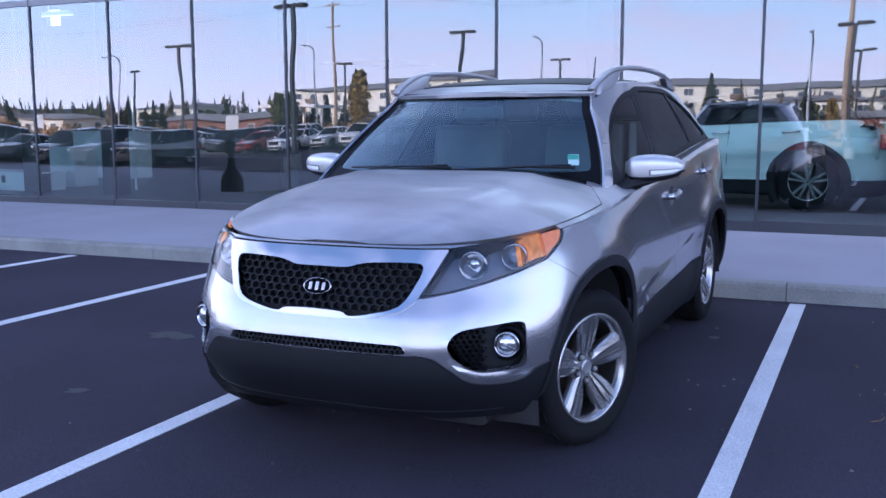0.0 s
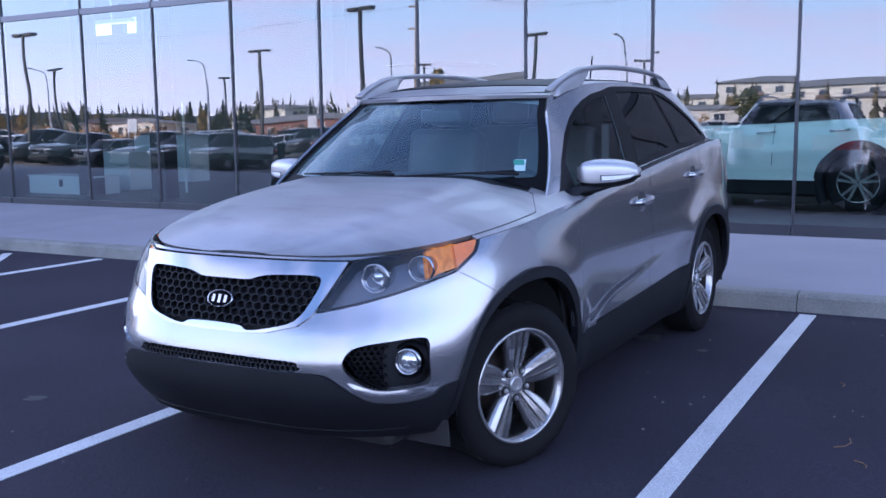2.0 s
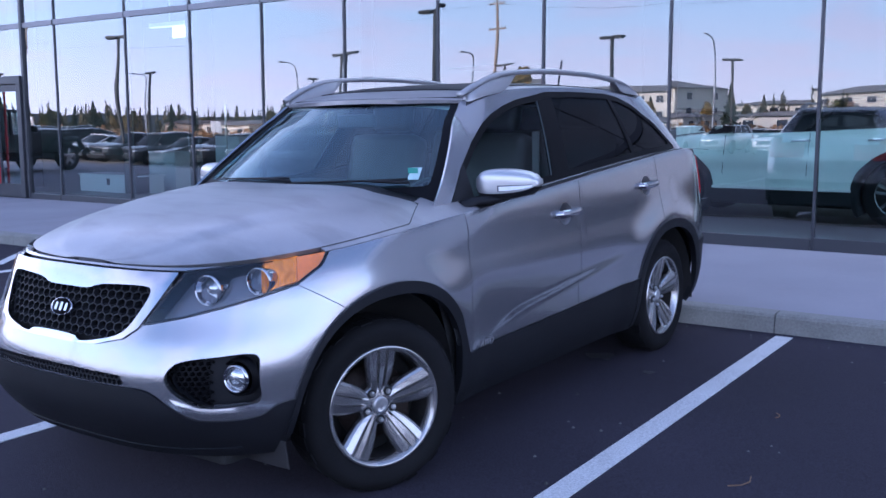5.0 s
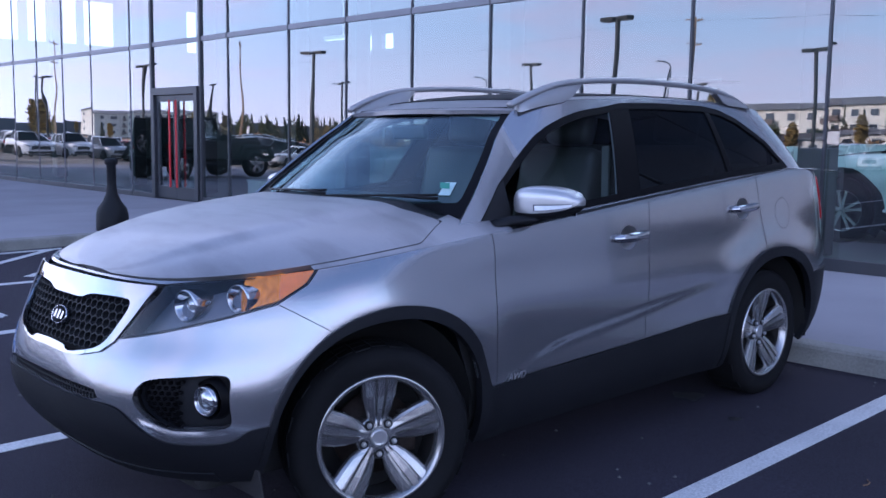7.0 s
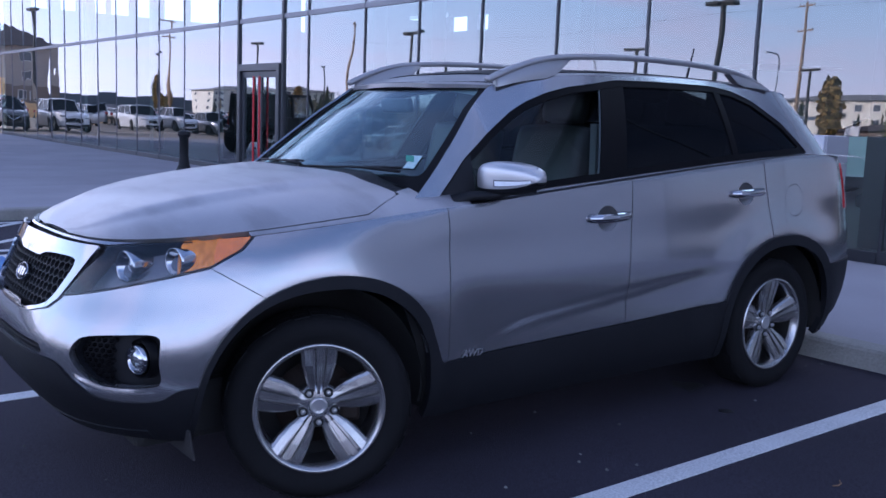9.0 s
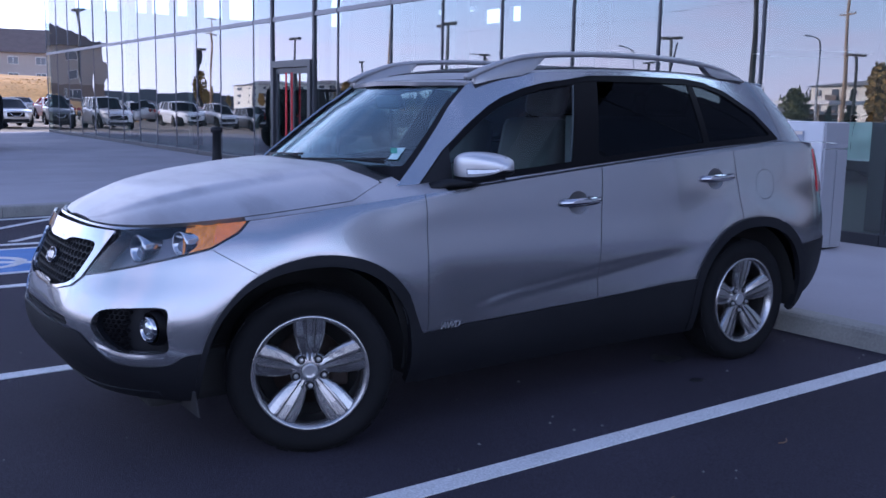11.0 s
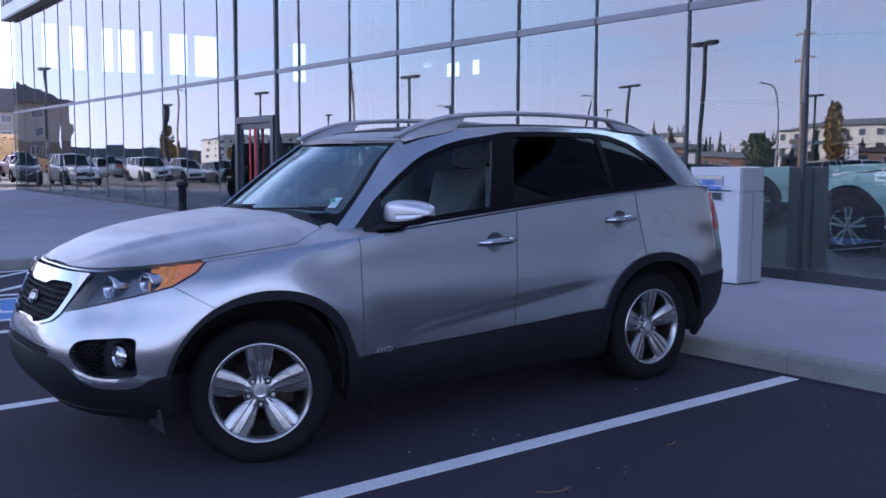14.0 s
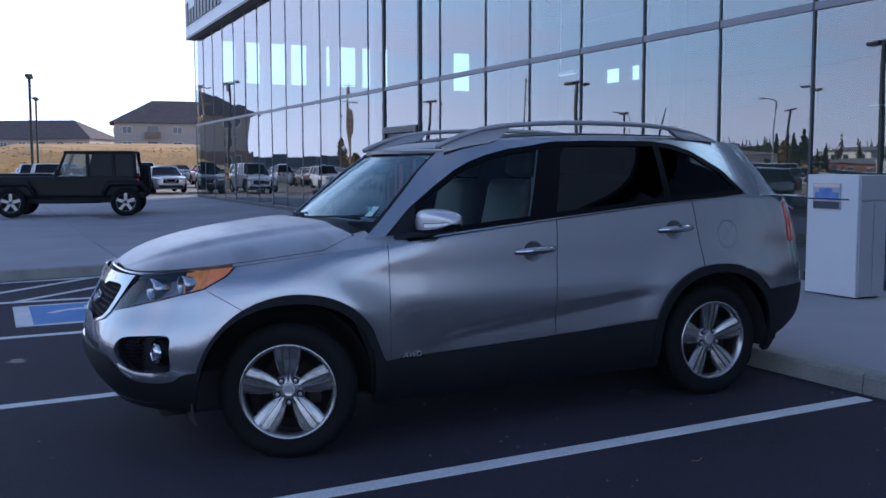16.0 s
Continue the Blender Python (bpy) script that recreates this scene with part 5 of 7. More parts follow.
def mirror_skin(t0, t1, nt, k0, k1, nk, side, out=0.0, caps=False):
    bm = bmesh.new()
    rows = [[bm.verts.new((side * p[0], p[1], p[2])) for p in [mirror_at(t0 + (t1 - t0) * i / nt, k0 + (k1 - k0) * j / nk, out) for j in range(nk + 1)]] for i in range(nt + 1)]
    for a, b in zip(rows, rows[1:]):
        for j in range(nk):
            bm.faces.new((a[j], a[j + 1], b[j + 1], b[j]))
    if caps:
        for row, dx in ((rows[0], -0.012), (rows[-1], 0.012)):
            mid = Vector((0, 0, 0))
            for v in row:
                mid += v.co / len(row)
            inner = [bm.verts.new(mid + (v.co - mid) * 0.82 + Vector((side * dx, 0, 0))) for v in row]
            for j in range(len(row) - 1):
                bm.faces.new((row[j], row[j + 1], inner[j + 1], inner[j]))
            bm.faces.new(inner)
    return bm


for side in BOTH:
    low = 0.36
    mir = part("door_mirror", mirror_skin(0, 1, 20, -low, math.pi + low, 30, side, 0.0, True), MIRROR_PAINT, car, "silver door mirror with a clear lamp strip", True)
    part("lower_shell", mirror_skin(0.0, 1, 20, math.pi + low, 2 * math.pi - low, 16, side, -0.002, True), PLASTIC, mir, "black lower shell", True)
    part("mirror_foot", tube([(side * 0.825, 0.62, 1.088), (side * 0.86, 0.69, 1.112), (side * 0.92, 0.755, 1.118), (side * 0.97, 0.79, 1.128)], [0.050, 0.036, 0.030, 0.020], 12, squash=0.6), PLASTIC, mir, "black arm", True)
    part("mirror_glass", boxes((side * 0.86, side * 1.075, 0.846, 0.850, 1.135, 1.235), bevel=0.001), CHROME, mir, m=Matrix())
    part("strip_frame", mirror_skin(0.46, 1.0, 20, math.pi + 0.002, math.pi + 0.21, 8, side, 0.002), LAMP_GREY, mir, smooth=True)
    part("repeater", mirror_skin(0.49, 1.0, 20, math.pi + 0.014, math.pi + 0.17, 8, side, 0.004), WHITE_LENS, mir, "clear lamp strip", True)
# wipers, sticker, lettering on the door
for x0, x1 in ((0.62, 0.02), (0.02, -0.58)):
    pts = []
    for k in range(7):
        x = x0 + (x1 - x0) * k / 6
        z = 1.180 + 0.022 * (1 - k / 6)
        xs = flank(pillar_y(z) + 0.03, z)[0] - 0.03
        q = screen(x / xs, z, 0.02)
        pts.append(q)
    w = part("wiper", tube(pts, 0.0055, 6), PLASTIC, car, smooth=True)
    part("arm", tube([(pts[0][0] + 0.03, pts[0][1] - 0.03, pts[0][2] - 0.012), pts[2], pts[4]], [0.008, 0.006, 0.004], 6), PLASTIC, w, smooth=True)
STICK = mat("sticker", (0.45, 0.60, 0.60), 0.5, var=0.1, scale=30)
s0 = sheet("window_sticker", screen, (0.81, 0.875), 4, (1.21, 1.26), 4, [], STICK, car, out=0.004, skirt=0.0, label="small pale sticker in the windscreen corner")
part("bar", boxes((0.59, 0.645, -0.002, 0.0, -0.012, 0.012)), mat("sticker_green", (0.05, 0.28, 0.22), 0.5), s0, m=Matrix.Translation((0.0, screen(0.84, 1.23)[1] - 0.012, 1.252)))
curve_text = bpy.data.curves.new("lettering", "FONT")
curve_text.body, curve_text.size, curve_text.extrude, curve_text.shear = "AWD", 0.042, 0.0015, 0.25
awd = new("lettering", curve_text)
awd.parent = car
awd.matrix_basis = Matrix.Translation((wrap(1.05, 0.49)[0] + 0.006, 0.60, 0.478)) @ Matrix.Rotation(radians(90), 4, "Z") @ Matrix.Rotation(radians(90 + 4), 4, "X")
curve_text.materials.append(RAIL)

# inside the cabin
dash = part("dashboard", boxes((-0.70, 0.70, 0.42, 0.86, 0.86, 1.07), (-0.70, 0.70, 0.30, 0.50, 0.95, 1.08), bevel=0.05), CABIN, car, smooth=True)
part("binnacle", boxes((0.20, 0.55, 0.62, 0.84, 1.0, 1.13), bevel=0.04), CABIN, dash, smooth=True)
sw = part("steering_wheel", lathe([(0.175, -0.015), (0.19, -0.012), (0.195, 0.0), (0.19, 0.012), (0.175, 0.015), (0.17, 0.0), (0.175, -0.015)], 32, "z"), CABIN, car, smooth=True, m=pose(0.37, 0.98, 1.02, 62))
part("boss", boxes((-0.17, 0.17, -0.03, 0.03, -0.01, 0.02), (-0.07, 0.07, -0.08, 0.06, -0.015, 0.03), bevel=0.012), CABIN, sw)
for x, y, w in ((0.37, 1.42, 0.48), (-0.37, 1.42, 0.48), (0.0, 2.30, 1.30)):
    seat = part("seat", boxes((-w / 2, w / 2, -0.45, 0.05, -0.12, 0.10), bevel=0.05), LEATHER, car, "black leather seat", True, Matrix.Translation((x, y, 0.72)))
    part("backrest", boxes((-w / 2, w / 2, -0.09, 0.09, 0.0, 0.62), bevel=0.06), LEATHER, seat, smooth=True, m=pose(0, 0.06, 0.06, -14))
    for hx in ((0.0,) if w < 1 else (-0.4, 0.4)):
        part("headrest", boxes((hx - 0.13, hx + 0.13, -0.05, 0.06, 0.64, 0.82), bevel=0.045), LEATHER, seat, smooth=True, m=pose(0, 0.06, 0.06, -14))
part("rear_view_mirror", boxes((-0.12, 0.12, -0.015, 0.015, -0.035, 0.035), bevel=0.012), CABIN, car, m=pose(0, 0.90, 1.47, 10))
part("seat_belt", boxes((0.64, 0.68, 1.56, 1.572, 0.85, 1.40)), mat("grey_belt_webbing", (0.22, 0.22, 0.22), 0.8), car)


# ---- other vehicles ----
DARK_GLASS = mat("dark_car_glass", (0.010, 0.011, 0.013), 0.12, var=0.05, spec=0.14)
PAINTS = {n: mat(n + "_car_paint", c, 0.28, me, var=0.03, coat=1.0) for n, c, me in (
    ("white", (0.72, 0.72, 0.72), 0.0), ("silver", (0.45, 0.45, 0.46), 0.7), ("charcoal", (0.06, 0.06, 0.065), 0.4), ("black", (0.012, 0.012, 0.013), 0.0), ("red", (0.32, 0.02, 0.02), 0.1), ("blue", (0.03, 0.06, 0.16), 0.3), ("grey", (0.17, 0.17, 0.18), 0.6))}
BEAM = mat("clear_headlight", (0.62, 0.65, 0.70), 0.1, 0.5, var=0.1, scale=20, coat=1.0)


def loft(rings, close=True):
    bm = bmesh.new()
    rows = [[bm.verts.new(p) for p in ring] for ring in rings]
    for a, b in zip(rows, rows[1:]):
        for k in range(len(a) - 1):
            bm.faces.new((a[k], a[k + 1], b[k + 1], b[k]))
    if close:
        bm.faces.new(rows[0]), bm.faces.new(rows[-1])
    return bm


def road_wheel(parent, m, r, w=0.21, spokes=5, twin=False):
    wh = part("wheel", tyre_bm(r, w, r * 0.66, 36), RUBBER, parent, "", True, m)
    part("rim", lathe([(r * 0.66, -0.05), (r * 0.62, 0.02), (r * 0.60, w * 0.36), (r * 0.66, w * 0.42), (r * 0.675, w * 0.36)], 36, "x"), ALLOY, wh, "silver alloy rim", True)
    bm = bmesh.new()
    for k in range(spokes):
        for d in ((-0.20, 0.20) if twin else (0.0,)):
            a = 2 * math.pi * k / spokes + d
            bmesh.ops.create_cube(bm, size=1.0, matrix=Matrix.Rotation(a, 4, "X") @ Matrix.Translation((w * 0.34, 0, r * 0.34)) @ Matrix.Diagonal((0.025, r * (0.085 if twin else 0.22), r * 0.62, 1)))
    tagged(part("spoke", bm, ALLOY, wh), kind="stuff")
    part("hub", lathe([(r * 0.62, -0.02), (r * 0.2, -0.01), (r * 0.17, w * 0.38), (0.0001, w * 0.4)], 24, "x"), DARK, wh, smooth=True)
    return wh


SIGN_WHITE = mat("bright_trim_strip", (0.80, 0.80, 0.80), 0.3, 0.3, var=0.03)


def plain_car(paint, suv=True, label="", roof_mat=None, twin=False, clad=False, m=None, group="cars parked in the lot"):
    """A parked car that is seen from some way off: pressed body with open wheel arches, cabin glass, roof, lamps, wheels. Nose towards -y."""
    c = thing("parked_car", m or Matrix(), label, "car", group)
    L, hw = (4.55, 0.91) if suv else (4.65, 0.89)
    belt, top = (1.09, 1.46) if clad else (1.06, 1.70) if suv else (0.92, 1.42)
    r = 0.385 if clad else 0.355 if suv else 0.325
    y0 = -L * 0.5
    low = 0.41 if clad else 0.24
    ax = (y0 + L * 0.20, y0 + L * 0.785)
    crown = curve((0, 0.80), (0.02, belt - 0.20), (0.08, belt - 0.13), (0.27, belt - 0.03), (0.5, belt), (0.8, belt + 0.06), (0.95, belt + 0.05), (1, belt - 0.06))
    girth = curve((0.2, 0.90), (0.36, 0.965), (0.50, 0.985), (0.62, 0.985), (0.74, 1.0), (0.90, 0.985), (belt + 0.06, 0.93))
    yc, yr = y0 + L * 0.30, y0 + L * 0.80

    def panel(u, v, out=0.0):
        if u <= 1:
            x0, c0 = math.sin(u * math.pi / 2) ** 0.62, math.cos(u * math.pi / 2) ** 0.62
            y = yc - (yc - y0) * c0
        elif u <= 2:
            x0, c0, y = 1.0, 0.0, yc + (yr - yc) * (u - 1)
        else:
            x0, c0 = math.cos((u - 2) * math.pi / 2) ** 0.62, math.sin((u - 2) * math.pi / 2) ** 0.62
            y = yr + (-y0 - yr) * c0
        z = low + (crown((y - y0) / L) - low) * v
        lean = 0.11 * abs(z - 0.55) ** 1.5 * c0
        return (hw * girth(z) * x0, y + (lean if u < 1 else -lean * 0.7), z)

    def lid_at(y, t, out=0.0):
        k = (y - y0) / L
        n = 3.2
        if y < yc:
            e = max(0.0, 1 - ((yc - y) / (yc - y0)) ** n) ** (1 / n)
        elif y > yr:
            e = max(0.0, 1 - ((y - yr) / (-y0 - yr)) ** n) ** (1 / n)
        else:
            e = 1.0
        z = crown(k)
        return (hw * girth(z) * e * t, y, z + 0.05 * (1 - t * t) * min(1, k * 8))
    gap = r + 0.055
    sheet("body", panel, (0, 3), 90, (0, 1), 18, [lambda a, b, p: min(math.hypot(p[1] - q, p[2] - r) for q in ax) - gap], paint, c, skirt=0.05, sides=BOTH, centre=(0, 0, 0.6))
    if clad:
        sheet("lower_cladding", panel, (0, 3), 60, (-0.30, -0.01), 4, [lambda a, b, p: min(math.hypot(p[1] - q, p[2] - r) for q in ax) - gap], PLASTIC, c, skirt=0.04, sides=BOTH, centre=(0, 0, 0.6))
    sheet("hood", lid_at, (y0 + 0.03, -y0 - 0.02), 40, (-1, 1), 12, [], paint, c, skirt=0.0, centre=(0, 0, 0.3))
    part("underside", boxes((-hw * 0.80, hw * 0.80, y0 + 0.30, -y0 - 0.30, 0.2, 0.80)), DARK, c)
    ws, we = y0 + L * 0.29, y0 + L * (0.97 if suv else 0.90)
    rs, re = y0 + L * 0.46, y0 + L * (0.90 if suv else 0.70)
    cab = []
    for k in range(9):
        t = k / 8
        z = belt - 0.02 + (top - 0.05 - belt) * min(1, t)
        cab.append((z, ws + (rs - ws) * t ** 0.9, we + (re - we) * t, hw * (0.90 - 0.21 * t)))
    rows = [[(-w, a, z), (-w * 0.6, a - 0.10, z), (0, a - 0.14, z), (w * 0.6, a - 0.10, z), (w, a, z), (w, a + (b - a) * 0.33, z), (w, a + (b - a) * 0.66, z), (w, b, z), (0, b + 0.06, z), (-w, b, z), (-w, a + (b - a) * 0.66, z), (-w, a + (b - a) * 0.33, z), (-w, a, z)] for z, a, b, w in cab]
    part("window_glass", loft(rows, False), DARK_GLASS, c, smooth=False)
    z, a, b, w = cab[-1]
    rr = []
    for k in range(9):
        t = k / 8
        y = a - 0.12 + (b - a + 0.2) * t
        e = 0.055 * math.sin(math.pi * min(1, 0.25 + t * 0.55))
        rr.append([(w * 1.03, y + 0.04 * (1 - t), z - 0.015), (w * 0.92, y, z + e * 0.6), (0, y - 0.03 * (1 - t), z + e + 0.02), (-w * 0.92, y, z + e * 0.6), (-w * 1.03, y + 0.04 * (1 - t), z - 0.015)])
    part("roof", loft(rr), roof_mat or paint, c, smooth=True)
    for s in BOTH:
        for f, wd in ((0.0, 0.045), (0.36, 0.035), (0.70, 0.04), (0.97, 0.10)):
            pts = [(s * (w_ + 0.006), a_ + (b_ - a_) * f, z_) for z_, a_, b_, w_ in cab]
            part("pillar", tube(pts, wd * 0.6, 6, squash=1.0), roof_mat or paint, c, smooth=True)
        for y in ax:
            road_wheel(c, Matrix.Translation((s * (hw - 0.11), y, r)) @ Matrix.Rotation(0 if s > 0 else math.pi, 4, "Z"), r, twin=twin)
            bm = bmesh.new()
            wide = 0.075 if clad else 0.02
            rings = [[bm.verts.new((s * x, y + q * math.cos(k * math.pi / 16 + 0.0), r + q * math.sin(k * math.pi / 16))) for k in range(-3, 20)] for x, q in ((hw * 0.80, gap - 0.03), (hw + 0.012, gap - 0.03), (hw + 0.016, gap + wide * 0.5), (hw * 0.985, gap + wide))]
            for g, h in zip(rings, rings[1:]):
                for k in range(len(g) - 1):
                    bm.faces.new((g[k], g[k + 1], h[k + 1], h[k]))
            part("arch", bm, PLASTIC if clad else DARK, c, smooth=True)
        part("headlight", boxes((-0.17, 0.17, -0.06, 0.06, -0.045, 0.045), bevel=0.03), BEAM, c, smooth=True, m=pose(s * hw * 0.68, y0 + 0.165, 0.76, 0, s * -8, s * 24))
        part("tail_light", boxes((-0.11, 0.11, -0.05, 0.05, -0.10, 0.10), bevel=0.03), RED_LENS, c, smooth=True, m=pose(s * hw * 0.80, -y0 - 0.09, 0.90, 0, 0, -s * 18))
        part("door_mirror", boxes((-0.09, 0.09, -0.05, 0.05, -0.06, 0.06), bevel=0.03), roof_mat or paint, c, smooth=True, m=Matrix.Translation((s * (hw + 0.06), ws + 0.30, belt + 0.06)))
        if clad:
            for k, dz in ((0.545, 0.10), (0.735, 0.08)):
                part("door_handle", tube([(s * hw * 0.985, y0 + L * k - 0.11, belt - dz), (s * (hw * 0.985 + 0.035), y0 + L * k - 0.05, belt - dz + 0.004), (s * (hw * 0.985 + 0.035), y0 + L * k + 0.05, belt - dz + 0.01), (s * hw * 0.985, y0 + L * k + 0.11, belt - dz + 0.014)], 0.014, 6), SATIN, c, smooth=True)
            for k in (0.335, 0.56):
                part("door_seam", tube([(s * (panel(1 + (y0 + L * k + 0.02 - yc) / (yr - yc), v)[0] - 0.001), y0 + L * k + 0.03 * v, low + (crown(k) - low) * v) for v in (0.25, 0.45, 0.65, 0.85, 0.98)], 0.004, 5), DARK, c)
            part("sill", boxes((s * hw * 0.93, s * (hw * 1.0), ax[0] + gap, ax[1] - gap, 0.22, 0.40), bevel=0.02), PLASTIC, c)
            part("sill_strip", boxes((s * hw * 0.98, s * (hw * 1.015), ax[0] + gap + 0.06, ax[1] - gap - 0.06, 0.40, 0.43)), SIGN_WHITE, c)
            part("roof_rail", tube(bend([(s * w * 0.9, a + 0.1, z + 0.03), (s * w * 0.92, a + 0.3, z + 0.085), (s * w * 0.92, b - 0.3, z + 0.085), (s * w * 0.9, b - 0.02, z + 0.03)], 5), 0.016, 6), PLASTIC, c, smooth=True)
    part("grille", boxes((-0.40, 0.40, y0 - 0.012, y0 + 0.1, 0.52, 0.74), bevel=0.03), GLOSS_BLACK, c)
    part("grille_bar", tube([(-0.30, y0 - 0.02, 0.73), (-0.15, y0 - 0.035, 0.55), (0.15, y0 - 0.035, 0.55), (0.30, y0 - 0.02, 0.73)], 0.022, 6), CHROME, c, smooth=True)
    part("bumper", boxes((-hw * 0.7, hw * 0.7, y0 + 0.0, y0 + 0.2, 0.26, 0.42), bevel=0.04), PLASTIC, c)
    return c


fleet = [(n, s, plain_car(PAINTS[n], s, f"{n} {'sport utility car' if s else 'sedan'} parked in the lot")) for n, s in (("white", True), ("silver", False), ("charcoal", True), ("grey", False), ("black", True), ("red", False), ("white", False), ("blue", True), ("silver", True))]
spots = []
for k in range(17):
    spots.append((-29.0 - 2.75 * k + random.uniform(-0.1, 0.1), -16.9 + random.uniform(-0.2, 0.2), 180))
for k in range(22):
    spots.append((6.0 - 2.8 * k, -38.5 + random.uniform(-0.3, 0.3), 180))
    if k % 3:
        spots.append((6.0 - 2.8 * k, -44.2, 0))
for k in range(9):
    spots.append((-78.0 - 3.0 * k, -16.9, 180))
    spots.append((-74.0 - 3.0 * k, -36.0, 180))
for k in range(8):
    spots.append((-48.6, 4.4 + 2.9 * k, 90))
for k in range(12):
    if k % 4:
        spots.append((-62.0, 18.0 - 2.8 * k, 90))
        spots.append((-74.0, 18.0 - 2.8 * k, -90))
dark_first = [2, 4, 2, 3, 2, 2, 6, 4, 8, 6, 1, 0, 8, 6, 5, 1, 0, 7]
spots.insert(0, (-48.6, 1.5, 90))
dark_first.insert(0, 0)
first = set()
for i, (x, y, rz) in enumerate(spots):
    j = dark_first[i] if i < len(dark_first) else random.choice((0, 0, 1, 6, 6, 2, 4, 0, 8, 8, 3, 1, 5))
    m = pose(x, y, ground_z(x, y), 0, 0, rz)
    if j not in first:
        first.add(j)
        fleet[j][2].matrix_basis = m
    else:
        copy_thing(fleet[j][2], m)

# showroom lamps: two large unseen ones added to brighten the cars, one slim pendant
GREY_BOX = mat("pale_grey_panel", (0.58, 0.58, 0.60), 0.5, var=0.05, scale=2.0)
GLOW = lamp_mat("lamp_diffuser_glow", (1.0, 0.95, 0.88), 0.6)


def ceiling_lamp(x, y, z, w, d, power):
    f = thing("ceiling_lamp", Matrix.Translation((x, y, z)), "white lamp panel hung in the showroom", "ceiling lamp", "showroom lamps")
    part("housing", boxes((-w / 2 - 0.02, w / 2 + 0.02, -d / 2 - 0.02, d / 2 + 0.02, 0.0, 0.08), bevel=0.008), FASCIA, f)
    part("diffuser", boxes((-w / 2, w / 2, -d / 2, d / 2, -0.012, -0.001)), GLOW, f)
    part("rod", boxes((-0.01, 0.01, -0.01, 0.01, 0.08, TOP + 0.3 - z)), FASCIA, f)
    if power:
        lamp = new("ceiling_light", bpy.data.lights.new("ceiling_light", "AREA"))
        lamp.data.shape, lamp.data.size, lamp.data.size_y = "RECTANGLE", w, d
        lamp.data.energy, lamp.data.color = power, (1.0, 0.95, 0.88)
        lamp.matrix_world = Matrix.Translation((x, y, z - 0.03))


# The first two are fill lamps without a seen source, above the show cars.
ceiling_lamp(-0.3, 8.6, TOP + 0.1, 6.0, 2.0, 100)
ceiling_lamp(-5.2, 13.6, TOP + 0.1, 4.0, 2.6, 60)
ceiling_lamp(-14.1, 11.0, 3.53, 1.25, 0.10, 0)
# low pale desks further inside
for x0, x1, y, z in ((-12.5, -10.8, 7.55, 0.52), (-11.85, -11.1, 8.6, 0.90), (-13.5, -11.9, 10.9, 1.15)):
    desk = thing("desk", Matrix.Translation((x0, y, IN_Z)), "low pale grey showroom desk behind the glass", "desk", "showroom desks")
    part("body", boxes((0, x1 - x0, 0, 0.55, 0.0, z - IN_Z - 0.03), bevel=0.006), GREY_BOX, desk)
    part("top", boxes((-0.02, x1 - x0 + 0.02, -0.02, 0.57, z - IN_Z - 0.028, z - IN_Z), bevel=0.006), GREY_BOX, desk)
    if y < 8:
        part("socket", boxes((0.82, 0.90, -0.012, -0.001, 0.13, 0.25), bevel=0.002), PLASTIC, desk, "black wall socket")
cove = thing("wall_panel", Matrix.Translation((-11.5, BACK_Y - 0.12, 2.95)), "long lens-shaped white panel on the showroom rear wall", "panel")
bm = bmesh.new()
bm.faces.new([bm.verts.new((1.85 * math.cos(a) * abs(math.cos(a)) ** 0.5, 0, 0.085 * math.sin(a) * abs(math.sin(a)) ** 0.8 - 0.06 * math.cos(a))) for a in (2 * math.pi * k / 28 for k in range(28))])
bmesh.ops.solidify(bm, geom=bm.faces[:], thickness=0.05)
part("face", bm, mat("white_lacquer", (0.85, 0.84, 0.81), 0.4, var=0.03), cove)
part("bracket", boxes((-1.2, 1.2, 0.03, 0.118, -0.03, 0.03)), FASCIA, cove)
# two pale sport utility cars shown inside the glass
show = plain_car(mat("pale_mint_car_paint", (0.72, 0.80, 0.75), 0.28, 0.0, var=0.03, coat=1.0), True, "pale mint sport utility car with a black roof behind showroom glass", GLOSS_BLACK, True, True, pose(-0.26, 9.9, IN_Z, 0, 0, -90), "cars on show indoors")
show.name = "display_car"
copy_thing(show, pose(-5.1, 14.8, IN_Z, 0, 0, -90))


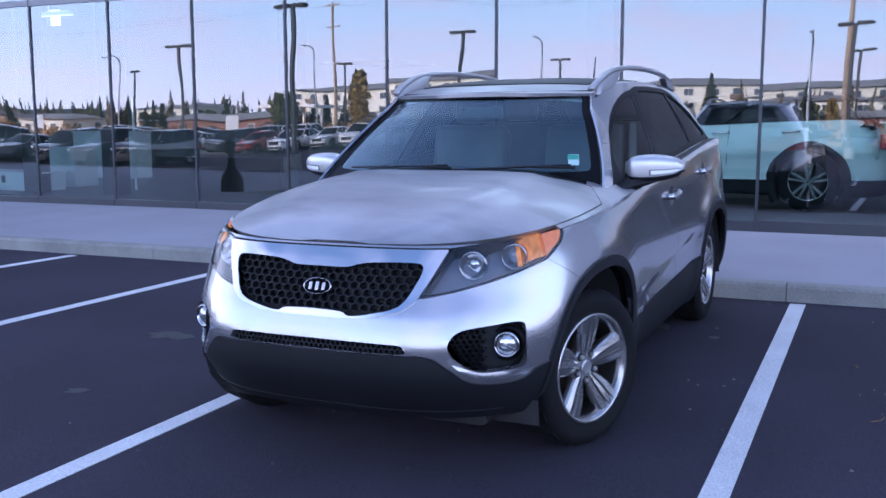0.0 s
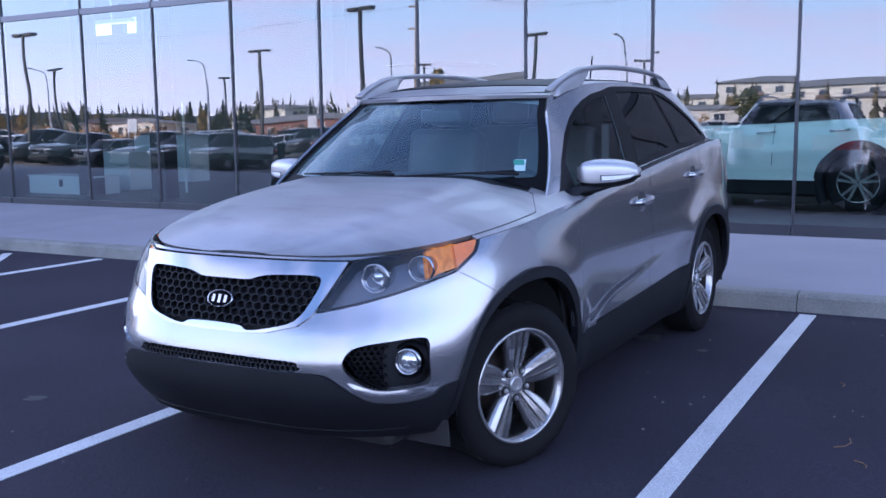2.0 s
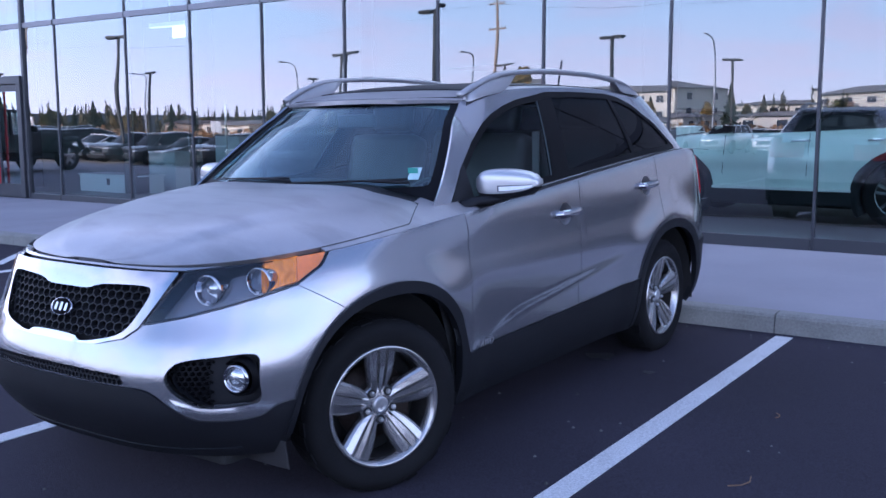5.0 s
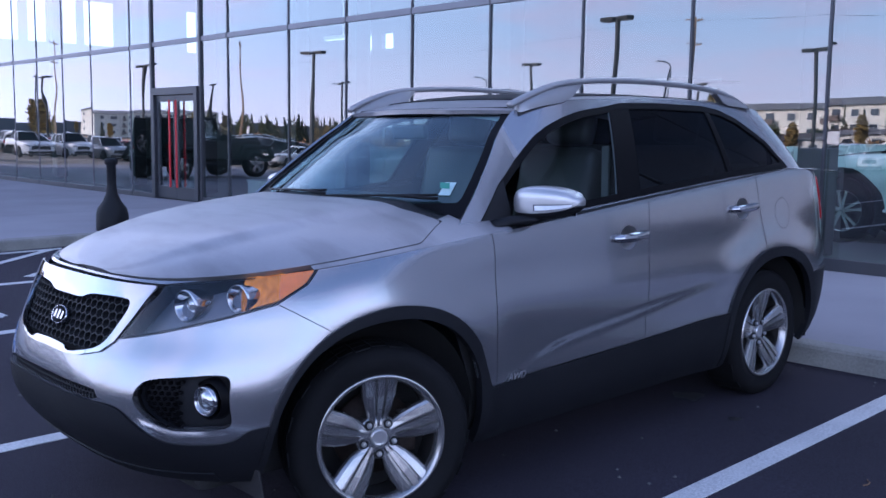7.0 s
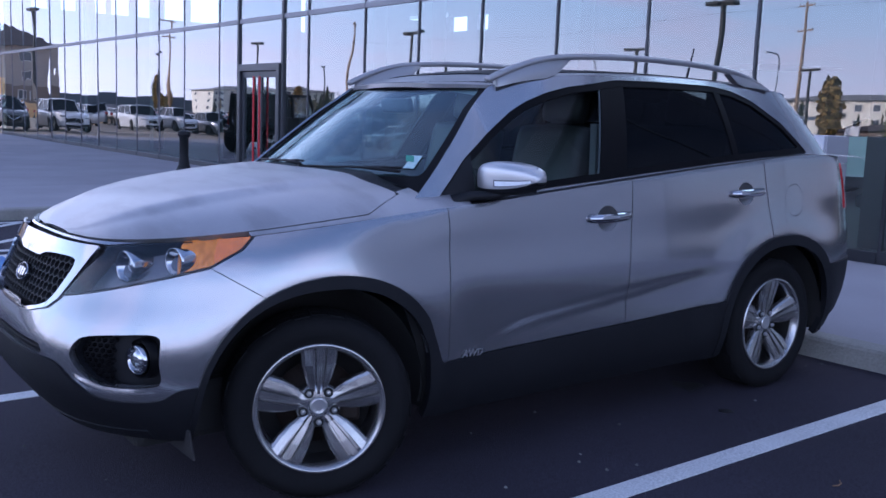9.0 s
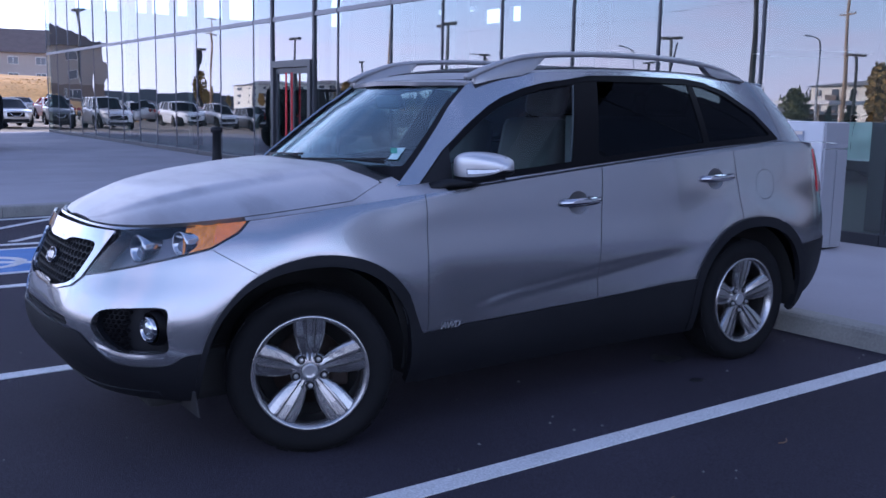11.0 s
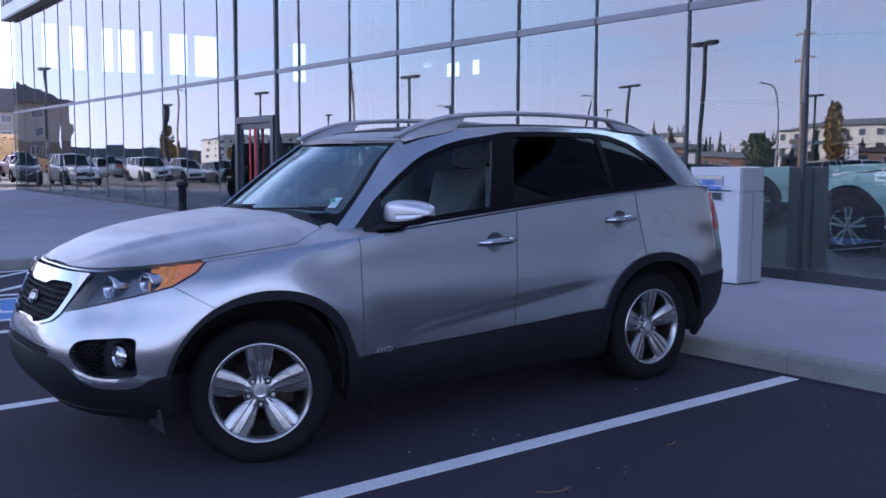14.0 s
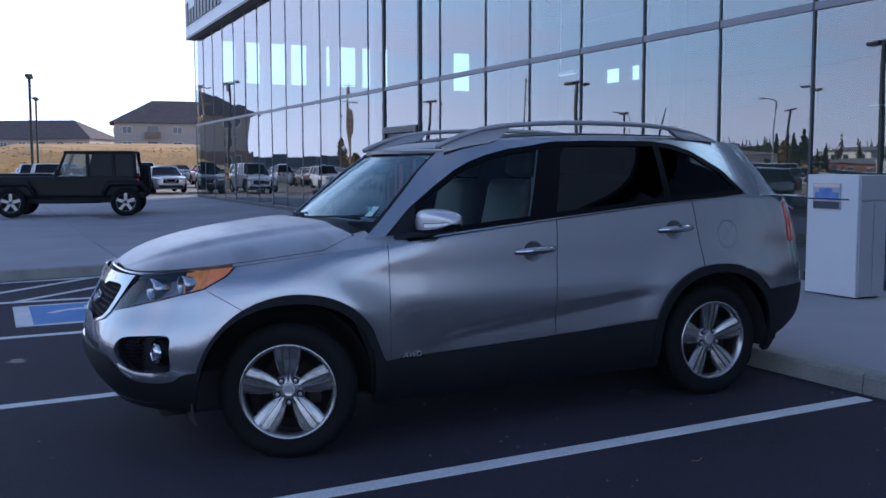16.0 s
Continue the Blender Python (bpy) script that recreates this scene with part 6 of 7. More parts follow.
# ---- the black off-road car on the plaza ----
def offroader(m):
    c = thing("offroad_car", m, "black boxy off-road car with a spare wheel at its back", "car")
    P = mat("faded_black_paint", (0.007, 0.007, 0.008), 0.42, var=0.1, spec=0.25)
    part("body", boxes((-0.75, 0.75, -1.55, 2.05, 0.55, 1.12), (-0.62, 0.62, -1.62, -0.2, 0.62, 1.16), bevel=0.05), P, c)
    part("hood", boxes((-0.60, 0.60, -1.56, -0.18, 1.12, 1.20), bevel=0.04), P, c)
    lo = [Vector(v) for v in ((-0.73, -0.12, 1.12), (0.73, -0.12, 1.12), (0.73, 2.03, 1.12), (-0.73, 2.03, 1.12))]
    hi = [Vector(v) for v in ((-0.66, 0.18, 1.74), (0.66, 0.18, 1.74), (0.66, 1.97, 1.74), (-0.66, 1.97, 1.74))]
    clear = glass("off_roader_glass", (0.62, 0.70, 0.70), 0.06, 0.5)
    for k in range(4):
        spans = ((0, 0.40), (0.40, 0.72), (0.72, 1.0)) if k in (1, 3) else ((0, 1),)
        for n, (t0, t1) in enumerate(spans):
            ends = ((t0, t1) if k != 3 else (1 - t1, 1 - t0))
            bm = bmesh.new()
            q = [(lo[k].lerp(lo[(k + 1) % 4], t), hi[k].lerp(hi[(k + 1) % 4], t)) for t in ends]
            bm.faces.new([bm.verts.new(v) for v in (q[0][0], q[1][0], q[1][1], q[0][1])])
            part("window_glass", bm, clear if k == 0 or (k != 2 and n == 0) else DARK_GLASS, c)
    for x in (-0.35, 0.35):
        part("seat", boxes((x - 0.24, x + 0.24, 0.62, 0.80, 0.9, 1.42), (x - 0.12, x + 0.12, 0.66, 0.78, 1.42, 1.60), bevel=0.04), LEATHER, c)
    for side in BOTH:
        for y in (0.02, 0.80, 1.50):
            part("door_seam", boxes((side * 0.752, side * 0.756, y, y + 0.008, 0.60, 1.11)), DARK, c)
    part("roof", boxes((-0.69, 0.69, 0.14, 2.02, 1.73, 1.82), bevel=0.04), PLASTIC, c)
    for s in BOTH:
        for y, d in ((0.05, 0.04), (0.78, 0.05), (1.45, 0.05), (2.0, 0.05)):
            part("pillar", tube([(s * 0.74, y - 0.12 if y < 0.1 else y, 1.10), (s * 0.675, y + 0.15 if y < 0.1 else y - 0.02, 1.76)], d, 6), P, c)
        for y in (-1.2, 1.75 - 0.0):
            road_wheel(c, Matrix.Translation((s * 0.80, y, 0.40)) @ Matrix.Rotation(0 if s > 0 else math.pi, 4, "Z"), 0.40, 0.25)
            part("flare", tube([(s * 0.86, y - 0.60, 0.62), (s * 0.86, y - 0.42, 0.92), (s * 0.86, y + 0.42, 0.92), (s * 0.86, y + 0.62, 0.60)], 0.075, 8), PLASTIC, c, smooth=True)
        part("step", tube([(s * 0.85, -0.6, 0.42), (s * 0.85, 1.1, 0.42)], 0.05, 8), PLASTIC, c, smooth=True)
        part("door_mirror", boxes((s * 0.80, s * 1.0, -0.05, 0.05, 1.14, 1.32), bevel=0.03), PLASTIC, c)
        part("headlight", lathe([(0.10, 0.0), (0.09, 0.02), (0.0001, 0.03)], 20, "x"), BEAM, c, smooth=True, m=Matrix.Translation((s * 0.40, -1.62, 0.95)) @ Matrix.Rotation(radians(-90), 4, "Z"))
        part("tail_light", boxes((s * 0.62, s * 0.76, 2.04, 2.10, 0.85, 1.05), bevel=0.01), RED_LENS, c)
        for y in (0.42, 1.12):
            part("door_handle", boxes((s * 0.755, s * 0.785, y, y + 0.16, 0.98, 1.02), bevel=0.008), PLASTIC, c)
    part("bumper", boxes((-0.78, 0.78, -1.85, -1.66, 0.50, 0.68), bevel=0.03), PLASTIC, c)
    part("rear_bumper", boxes((-0.75, 0.75, 2.05, 2.22, 0.50, 0.66), bevel=0.03), PLASTIC, c)
    road_wheel(c, Matrix.Translation((0, 2.22, 1.05)) @ Matrix.Rotation(radians(90), 4, "Z"), 0.40, 0.25)
    part("floor_pan", boxes((-0.6, 0.6, -1.5, 2.0, 0.38, 0.6)), DARK, c)
    return c


jx, jy = -24.2, 0.58
offroader(pose(jx, jy, walk_z(jx, jy) + 0.002, 0, 0, -13) @ Matrix.Diagonal((1.03, 1.03, 1.02, 1)))

# ---- small things by the entrance ----
GREY_SIDE = mat("mid_grey_panel", (0.30, 0.30, 0.32), 0.5, var=0.05, scale=2.0)
bx = thing("display_plinth", Matrix.Translation((-1.64, 6.22, walk_z(-1.76, 6.2))), "tall pale grey display plinth with a colour picture on it", "plinth")
part("body", boxes((0.0, 0.62, -0.14, 0.22, 0.0, 1.17), bevel=0.006), GREY_BOX, bx)
part("side_panel", boxes((0.622, 0.65, -0.13, 0.04, 0.01, 0.92), (0.622, 0.65, 0.05, 0.21, 0.01, 0.92), (0.622, 0.65, -0.13, 0.21, 0.93, 1.165), bevel=0.003), GREY_SIDE, bx)
pic = part("picture", boxes((0.08, 0.42, -0.152, -0.141, 0.83, 1.085), bevel=0.002), mat("picture_ground", (0.32, 0.34, 0.40), 0.4, var=0.3, scale=9), bx, "small colour print")
PB = mat("picture_blue", (0.10, 0.18, 0.45), 0.4, var=0.3, scale=14)
part("patch", boxes((0.11, 0.40, -0.156, -0.153, 0.93, 1.00), (0.16, 0.32, -0.156, -0.153, 1.00, 1.04), bevel=0.001), PB, pic)
part("patch", boxes((0.09, 0.41, -0.155, -0.153, 0.84, 0.91), bevel=0.001), mat("picture_dark", (0.03, 0.03, 0.05), 0.4), pic)
part("patch", boxes((0.09, 0.41, -0.155, -0.153, 1.05, 1.08), bevel=0.001), mat("picture_sky", (0.65, 0.55, 0.45), 0.4), pic)
part("peg", tube([(0.03, -0.16, 0.935), (0.53, -0.16, 0.935)], 0.006, 6), PLASTIC, bx)
tagged(part("ash_urn", lathe([(0.21, 0.0), (0.215, 0.03), (0.21, 0.22), (0.19, 0.30), (0.12, 0.40), (0.075, 0.50), (0.062, 0.62), (0.062, 0.88), (0.085, 0.90), (0.088, 0.955), (0.06, 0.97), (0.0001, 0.975)], 28), PLASTIC, None, "black bottle-shaped plastic ash urn on the pavement", True, Matrix.Translation((-9.05, 3.35, walk_z(-9, 3.3)))), category="ash urn")
for x in (-9.7,):
    tagged(part("sign_post", tube([(x, 8.6, IN_Z), (x, 8.6, 1.75)], 0.022, 8), SATIN, None, "slim silver post inside the glass"), category="post")

# ---- lamp posts, poles and signs across the lot ----
POST = mat("bronze_post_paint", (0.035, 0.032, 0.03), 0.5, 0.2, var=0.1)
HEAD = mat("lamp_lens_grey", (0.25, 0.25, 0.24), 0.4)


def street_lamp(m):
    p = thing("street_lamp", m, "dark twin-headed parking lot lamp on a square post", "street lamp", "lot lamps")
    part("footing", lathe([(0.28, -0.1), (0.28, 0.55), (0.26, 0.58), (0.0001, 0.58)], 20), KERB, p)
    part("post", boxes((-0.075, 0.075, -0.075, 0.075, 0.5, 6.72), bevel=0.012), POST, p)
    for s in BOTH:
        h = part("lamp_head", boxes((s * 0.12, s * 0.80, -0.2, 0.2, 6.69, 6.85), bevel=0.05), POST, p)
        part("diffuser", boxes((s * 0.26, s * 0.76, -0.15, 0.15, 6.675, 6.692)), HEAD, h)
    part("arm", boxes((-0.2, 0.2, -0.04, 0.04, 6.67, 6.77)), POST, p)
    return p


lampa = street_lamp(pose(-21.3, -16.5, ground_z(-21, -16.6), 0, 0, 12))
for x, y in ((-42.3, -16.0), (-62.2, -16.0), (-83.0, -16), (-20.9, -33.0), (-40.7, -32.5), (-66.5, -36.5), (-89.0, -36.5), (-23.4, -59.0), (-42, -55), (-66, -56), (-0.15, -35.5), (-0.47, -55), (-56.2, 1.0), (-77.0, 2.2), (10, -17)):
    copy_thing(lampa, pose(x, y, ground_z(x, y), 0, 0, random.uniform(-8, 20)))
WOODPOLE = mat("weathered_pole_wood", (0.44, 0.32, 0.21), 0.9, var=0.25, scale=4, bump=0.4, bump_scale=30)


def utility_pole(m, h=11.5):
    p = thing("utility_pole", m, "weathered wooden utility pole with cross arms", "utility pole", "utility poles")
    part("shaft", tube([(0, 0, -0.3), (0, 0, h * 0.5), (0, 0, h)], [0.18, 0.15, 0.11], 10), WOODPOLE, p, smooth=True)
    for z in (h - 0.4, h - 2.6):
        part("cross_arm", boxes((-1.1, 1.1, -0.06, 0.06, z, z + 0.13), bevel=0.01), WOODPOLE, p)
        for x in (-1.0, -0.5, 0.5, 1.0):
            part("insulator", lathe([(0.04, 0), (0.06, 0.05), (0.03, 0.14), (0.0001, 0.15)], 10), HEAD, p, m=Matrix.Translation((x, 0, z + 0.13)))
    return p


pole = utility_pole(pose(-46.5, -60.5, -1, 0, 0, 20), 13.4)
for x, y, r in ((-0.8, -46.0, 12), (-100, -46, 40), (-118, -30, 60), (-130, -12, 80)):
    copy_thing(pole, pose(x, y, -1, 0, 0, r))
tagged(part("overhead_cable", tube(bend([(-100, -46, 10.2), (-85, -49, 9.9), (-66, -54, 10.2), (-46.5, -60.5, 12.0), (-24, -53, 10.0), (-0.8, -46, 10.2), (20, -46, 9.8)], 5), 0.012, 5), POST), "thin dark overhead cable between the poles", "cable")
PALE = mat("galvanised_steel", (0.42, 0.43, 0.45), 0.4, 0.7, var=0.1)


def curved_lamp(m):
    p = thing("road_lamp", m, "pale galvanised road lamp with a curved arm", "street lamp", "road lamps")
    part("post", tube(bend([(0, 0, 0), (0, 0, 5), (0, 0, 8.2), (0.5, 0, 9.0), (1.8, 0, 9.2)], 5), [0.11 - 0.003 * k for k in range(21)], 8), PALE, p, smooth=True)
    part("lamp_head", boxes((1.7, 2.4, -0.14, 0.14, 9.12, 9.28), bevel=0.05), PALE, p)
    return p


rl = curved_lamp(pose(-50, -62, -1, 0, 0, 90))
for x, y in ((-26, -62), (-74, -62), (-98, -60), (-4, -62), (20, -62)):
    copy_thing(rl, pose(x, y, -1, 0, 0, 90))

# ---- buildings, bank and trees far off ----
TAN = mat("tan_siding", (0.40, 0.355, 0.32), 0.85, var=0.06, scale=0.4, fine=0.05, fine_scale=3)
GREY_ROOF = mat("pale_grey_shingles", (0.30, 0.28, 0.26), 0.9, var=0.12, scale=0.6, fine=0.12, fine_scale=5)
CREAM = mat("cream_siding", (0.84, 0.79, 0.66), 0.85, var=0.06, scale=0.4)
BROWN = mat("brown_siding", (0.20, 0.15, 0.12), 0.85, var=0.08, scale=0.4)
SHINGLE = mat("brown_shingles", (0.115, 0.088, 0.08), 0.9, var=0.15, scale=0.8, fine=0.15, fine_scale=6)
TRIM = mat("white_trim", (0.7, 0.7, 0.68), 0.6)
HOUSE_GLASS = mat("house_glass", (0.05, 0.06, 0.08), 0.1, var=0.1, coat=0.5)


def apartment(m, w=46, d=16, storeys=3, wall=TAN, label="three-storey tan apartment building with brown hipped roof", hip=True):
    b = thing("apartment_building", m, label, "building", "apartment buildings")
    h = 2.9 * storeys
    pitch = 0.29 if wall is TAN else 0.09
    part("wall", boxes((-w / 2, w / 2, -d / 2, d / 2, -4, h)), wall, b)
    part("lower_wall", boxes((-w / 2 - 0.1, w / 2 + 0.1, -d / 2 - 0.1, d / 2 + 0.1, -4, 2.9)), BROWN if storeys > 2 and wall is TAN else wall, b)
    o = 0.9
    bm = bmesh.new()
    e = [bm.verts.new(v) for v in ((-w / 2 - o, -d / 2 - o, h), (w / 2 + o, -d / 2 - o, h), (w / 2 + o, d / 2 + o, h), (-w / 2 - o, d / 2 + o, h))]
    if hip:
        t = [bm.verts.new((-w / 2 + d * 0.45, 0, h + d * pitch)), bm.verts.new((w / 2 - d * 0.45, 0, h + d * pitch))]
        for f in ((e[0], e[1], t[1], t[0]), (e[1], e[2], t[1]), (e[2], e[3], t[0], t[1]), (e[3], e[0], t[0])):
            bm.faces.new(f)
    bm.faces.new(e[::-1])
    if not hip:
        bmesh.ops.extrude_face_region(bm, geom=bm.faces[:])
    part("roof", bm, SHINGLE if wall is TAN or wall is BROWN else GREY_ROOF, b)
    n = int(w / 4.6)
    for s in range(storeys):
        for k in range(n):
            x = -w / 2 + (k + 0.5) * w / n
            for side in (-1, 1):
                if k % 3 == 1:
                    bal = part("balcony", boxes((x - 1.5, x + 1.5, side * (d / 2), side * (d / 2 + 1.2), 2.9 * s + 0.0, 2.9 * s + 0.2), (x - 1.5, x + 1.5, side * (d / 2 + 1.12), side * (d / 2 + 1.2), 2.9 * s + 0.2, 2.9 * s + 1.1)), BROWN, b)
                    part("pane", boxes((x - 0.9, x + 0.9, side * (d / 2 + 0.11), side * (d / 2 + 0.15), 2.9 * s + 0.2, 2.9 * s + 2.2)), HOUSE_GLASS, bal)
                else:
                    wd = part("window", boxes((x - 0.9, x + 0.9, side * (d / 2 + 0.11), side * (d / 2 + 0.18), 2.9 * s + 0.8, 2.9 * s + 2.2)), TRIM, b)
                    part("pane", boxes((x - 0.8, x - 0.04, side * (d / 2 + 0.18), side * (d / 2 + 0.2), 2.9 * s + 0.9, 2.9 * s + 2.1), (x + 0.04, x + 0.8, side * (d / 2 + 0.18), side * (d / 2 + 0.2), 2.9 * s + 0.9, 2.9 * s + 2.1)), HOUSE_GLASS, wd)
        for side in (-1, 1):
            for y in (-d * 0.25, d * 0.25):
                wd = part("window", boxes((side * (w / 2 + 0.11), side * (w / 2 + 0.18), y - 0.9, y + 0.9, 2.9 * s + 0.8, 2.9 * s + 2.2)), TRIM, b)
                part("pane", boxes((side * (w / 2 + 0.18), side * (w / 2 + 0.2), y - 0.8, y + 0.8, 2.9 * s + 0.9, 2.9 * s + 2.1)), HOUSE_GLASS, wd)
    return b


apt = apartment(pose(-190, 44, 0.7, 0, 0, 83))
copy_thing(apt, pose(-250, 4, -1.2, 0, 0, 60))
copy_thing(apt, pose(-174, -16.5, 0.7, 0, 0, 0))
cream = apartment(pose(-392, -178, 0.5, 0, 0, 84), 60, 18, 3, CREAM, "three-storey cream apartment building in low sun")
copy_thing(cream, pose(-95, -170, -1, 0, 0, 15))
copy_thing(cream, pose(-20, -190, -1, 0, 0, -8))
BRICK = mat("red_brown_siding", (0.21, 0.10, 0.075), 0.85, var=0.1, scale=0.4)
STUCCO = mat("pale_stucco", (0.70, 0.66, 0.58), 0.85, var=0.06, scale=0.4)
shop = apartment(pose(-80, -150, -1, 0, 0, 8), 34, 14, 1, BROWN, "low brown roadside shop with a pitched roof")
shops = [shop, apartment(pose(-42, -140, -1, 0, 0, 4), 16, 10, 1, STUCCO, "low pale stucco roadside shop with a brown roof"), apartment(pose(-120, -140, -1, 0, 0, 12), 40, 12, 1, BRICK, "long low red-brown shop building by the road"), apartment(pose(-12, -170, -1, 0, 0, -6), 22, 12, 2, CREAM, "two-storey cream house by the road")]
for k, x, y, r in ((0, -140, -100, 15), (1, -46, -88, 10), (1, -112, -84, 10), (2, 6, -100, 0), (3, -72, -122, 6), (3, -120, -118, 14), (1, 14, -88, -4), (3, -42, -128, 2), (0, 30, -96, -10)):
    copy_thing(shops[k], pose(x * 1.35, y * 1.5, -1, 0, 0, r))
WHITEROOF = mat("white_canopy_metal", (0.75, 0.75, 0.74), 0.5)
cano = thing("filling_station_canopy", pose(-96, -128, -1, 0, 0, 14), "white flat canopy of a roadside station on posts", "canopy")
part("deck", boxes((-7, 7, -4, 4, 4.4, 5.0), bevel=0.05), WHITEROOF, cano)
for x in (-5, 0, 5):
    part("post", boxes((x - 0.2, x + 0.2, -0.2, 0.2, 0, 4.4)), WHITEROOF, cano)
SIGNW = mat("white_sign_panel", (0.75, 0.75, 0.75), 0.5)
sg = thing("roadside_sign", pose(-33, -60, -1, 0, 0, 5), "white roadside sign board on two posts", "sign", "roadside signs")
part("board", boxes((-0.55, 0.55, -0.06, 0.06, 1.7, 3.0), bevel=0.02), SIGNW, sg)
for x in (-0.4, 0.4):
    part("post", boxes((x - 0.05, x + 0.05, -0.05, 0.05, 0, 1.7)), PALE, sg)
for x, y in ((-40, -58), (-58, -60), (-81, -57), (-14, -59), (-105, -50)):
    copy_thing(sg, pose(x, y, -1, 0, 0, random.uniform(-20, 20)))

GRASS = mat("dry_autumn_grass", (0.44, 0.245, 0.07), 0.95, var=0.3, scale=0.25, fine=0.3, fine_scale=4, bump=0.6, bump_scale=8)
vs, fs = [], []
bank = lambda d, y: 4.7 * (1 - math.exp(-max(0, d) / 9)) + 0.5 * noise.noise(Vector((d * 0.06, y * 0.05, 0)))
taper = curve((-16, 0.0), (-1, 1.0))
ds = [0, 1, 2, 4, 6, 9, 13, 20, 40, 90, 200]
ys = list(range(-150, 171, 8))
for d in ds:
    for y in ys:
        vs.append((-86 - d + 0.02 * y, y, -0.6 + (bank(d, y) * taper(y) if d else 0)))
n = len(ys)
fs = [(i * n + j, i * n + j + 1, (i + 1) * n + j + 1, (i + 1) * n + j) for i in range(len(ds) - 1) for j in range(n - 1)]
tagged(mesh("grass_bank", vs, fs, GRASS), "dry golden grass bank beyond the lot", "grass bank", kind="structure")
tuft, tf = [], []
for k in range(2500):
    d, y = random.uniform(1, 16), random.uniform(0, 60)
    b = Vector((-86 - d + 0.02 * y, y, -0.65 + bank(d, y) * taper(y)))
    h, a = random.uniform(0.05, 0.12), random.uniform(0, 6.28)
    i = len(tuft)
    o = Vector((math.cos(a), math.sin(a), 0)) * random.uniform(0.1, 0.25)
    tuft += [b - o, b + o, b + Vector((random.uniform(-0.2, 0.2), random.uniform(-0.2, 0.2), h))]
    tf.append((i, i + 1, i + 2))
tagged(mesh("grass_tuft", tuft, tf, GRASS, smooth=False), "dry golden grass tufts on the bank", "grass", kind="stuff")
verge = boxes((-140, 60, -72, -57, -1.6, -0.52))
tagged(part("grass_verge", verge, GRASS), "dry grass verge along the road", "grass verge", kind="structure")

BARK = mat("bark", (0.09, 0.07, 0.05), 0.95, var=0.2, scale=6)
LEAF = {"spruce": mat("spruce_needles", (0.050, 0.060, 0.028), 0.9, island=0.6), "poplar": mat("autumn_leaves", (0.30, 0.20, 0.05), 0.9, island=0.5), "green": mat("late_summer_leaves", (0.12, 0.12, 0.035), 0.9, island=0.5)}


def tree(kind, h, seed):
    rnd = random.Random(seed)
    t = thing("tree", Matrix(), {"spruce": "tall dark green spruce at the roadside", "poplar": "leafy tree turning autumn yellow", "green": "broad green leafy tree"}[kind], "tree", "trees")
    part("trunk", tube([(0, 0, -0.5), (0.05, 0, h * 0.4), (0, 0.05, h * 0.93)], [0.02 * h, 0.014 * h, 0.003 * h], 7), BARK, t, smooth=True)
    vs, fs = [], []
    for k in range(700):
        if kind == "spruce":
            z = h * (0.08 + 0.92 * rnd.random() ** 1.2)
            r = (h - z) * 0.19 * (0.45 + 0.55 * rnd.random()) * (0.8 + 0.3 * math.sin(z * 5))
            s = 0.045 * h * (0.5 + 0.5 * (1 - z / h))
        else:
            z = h * (0.25 + 0.75 * rnd.random())
            f = math.sin(math.pi * min(1, (z / h - 0.2) / 0.85)) ** 0.6
            r = h * (0.16 if kind == "poplar" else 0.30) * f * math.sqrt(rnd.random()) * (0.75 + 0.5 * noise.noise(Vector((z * 0.6, k % 9, seed))))
            s = 0.035 * h
        a = rnd.uniform(0, 6.283)
        c = Vector((r * math.cos(a), r * math.sin(a), z))
        q = Euler((rnd.uniform(0, 6), rnd.uniform(0, 6), rnd.uniform(0, 6))).to_matrix()
        i = len(vs)
        vs += [c + q @ Vector(v) * s * rnd.uniform(0.6, 1.3) for v in ((-1, -0.5, 0), (0.2, -0.9, 0.1), (1, 0.1, 0), (0.1, 0.9, -0.1))]
        fs.append((i, i + 1, i + 2, i + 3))
    tagged(mesh("crown", vs, fs, LEAF[kind], t, smooth=False), kind="stuff")
    for k in range(4):
        a, z = rnd.uniform(0, 6.28), h * rnd.uniform(0.3, 0.7)
        part("limb", tube([(0, 0, z), (math.cos(a) * h * 0.12, math.sin(a) * h * 0.12, z + h * (0.02 if kind == "spruce" else 0.1))], [0.006 * h, 0.002 * h], 5), BARK, t)
    return t


stock = [tree("spruce", 11, 1), tree("spruce", 8.5, 2), tree("poplar", 9, 3), tree("green", 8, 4), tree("poplar", 7, 5), tree("green", 10, 6), tree("spruce", 13, 7)]
used = set()
for k in range(200):
    x = -330 + 2.2 * k + random.uniform(-2, 2)
    y = -random.uniform(125, 240) if k % 7 else -random.uniform(92, 120)
    j = random.choice((0, 1, 2, 3, 4, 5, 6, 0, 1))
    m = pose(x, y, -1.2, 0, 0, random.uniform(0, 360)) @ Matrix.Diagonal((0.9, 0.9, 0.8, 1))
    if j not in used:
        used.add(j)
        stock[j].matrix_basis = m
    else:
        copy_thing(stock[j], m)
for x, y, j in ((-47, -66, 2), (-128, -55, 4), (-150, -40, 2)):
    copy_thing(stock[j], pose(x, y, 1.5 if y > -20 else -1, 0, 0, 40 * j))
WOODS = mat("far_autumn_woods", (0.105, 0.088, 0.045), 0.95, var=0.25, scale=0.06, island=0.7)
SHRUB = mat("dry_brown_shrubs", (0.27, 0.155, 0.065), 0.95, var=0.25, scale=0.3, island=0.6)
vs, fs = [], []
rnd = random.Random(17)
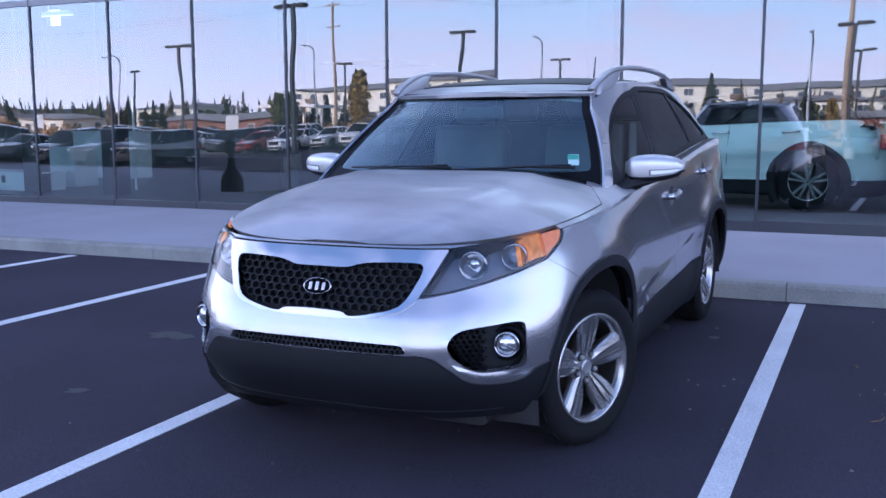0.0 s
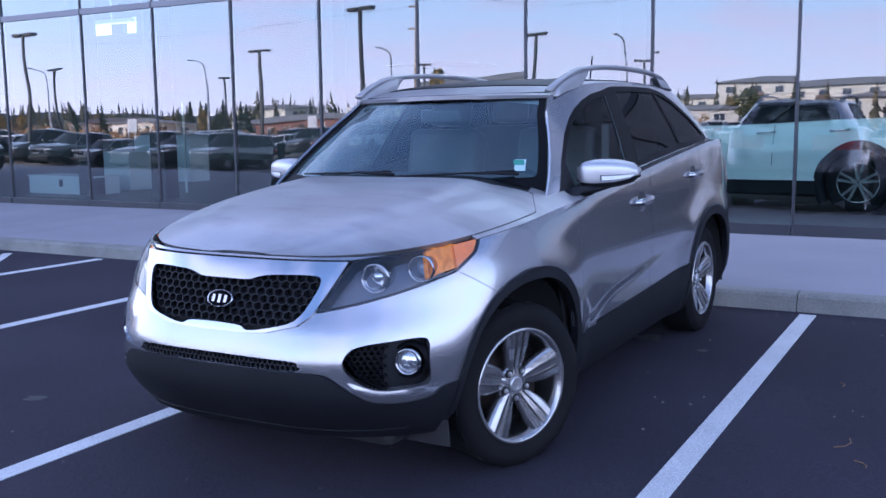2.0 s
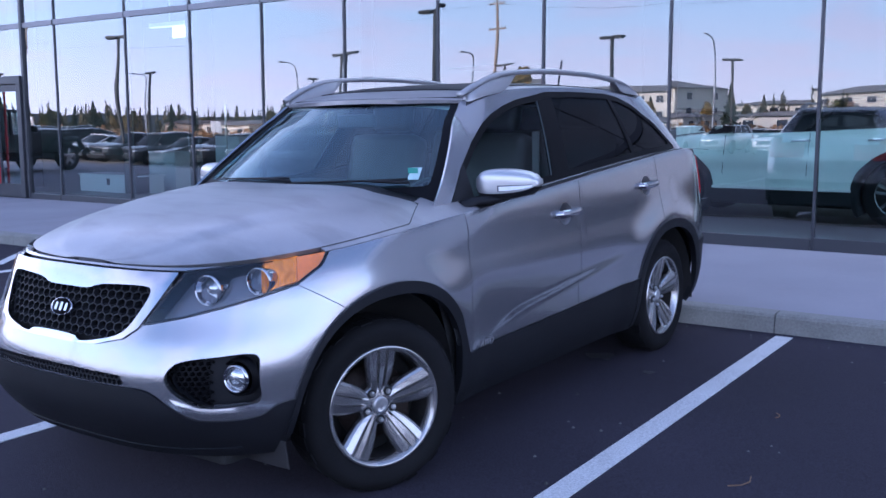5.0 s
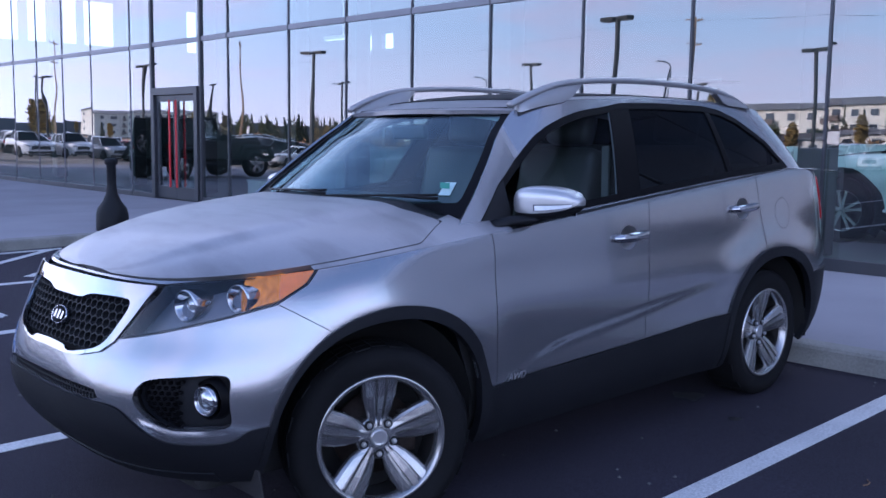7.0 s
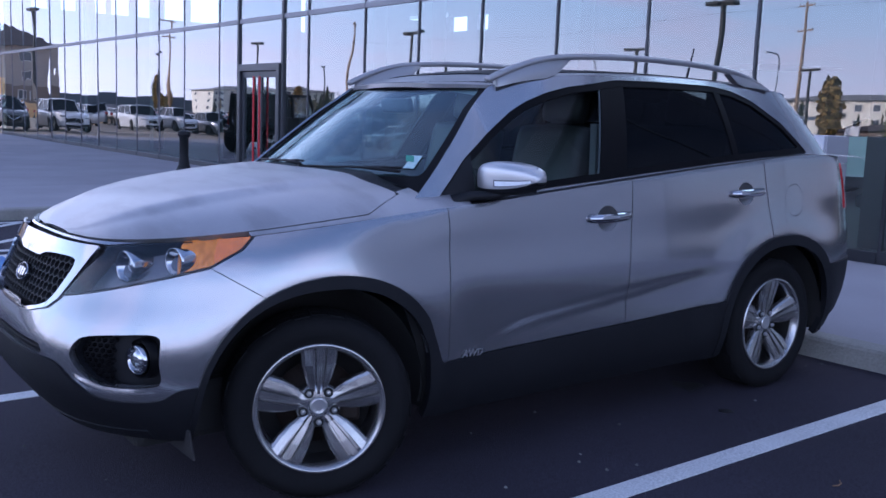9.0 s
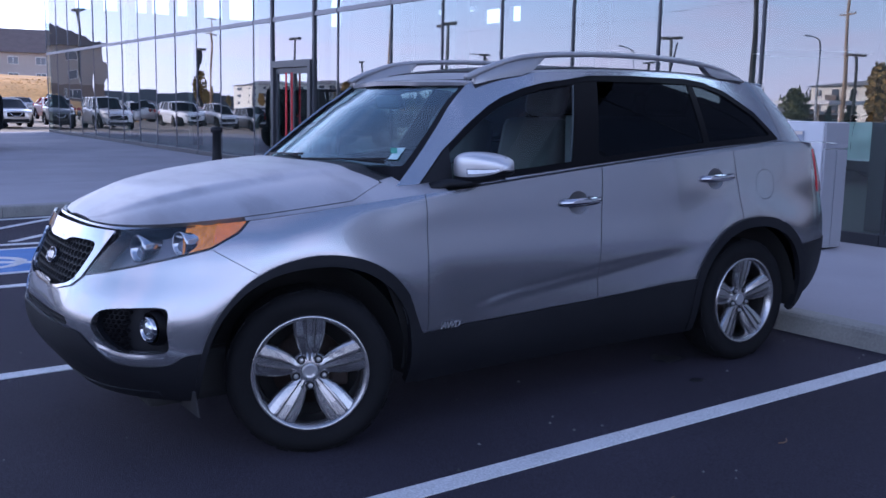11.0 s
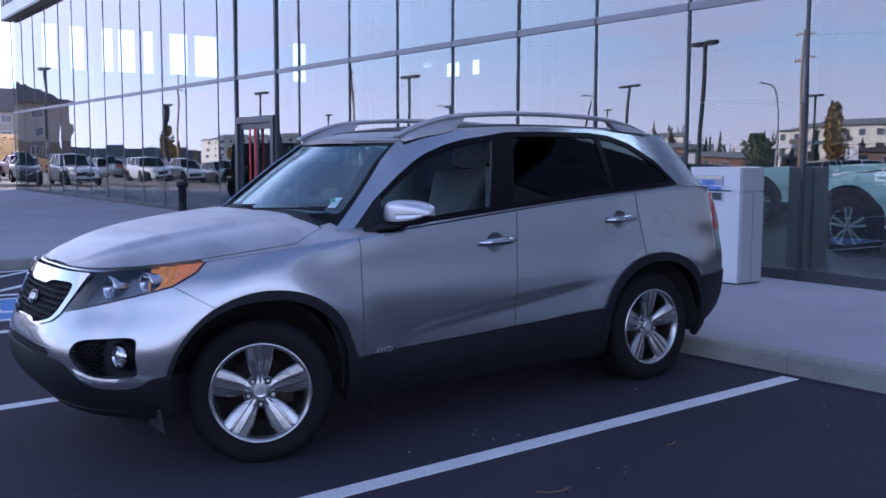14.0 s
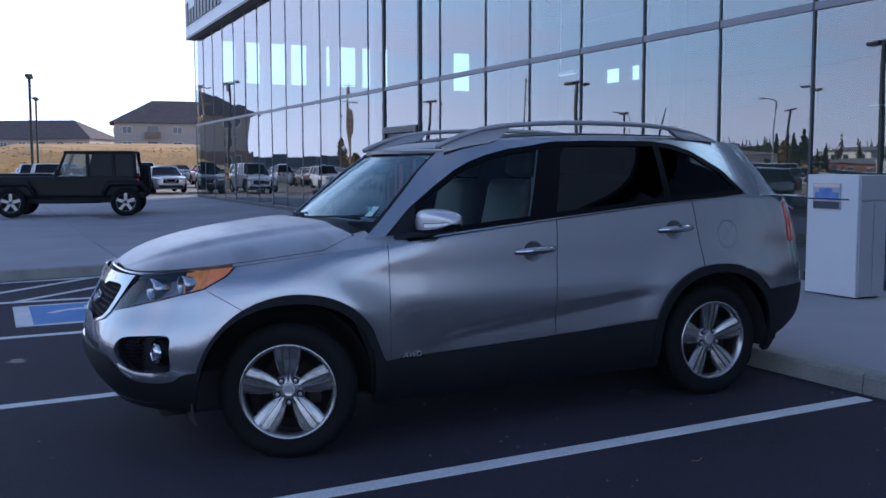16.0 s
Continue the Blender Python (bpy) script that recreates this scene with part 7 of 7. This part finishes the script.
for k in range(5200):
    x, y = rnd.uniform(-150, 30), -rnd.uniform(76, 92)
    if noise.noise(Vector((x * 0.07, 0, 5))) < -0.12:
        continue
    z = rnd.uniform(-1.0, 0.5 + 1.1 * noise.noise(Vector((x * 0.3, y * 0.2, 1))))
    c, q = Vector((x, y, z)), Euler((rnd.uniform(0, 6), rnd.uniform(0, 6), 0)).to_matrix()
    i = len(vs)
    vs += [c + q @ Vector(v) * rnd.uniform(0.25, 0.5) for v in ((-1, -0.6, 0), (1, -0.5, 0.1), (0.1, 1, 0))]
    fs.append((i, i + 1, i + 2))
tagged(mesh("shrubs", vs, fs, SHRUB, smooth=False), "dry red-brown shrubs along the far side of the road", "shrubs", kind="stuff")
vs, fs = [], []
rnd = random.Random(41)
for k in range(620):
    x, y = -330 + 0.72 * k + rnd.uniform(-3, 3), -rnd.uniform(150, 260)
    if rnd.random() < 0.12 + 0.25 * math.sin(x * 0.045):
        continue
    h = rnd.uniform(4.5, 9.5)
    slim = rnd.uniform(0.10, 0.17)
    for n in range(34):
        z = h * (0.03 + 0.95 * n / 33)
        w = (h - z) * slim * rnd.uniform(0.6, 1.1) + 0.14
        a = rnd.uniform(0, 6.283)
        b, q = Vector((x + 0.5 * w * math.cos(a), y + 0.5 * w * math.sin(a), z - 1.0)), Vector((math.cos(a), math.sin(a), -0.35)) * w
        side = Vector((-math.sin(a), math.cos(a), 0)) * w * 0.7
        i = len(vs)
        vs += [b - side - q * 0.4, b + side - q * 0.4, b + q, b + Vector((0, 0, 0.9 * w + 0.4))]
        fs += [(i, i + 1, i + 3), (i, i + 2, i + 3), (i + 1, i + 2, i + 3)]
tagged(mesh("far_woods", vs, fs, WOODS, smooth=False), "uneven line of far spruces and brown autumn trees beyond the road", "woods", kind="stuff")
HILL = mat("far_hills", (0.10, 0.11, 0.12), 1.0, var=0.2, scale=0.01)
vs, fs = [], []
for k in range(61):
    a = radians(150 + 260 * k / 60)
    rr = 700
    h = 7 + 6 * noise.noise(Vector((k * 0.21, 0, 3)))
    vs += [(rr * math.cos(a), rr * math.sin(a), -5), (rr * math.cos(a), rr * math.sin(a), h), (1.25 * rr * math.cos(a), 1.25 * rr * math.sin(a), -5)]
for k in range(60):
    fs += [(3 * k, 3 * k + 3, 3 * k + 4, 3 * k + 1), (3 * k + 1, 3 * k + 4, 3 * k + 5, 3 * k + 2)]
tagged(mesh("backdrop_hills", vs, fs, HILL), "low dark wooded hills on the horizon", "hills", kind="structure")

# ---- small marks and litter on the asphalt ----
OIL = mat("oil_stain", (0.010, 0.010, 0.012), 0.55, var=0.3, scale=6, fine=0.2, fine_scale=60)


def stain(name, x, y, r, squash, seed, label, base=ground_z, material=OIL):
    """A thin, ragged blot that lies on the ground."""
    bm = bmesh.new()
    ring, mid = [], bm.verts.new((x, y, base(x, y) + 0.003))
    for k in range(40):
        a = 2 * math.pi * k / 40
        q = r * (0.75 + 0.5 * noise.noise(Vector((math.cos(a) * 1.6, math.sin(a) * 1.6, seed))) + 0.12 * noise.noise(Vector((math.cos(a) * 6, math.sin(a) * 6, seed))))
        px_, py_ = x + q * math.cos(a), y + q * squash * math.sin(a)
        ring.append(bm.verts.new((px_, py_, base(px_, py_) + 0.0025)))
    for k in range(40):
        bm.faces.new((mid, ring[k], ring[(k + 1) % 40]))
    return tagged(part(name, bm, material), label, "stain", "ground stains", "structure")


for k, (x, y, r, q) in enumerate(((0.665, 2.34, 0.13, 0.7), (1.05, 2.15, 0.05, 0.8), (-1.89, -0.29, 0.09, 0.6), (-2.3, 0.9, 0.2, 0.7), (-2.6, -1.2, 0.12, 0.8))):
    stain("oil_stain", x, y, r, q, k * 3.1, "small dark oil blot on the asphalt")
# A darker ragged patch on the slabs beside the off-road car.
DARK_SLAB = mat("dark_concrete", (0.10, 0.10, 0.105), 0.6, var=0.2, scale=3)
stain("damp_patch", -22.9, 1.7, 1.5, 0.5, 9.0, "dark patch on the pale concrete by the off-road car", walk_z, DARK_SLAB)
STONE = mat("grit", (0.10, 0.098, 0.095), 0.9, island=0.6)
vs, fs = [], []
for k in range(240):
    x, y = random.uniform(-3, 5.2), random.uniform(-3.4, 3.3)
    if k % 3 == 0:
        y = 3.38 - abs(random.gauss(0, 0.08))
    s = random.uniform(0.003, 0.009)
    i, z = len(vs), ground_z(x, y)
    vs += [(x - s, y - s * 0.6, z), (x + s * 0.8, y - s, z), (x + s, y + s * 0.8, z), (x - s * 0.7, y + s, z), (x, y, z + s * 1.1)]
    fs += [(i, i + 1, i + 4), (i + 1, i + 2, i + 4), (i + 2, i + 3, i + 4), (i + 3, i, i + 4)]
tagged(mesh("grit", vs, fs, STONE, smooth=False), "loose grit scattered on the asphalt and along the kerb", "grit", kind="stuff")
TWIG = mat("dry_twig", (0.16, 0.10, 0.06), 0.9, var=0.2, scale=30)
for x, y, a, n in ((2.0, 0.75, 0.4, 0.16), (2.15, 0.55, 1.3, 0.09), (2.6, -0.6, 2.2, 0.11), (1.9, 1.7, 0.9, 0.08)):
    pts = [(x + math.cos(a + 0.3 * k) * n * k / 3, y + math.sin(a + 0.3 * k) * n * k / 3, ground_z(x, y) + 0.004) for k in range(4)]
    tagged(part("twig", tube(pts, 0.003, 5), TWIG), "thin dry twig lying on the asphalt", "twig", "fallen twigs")
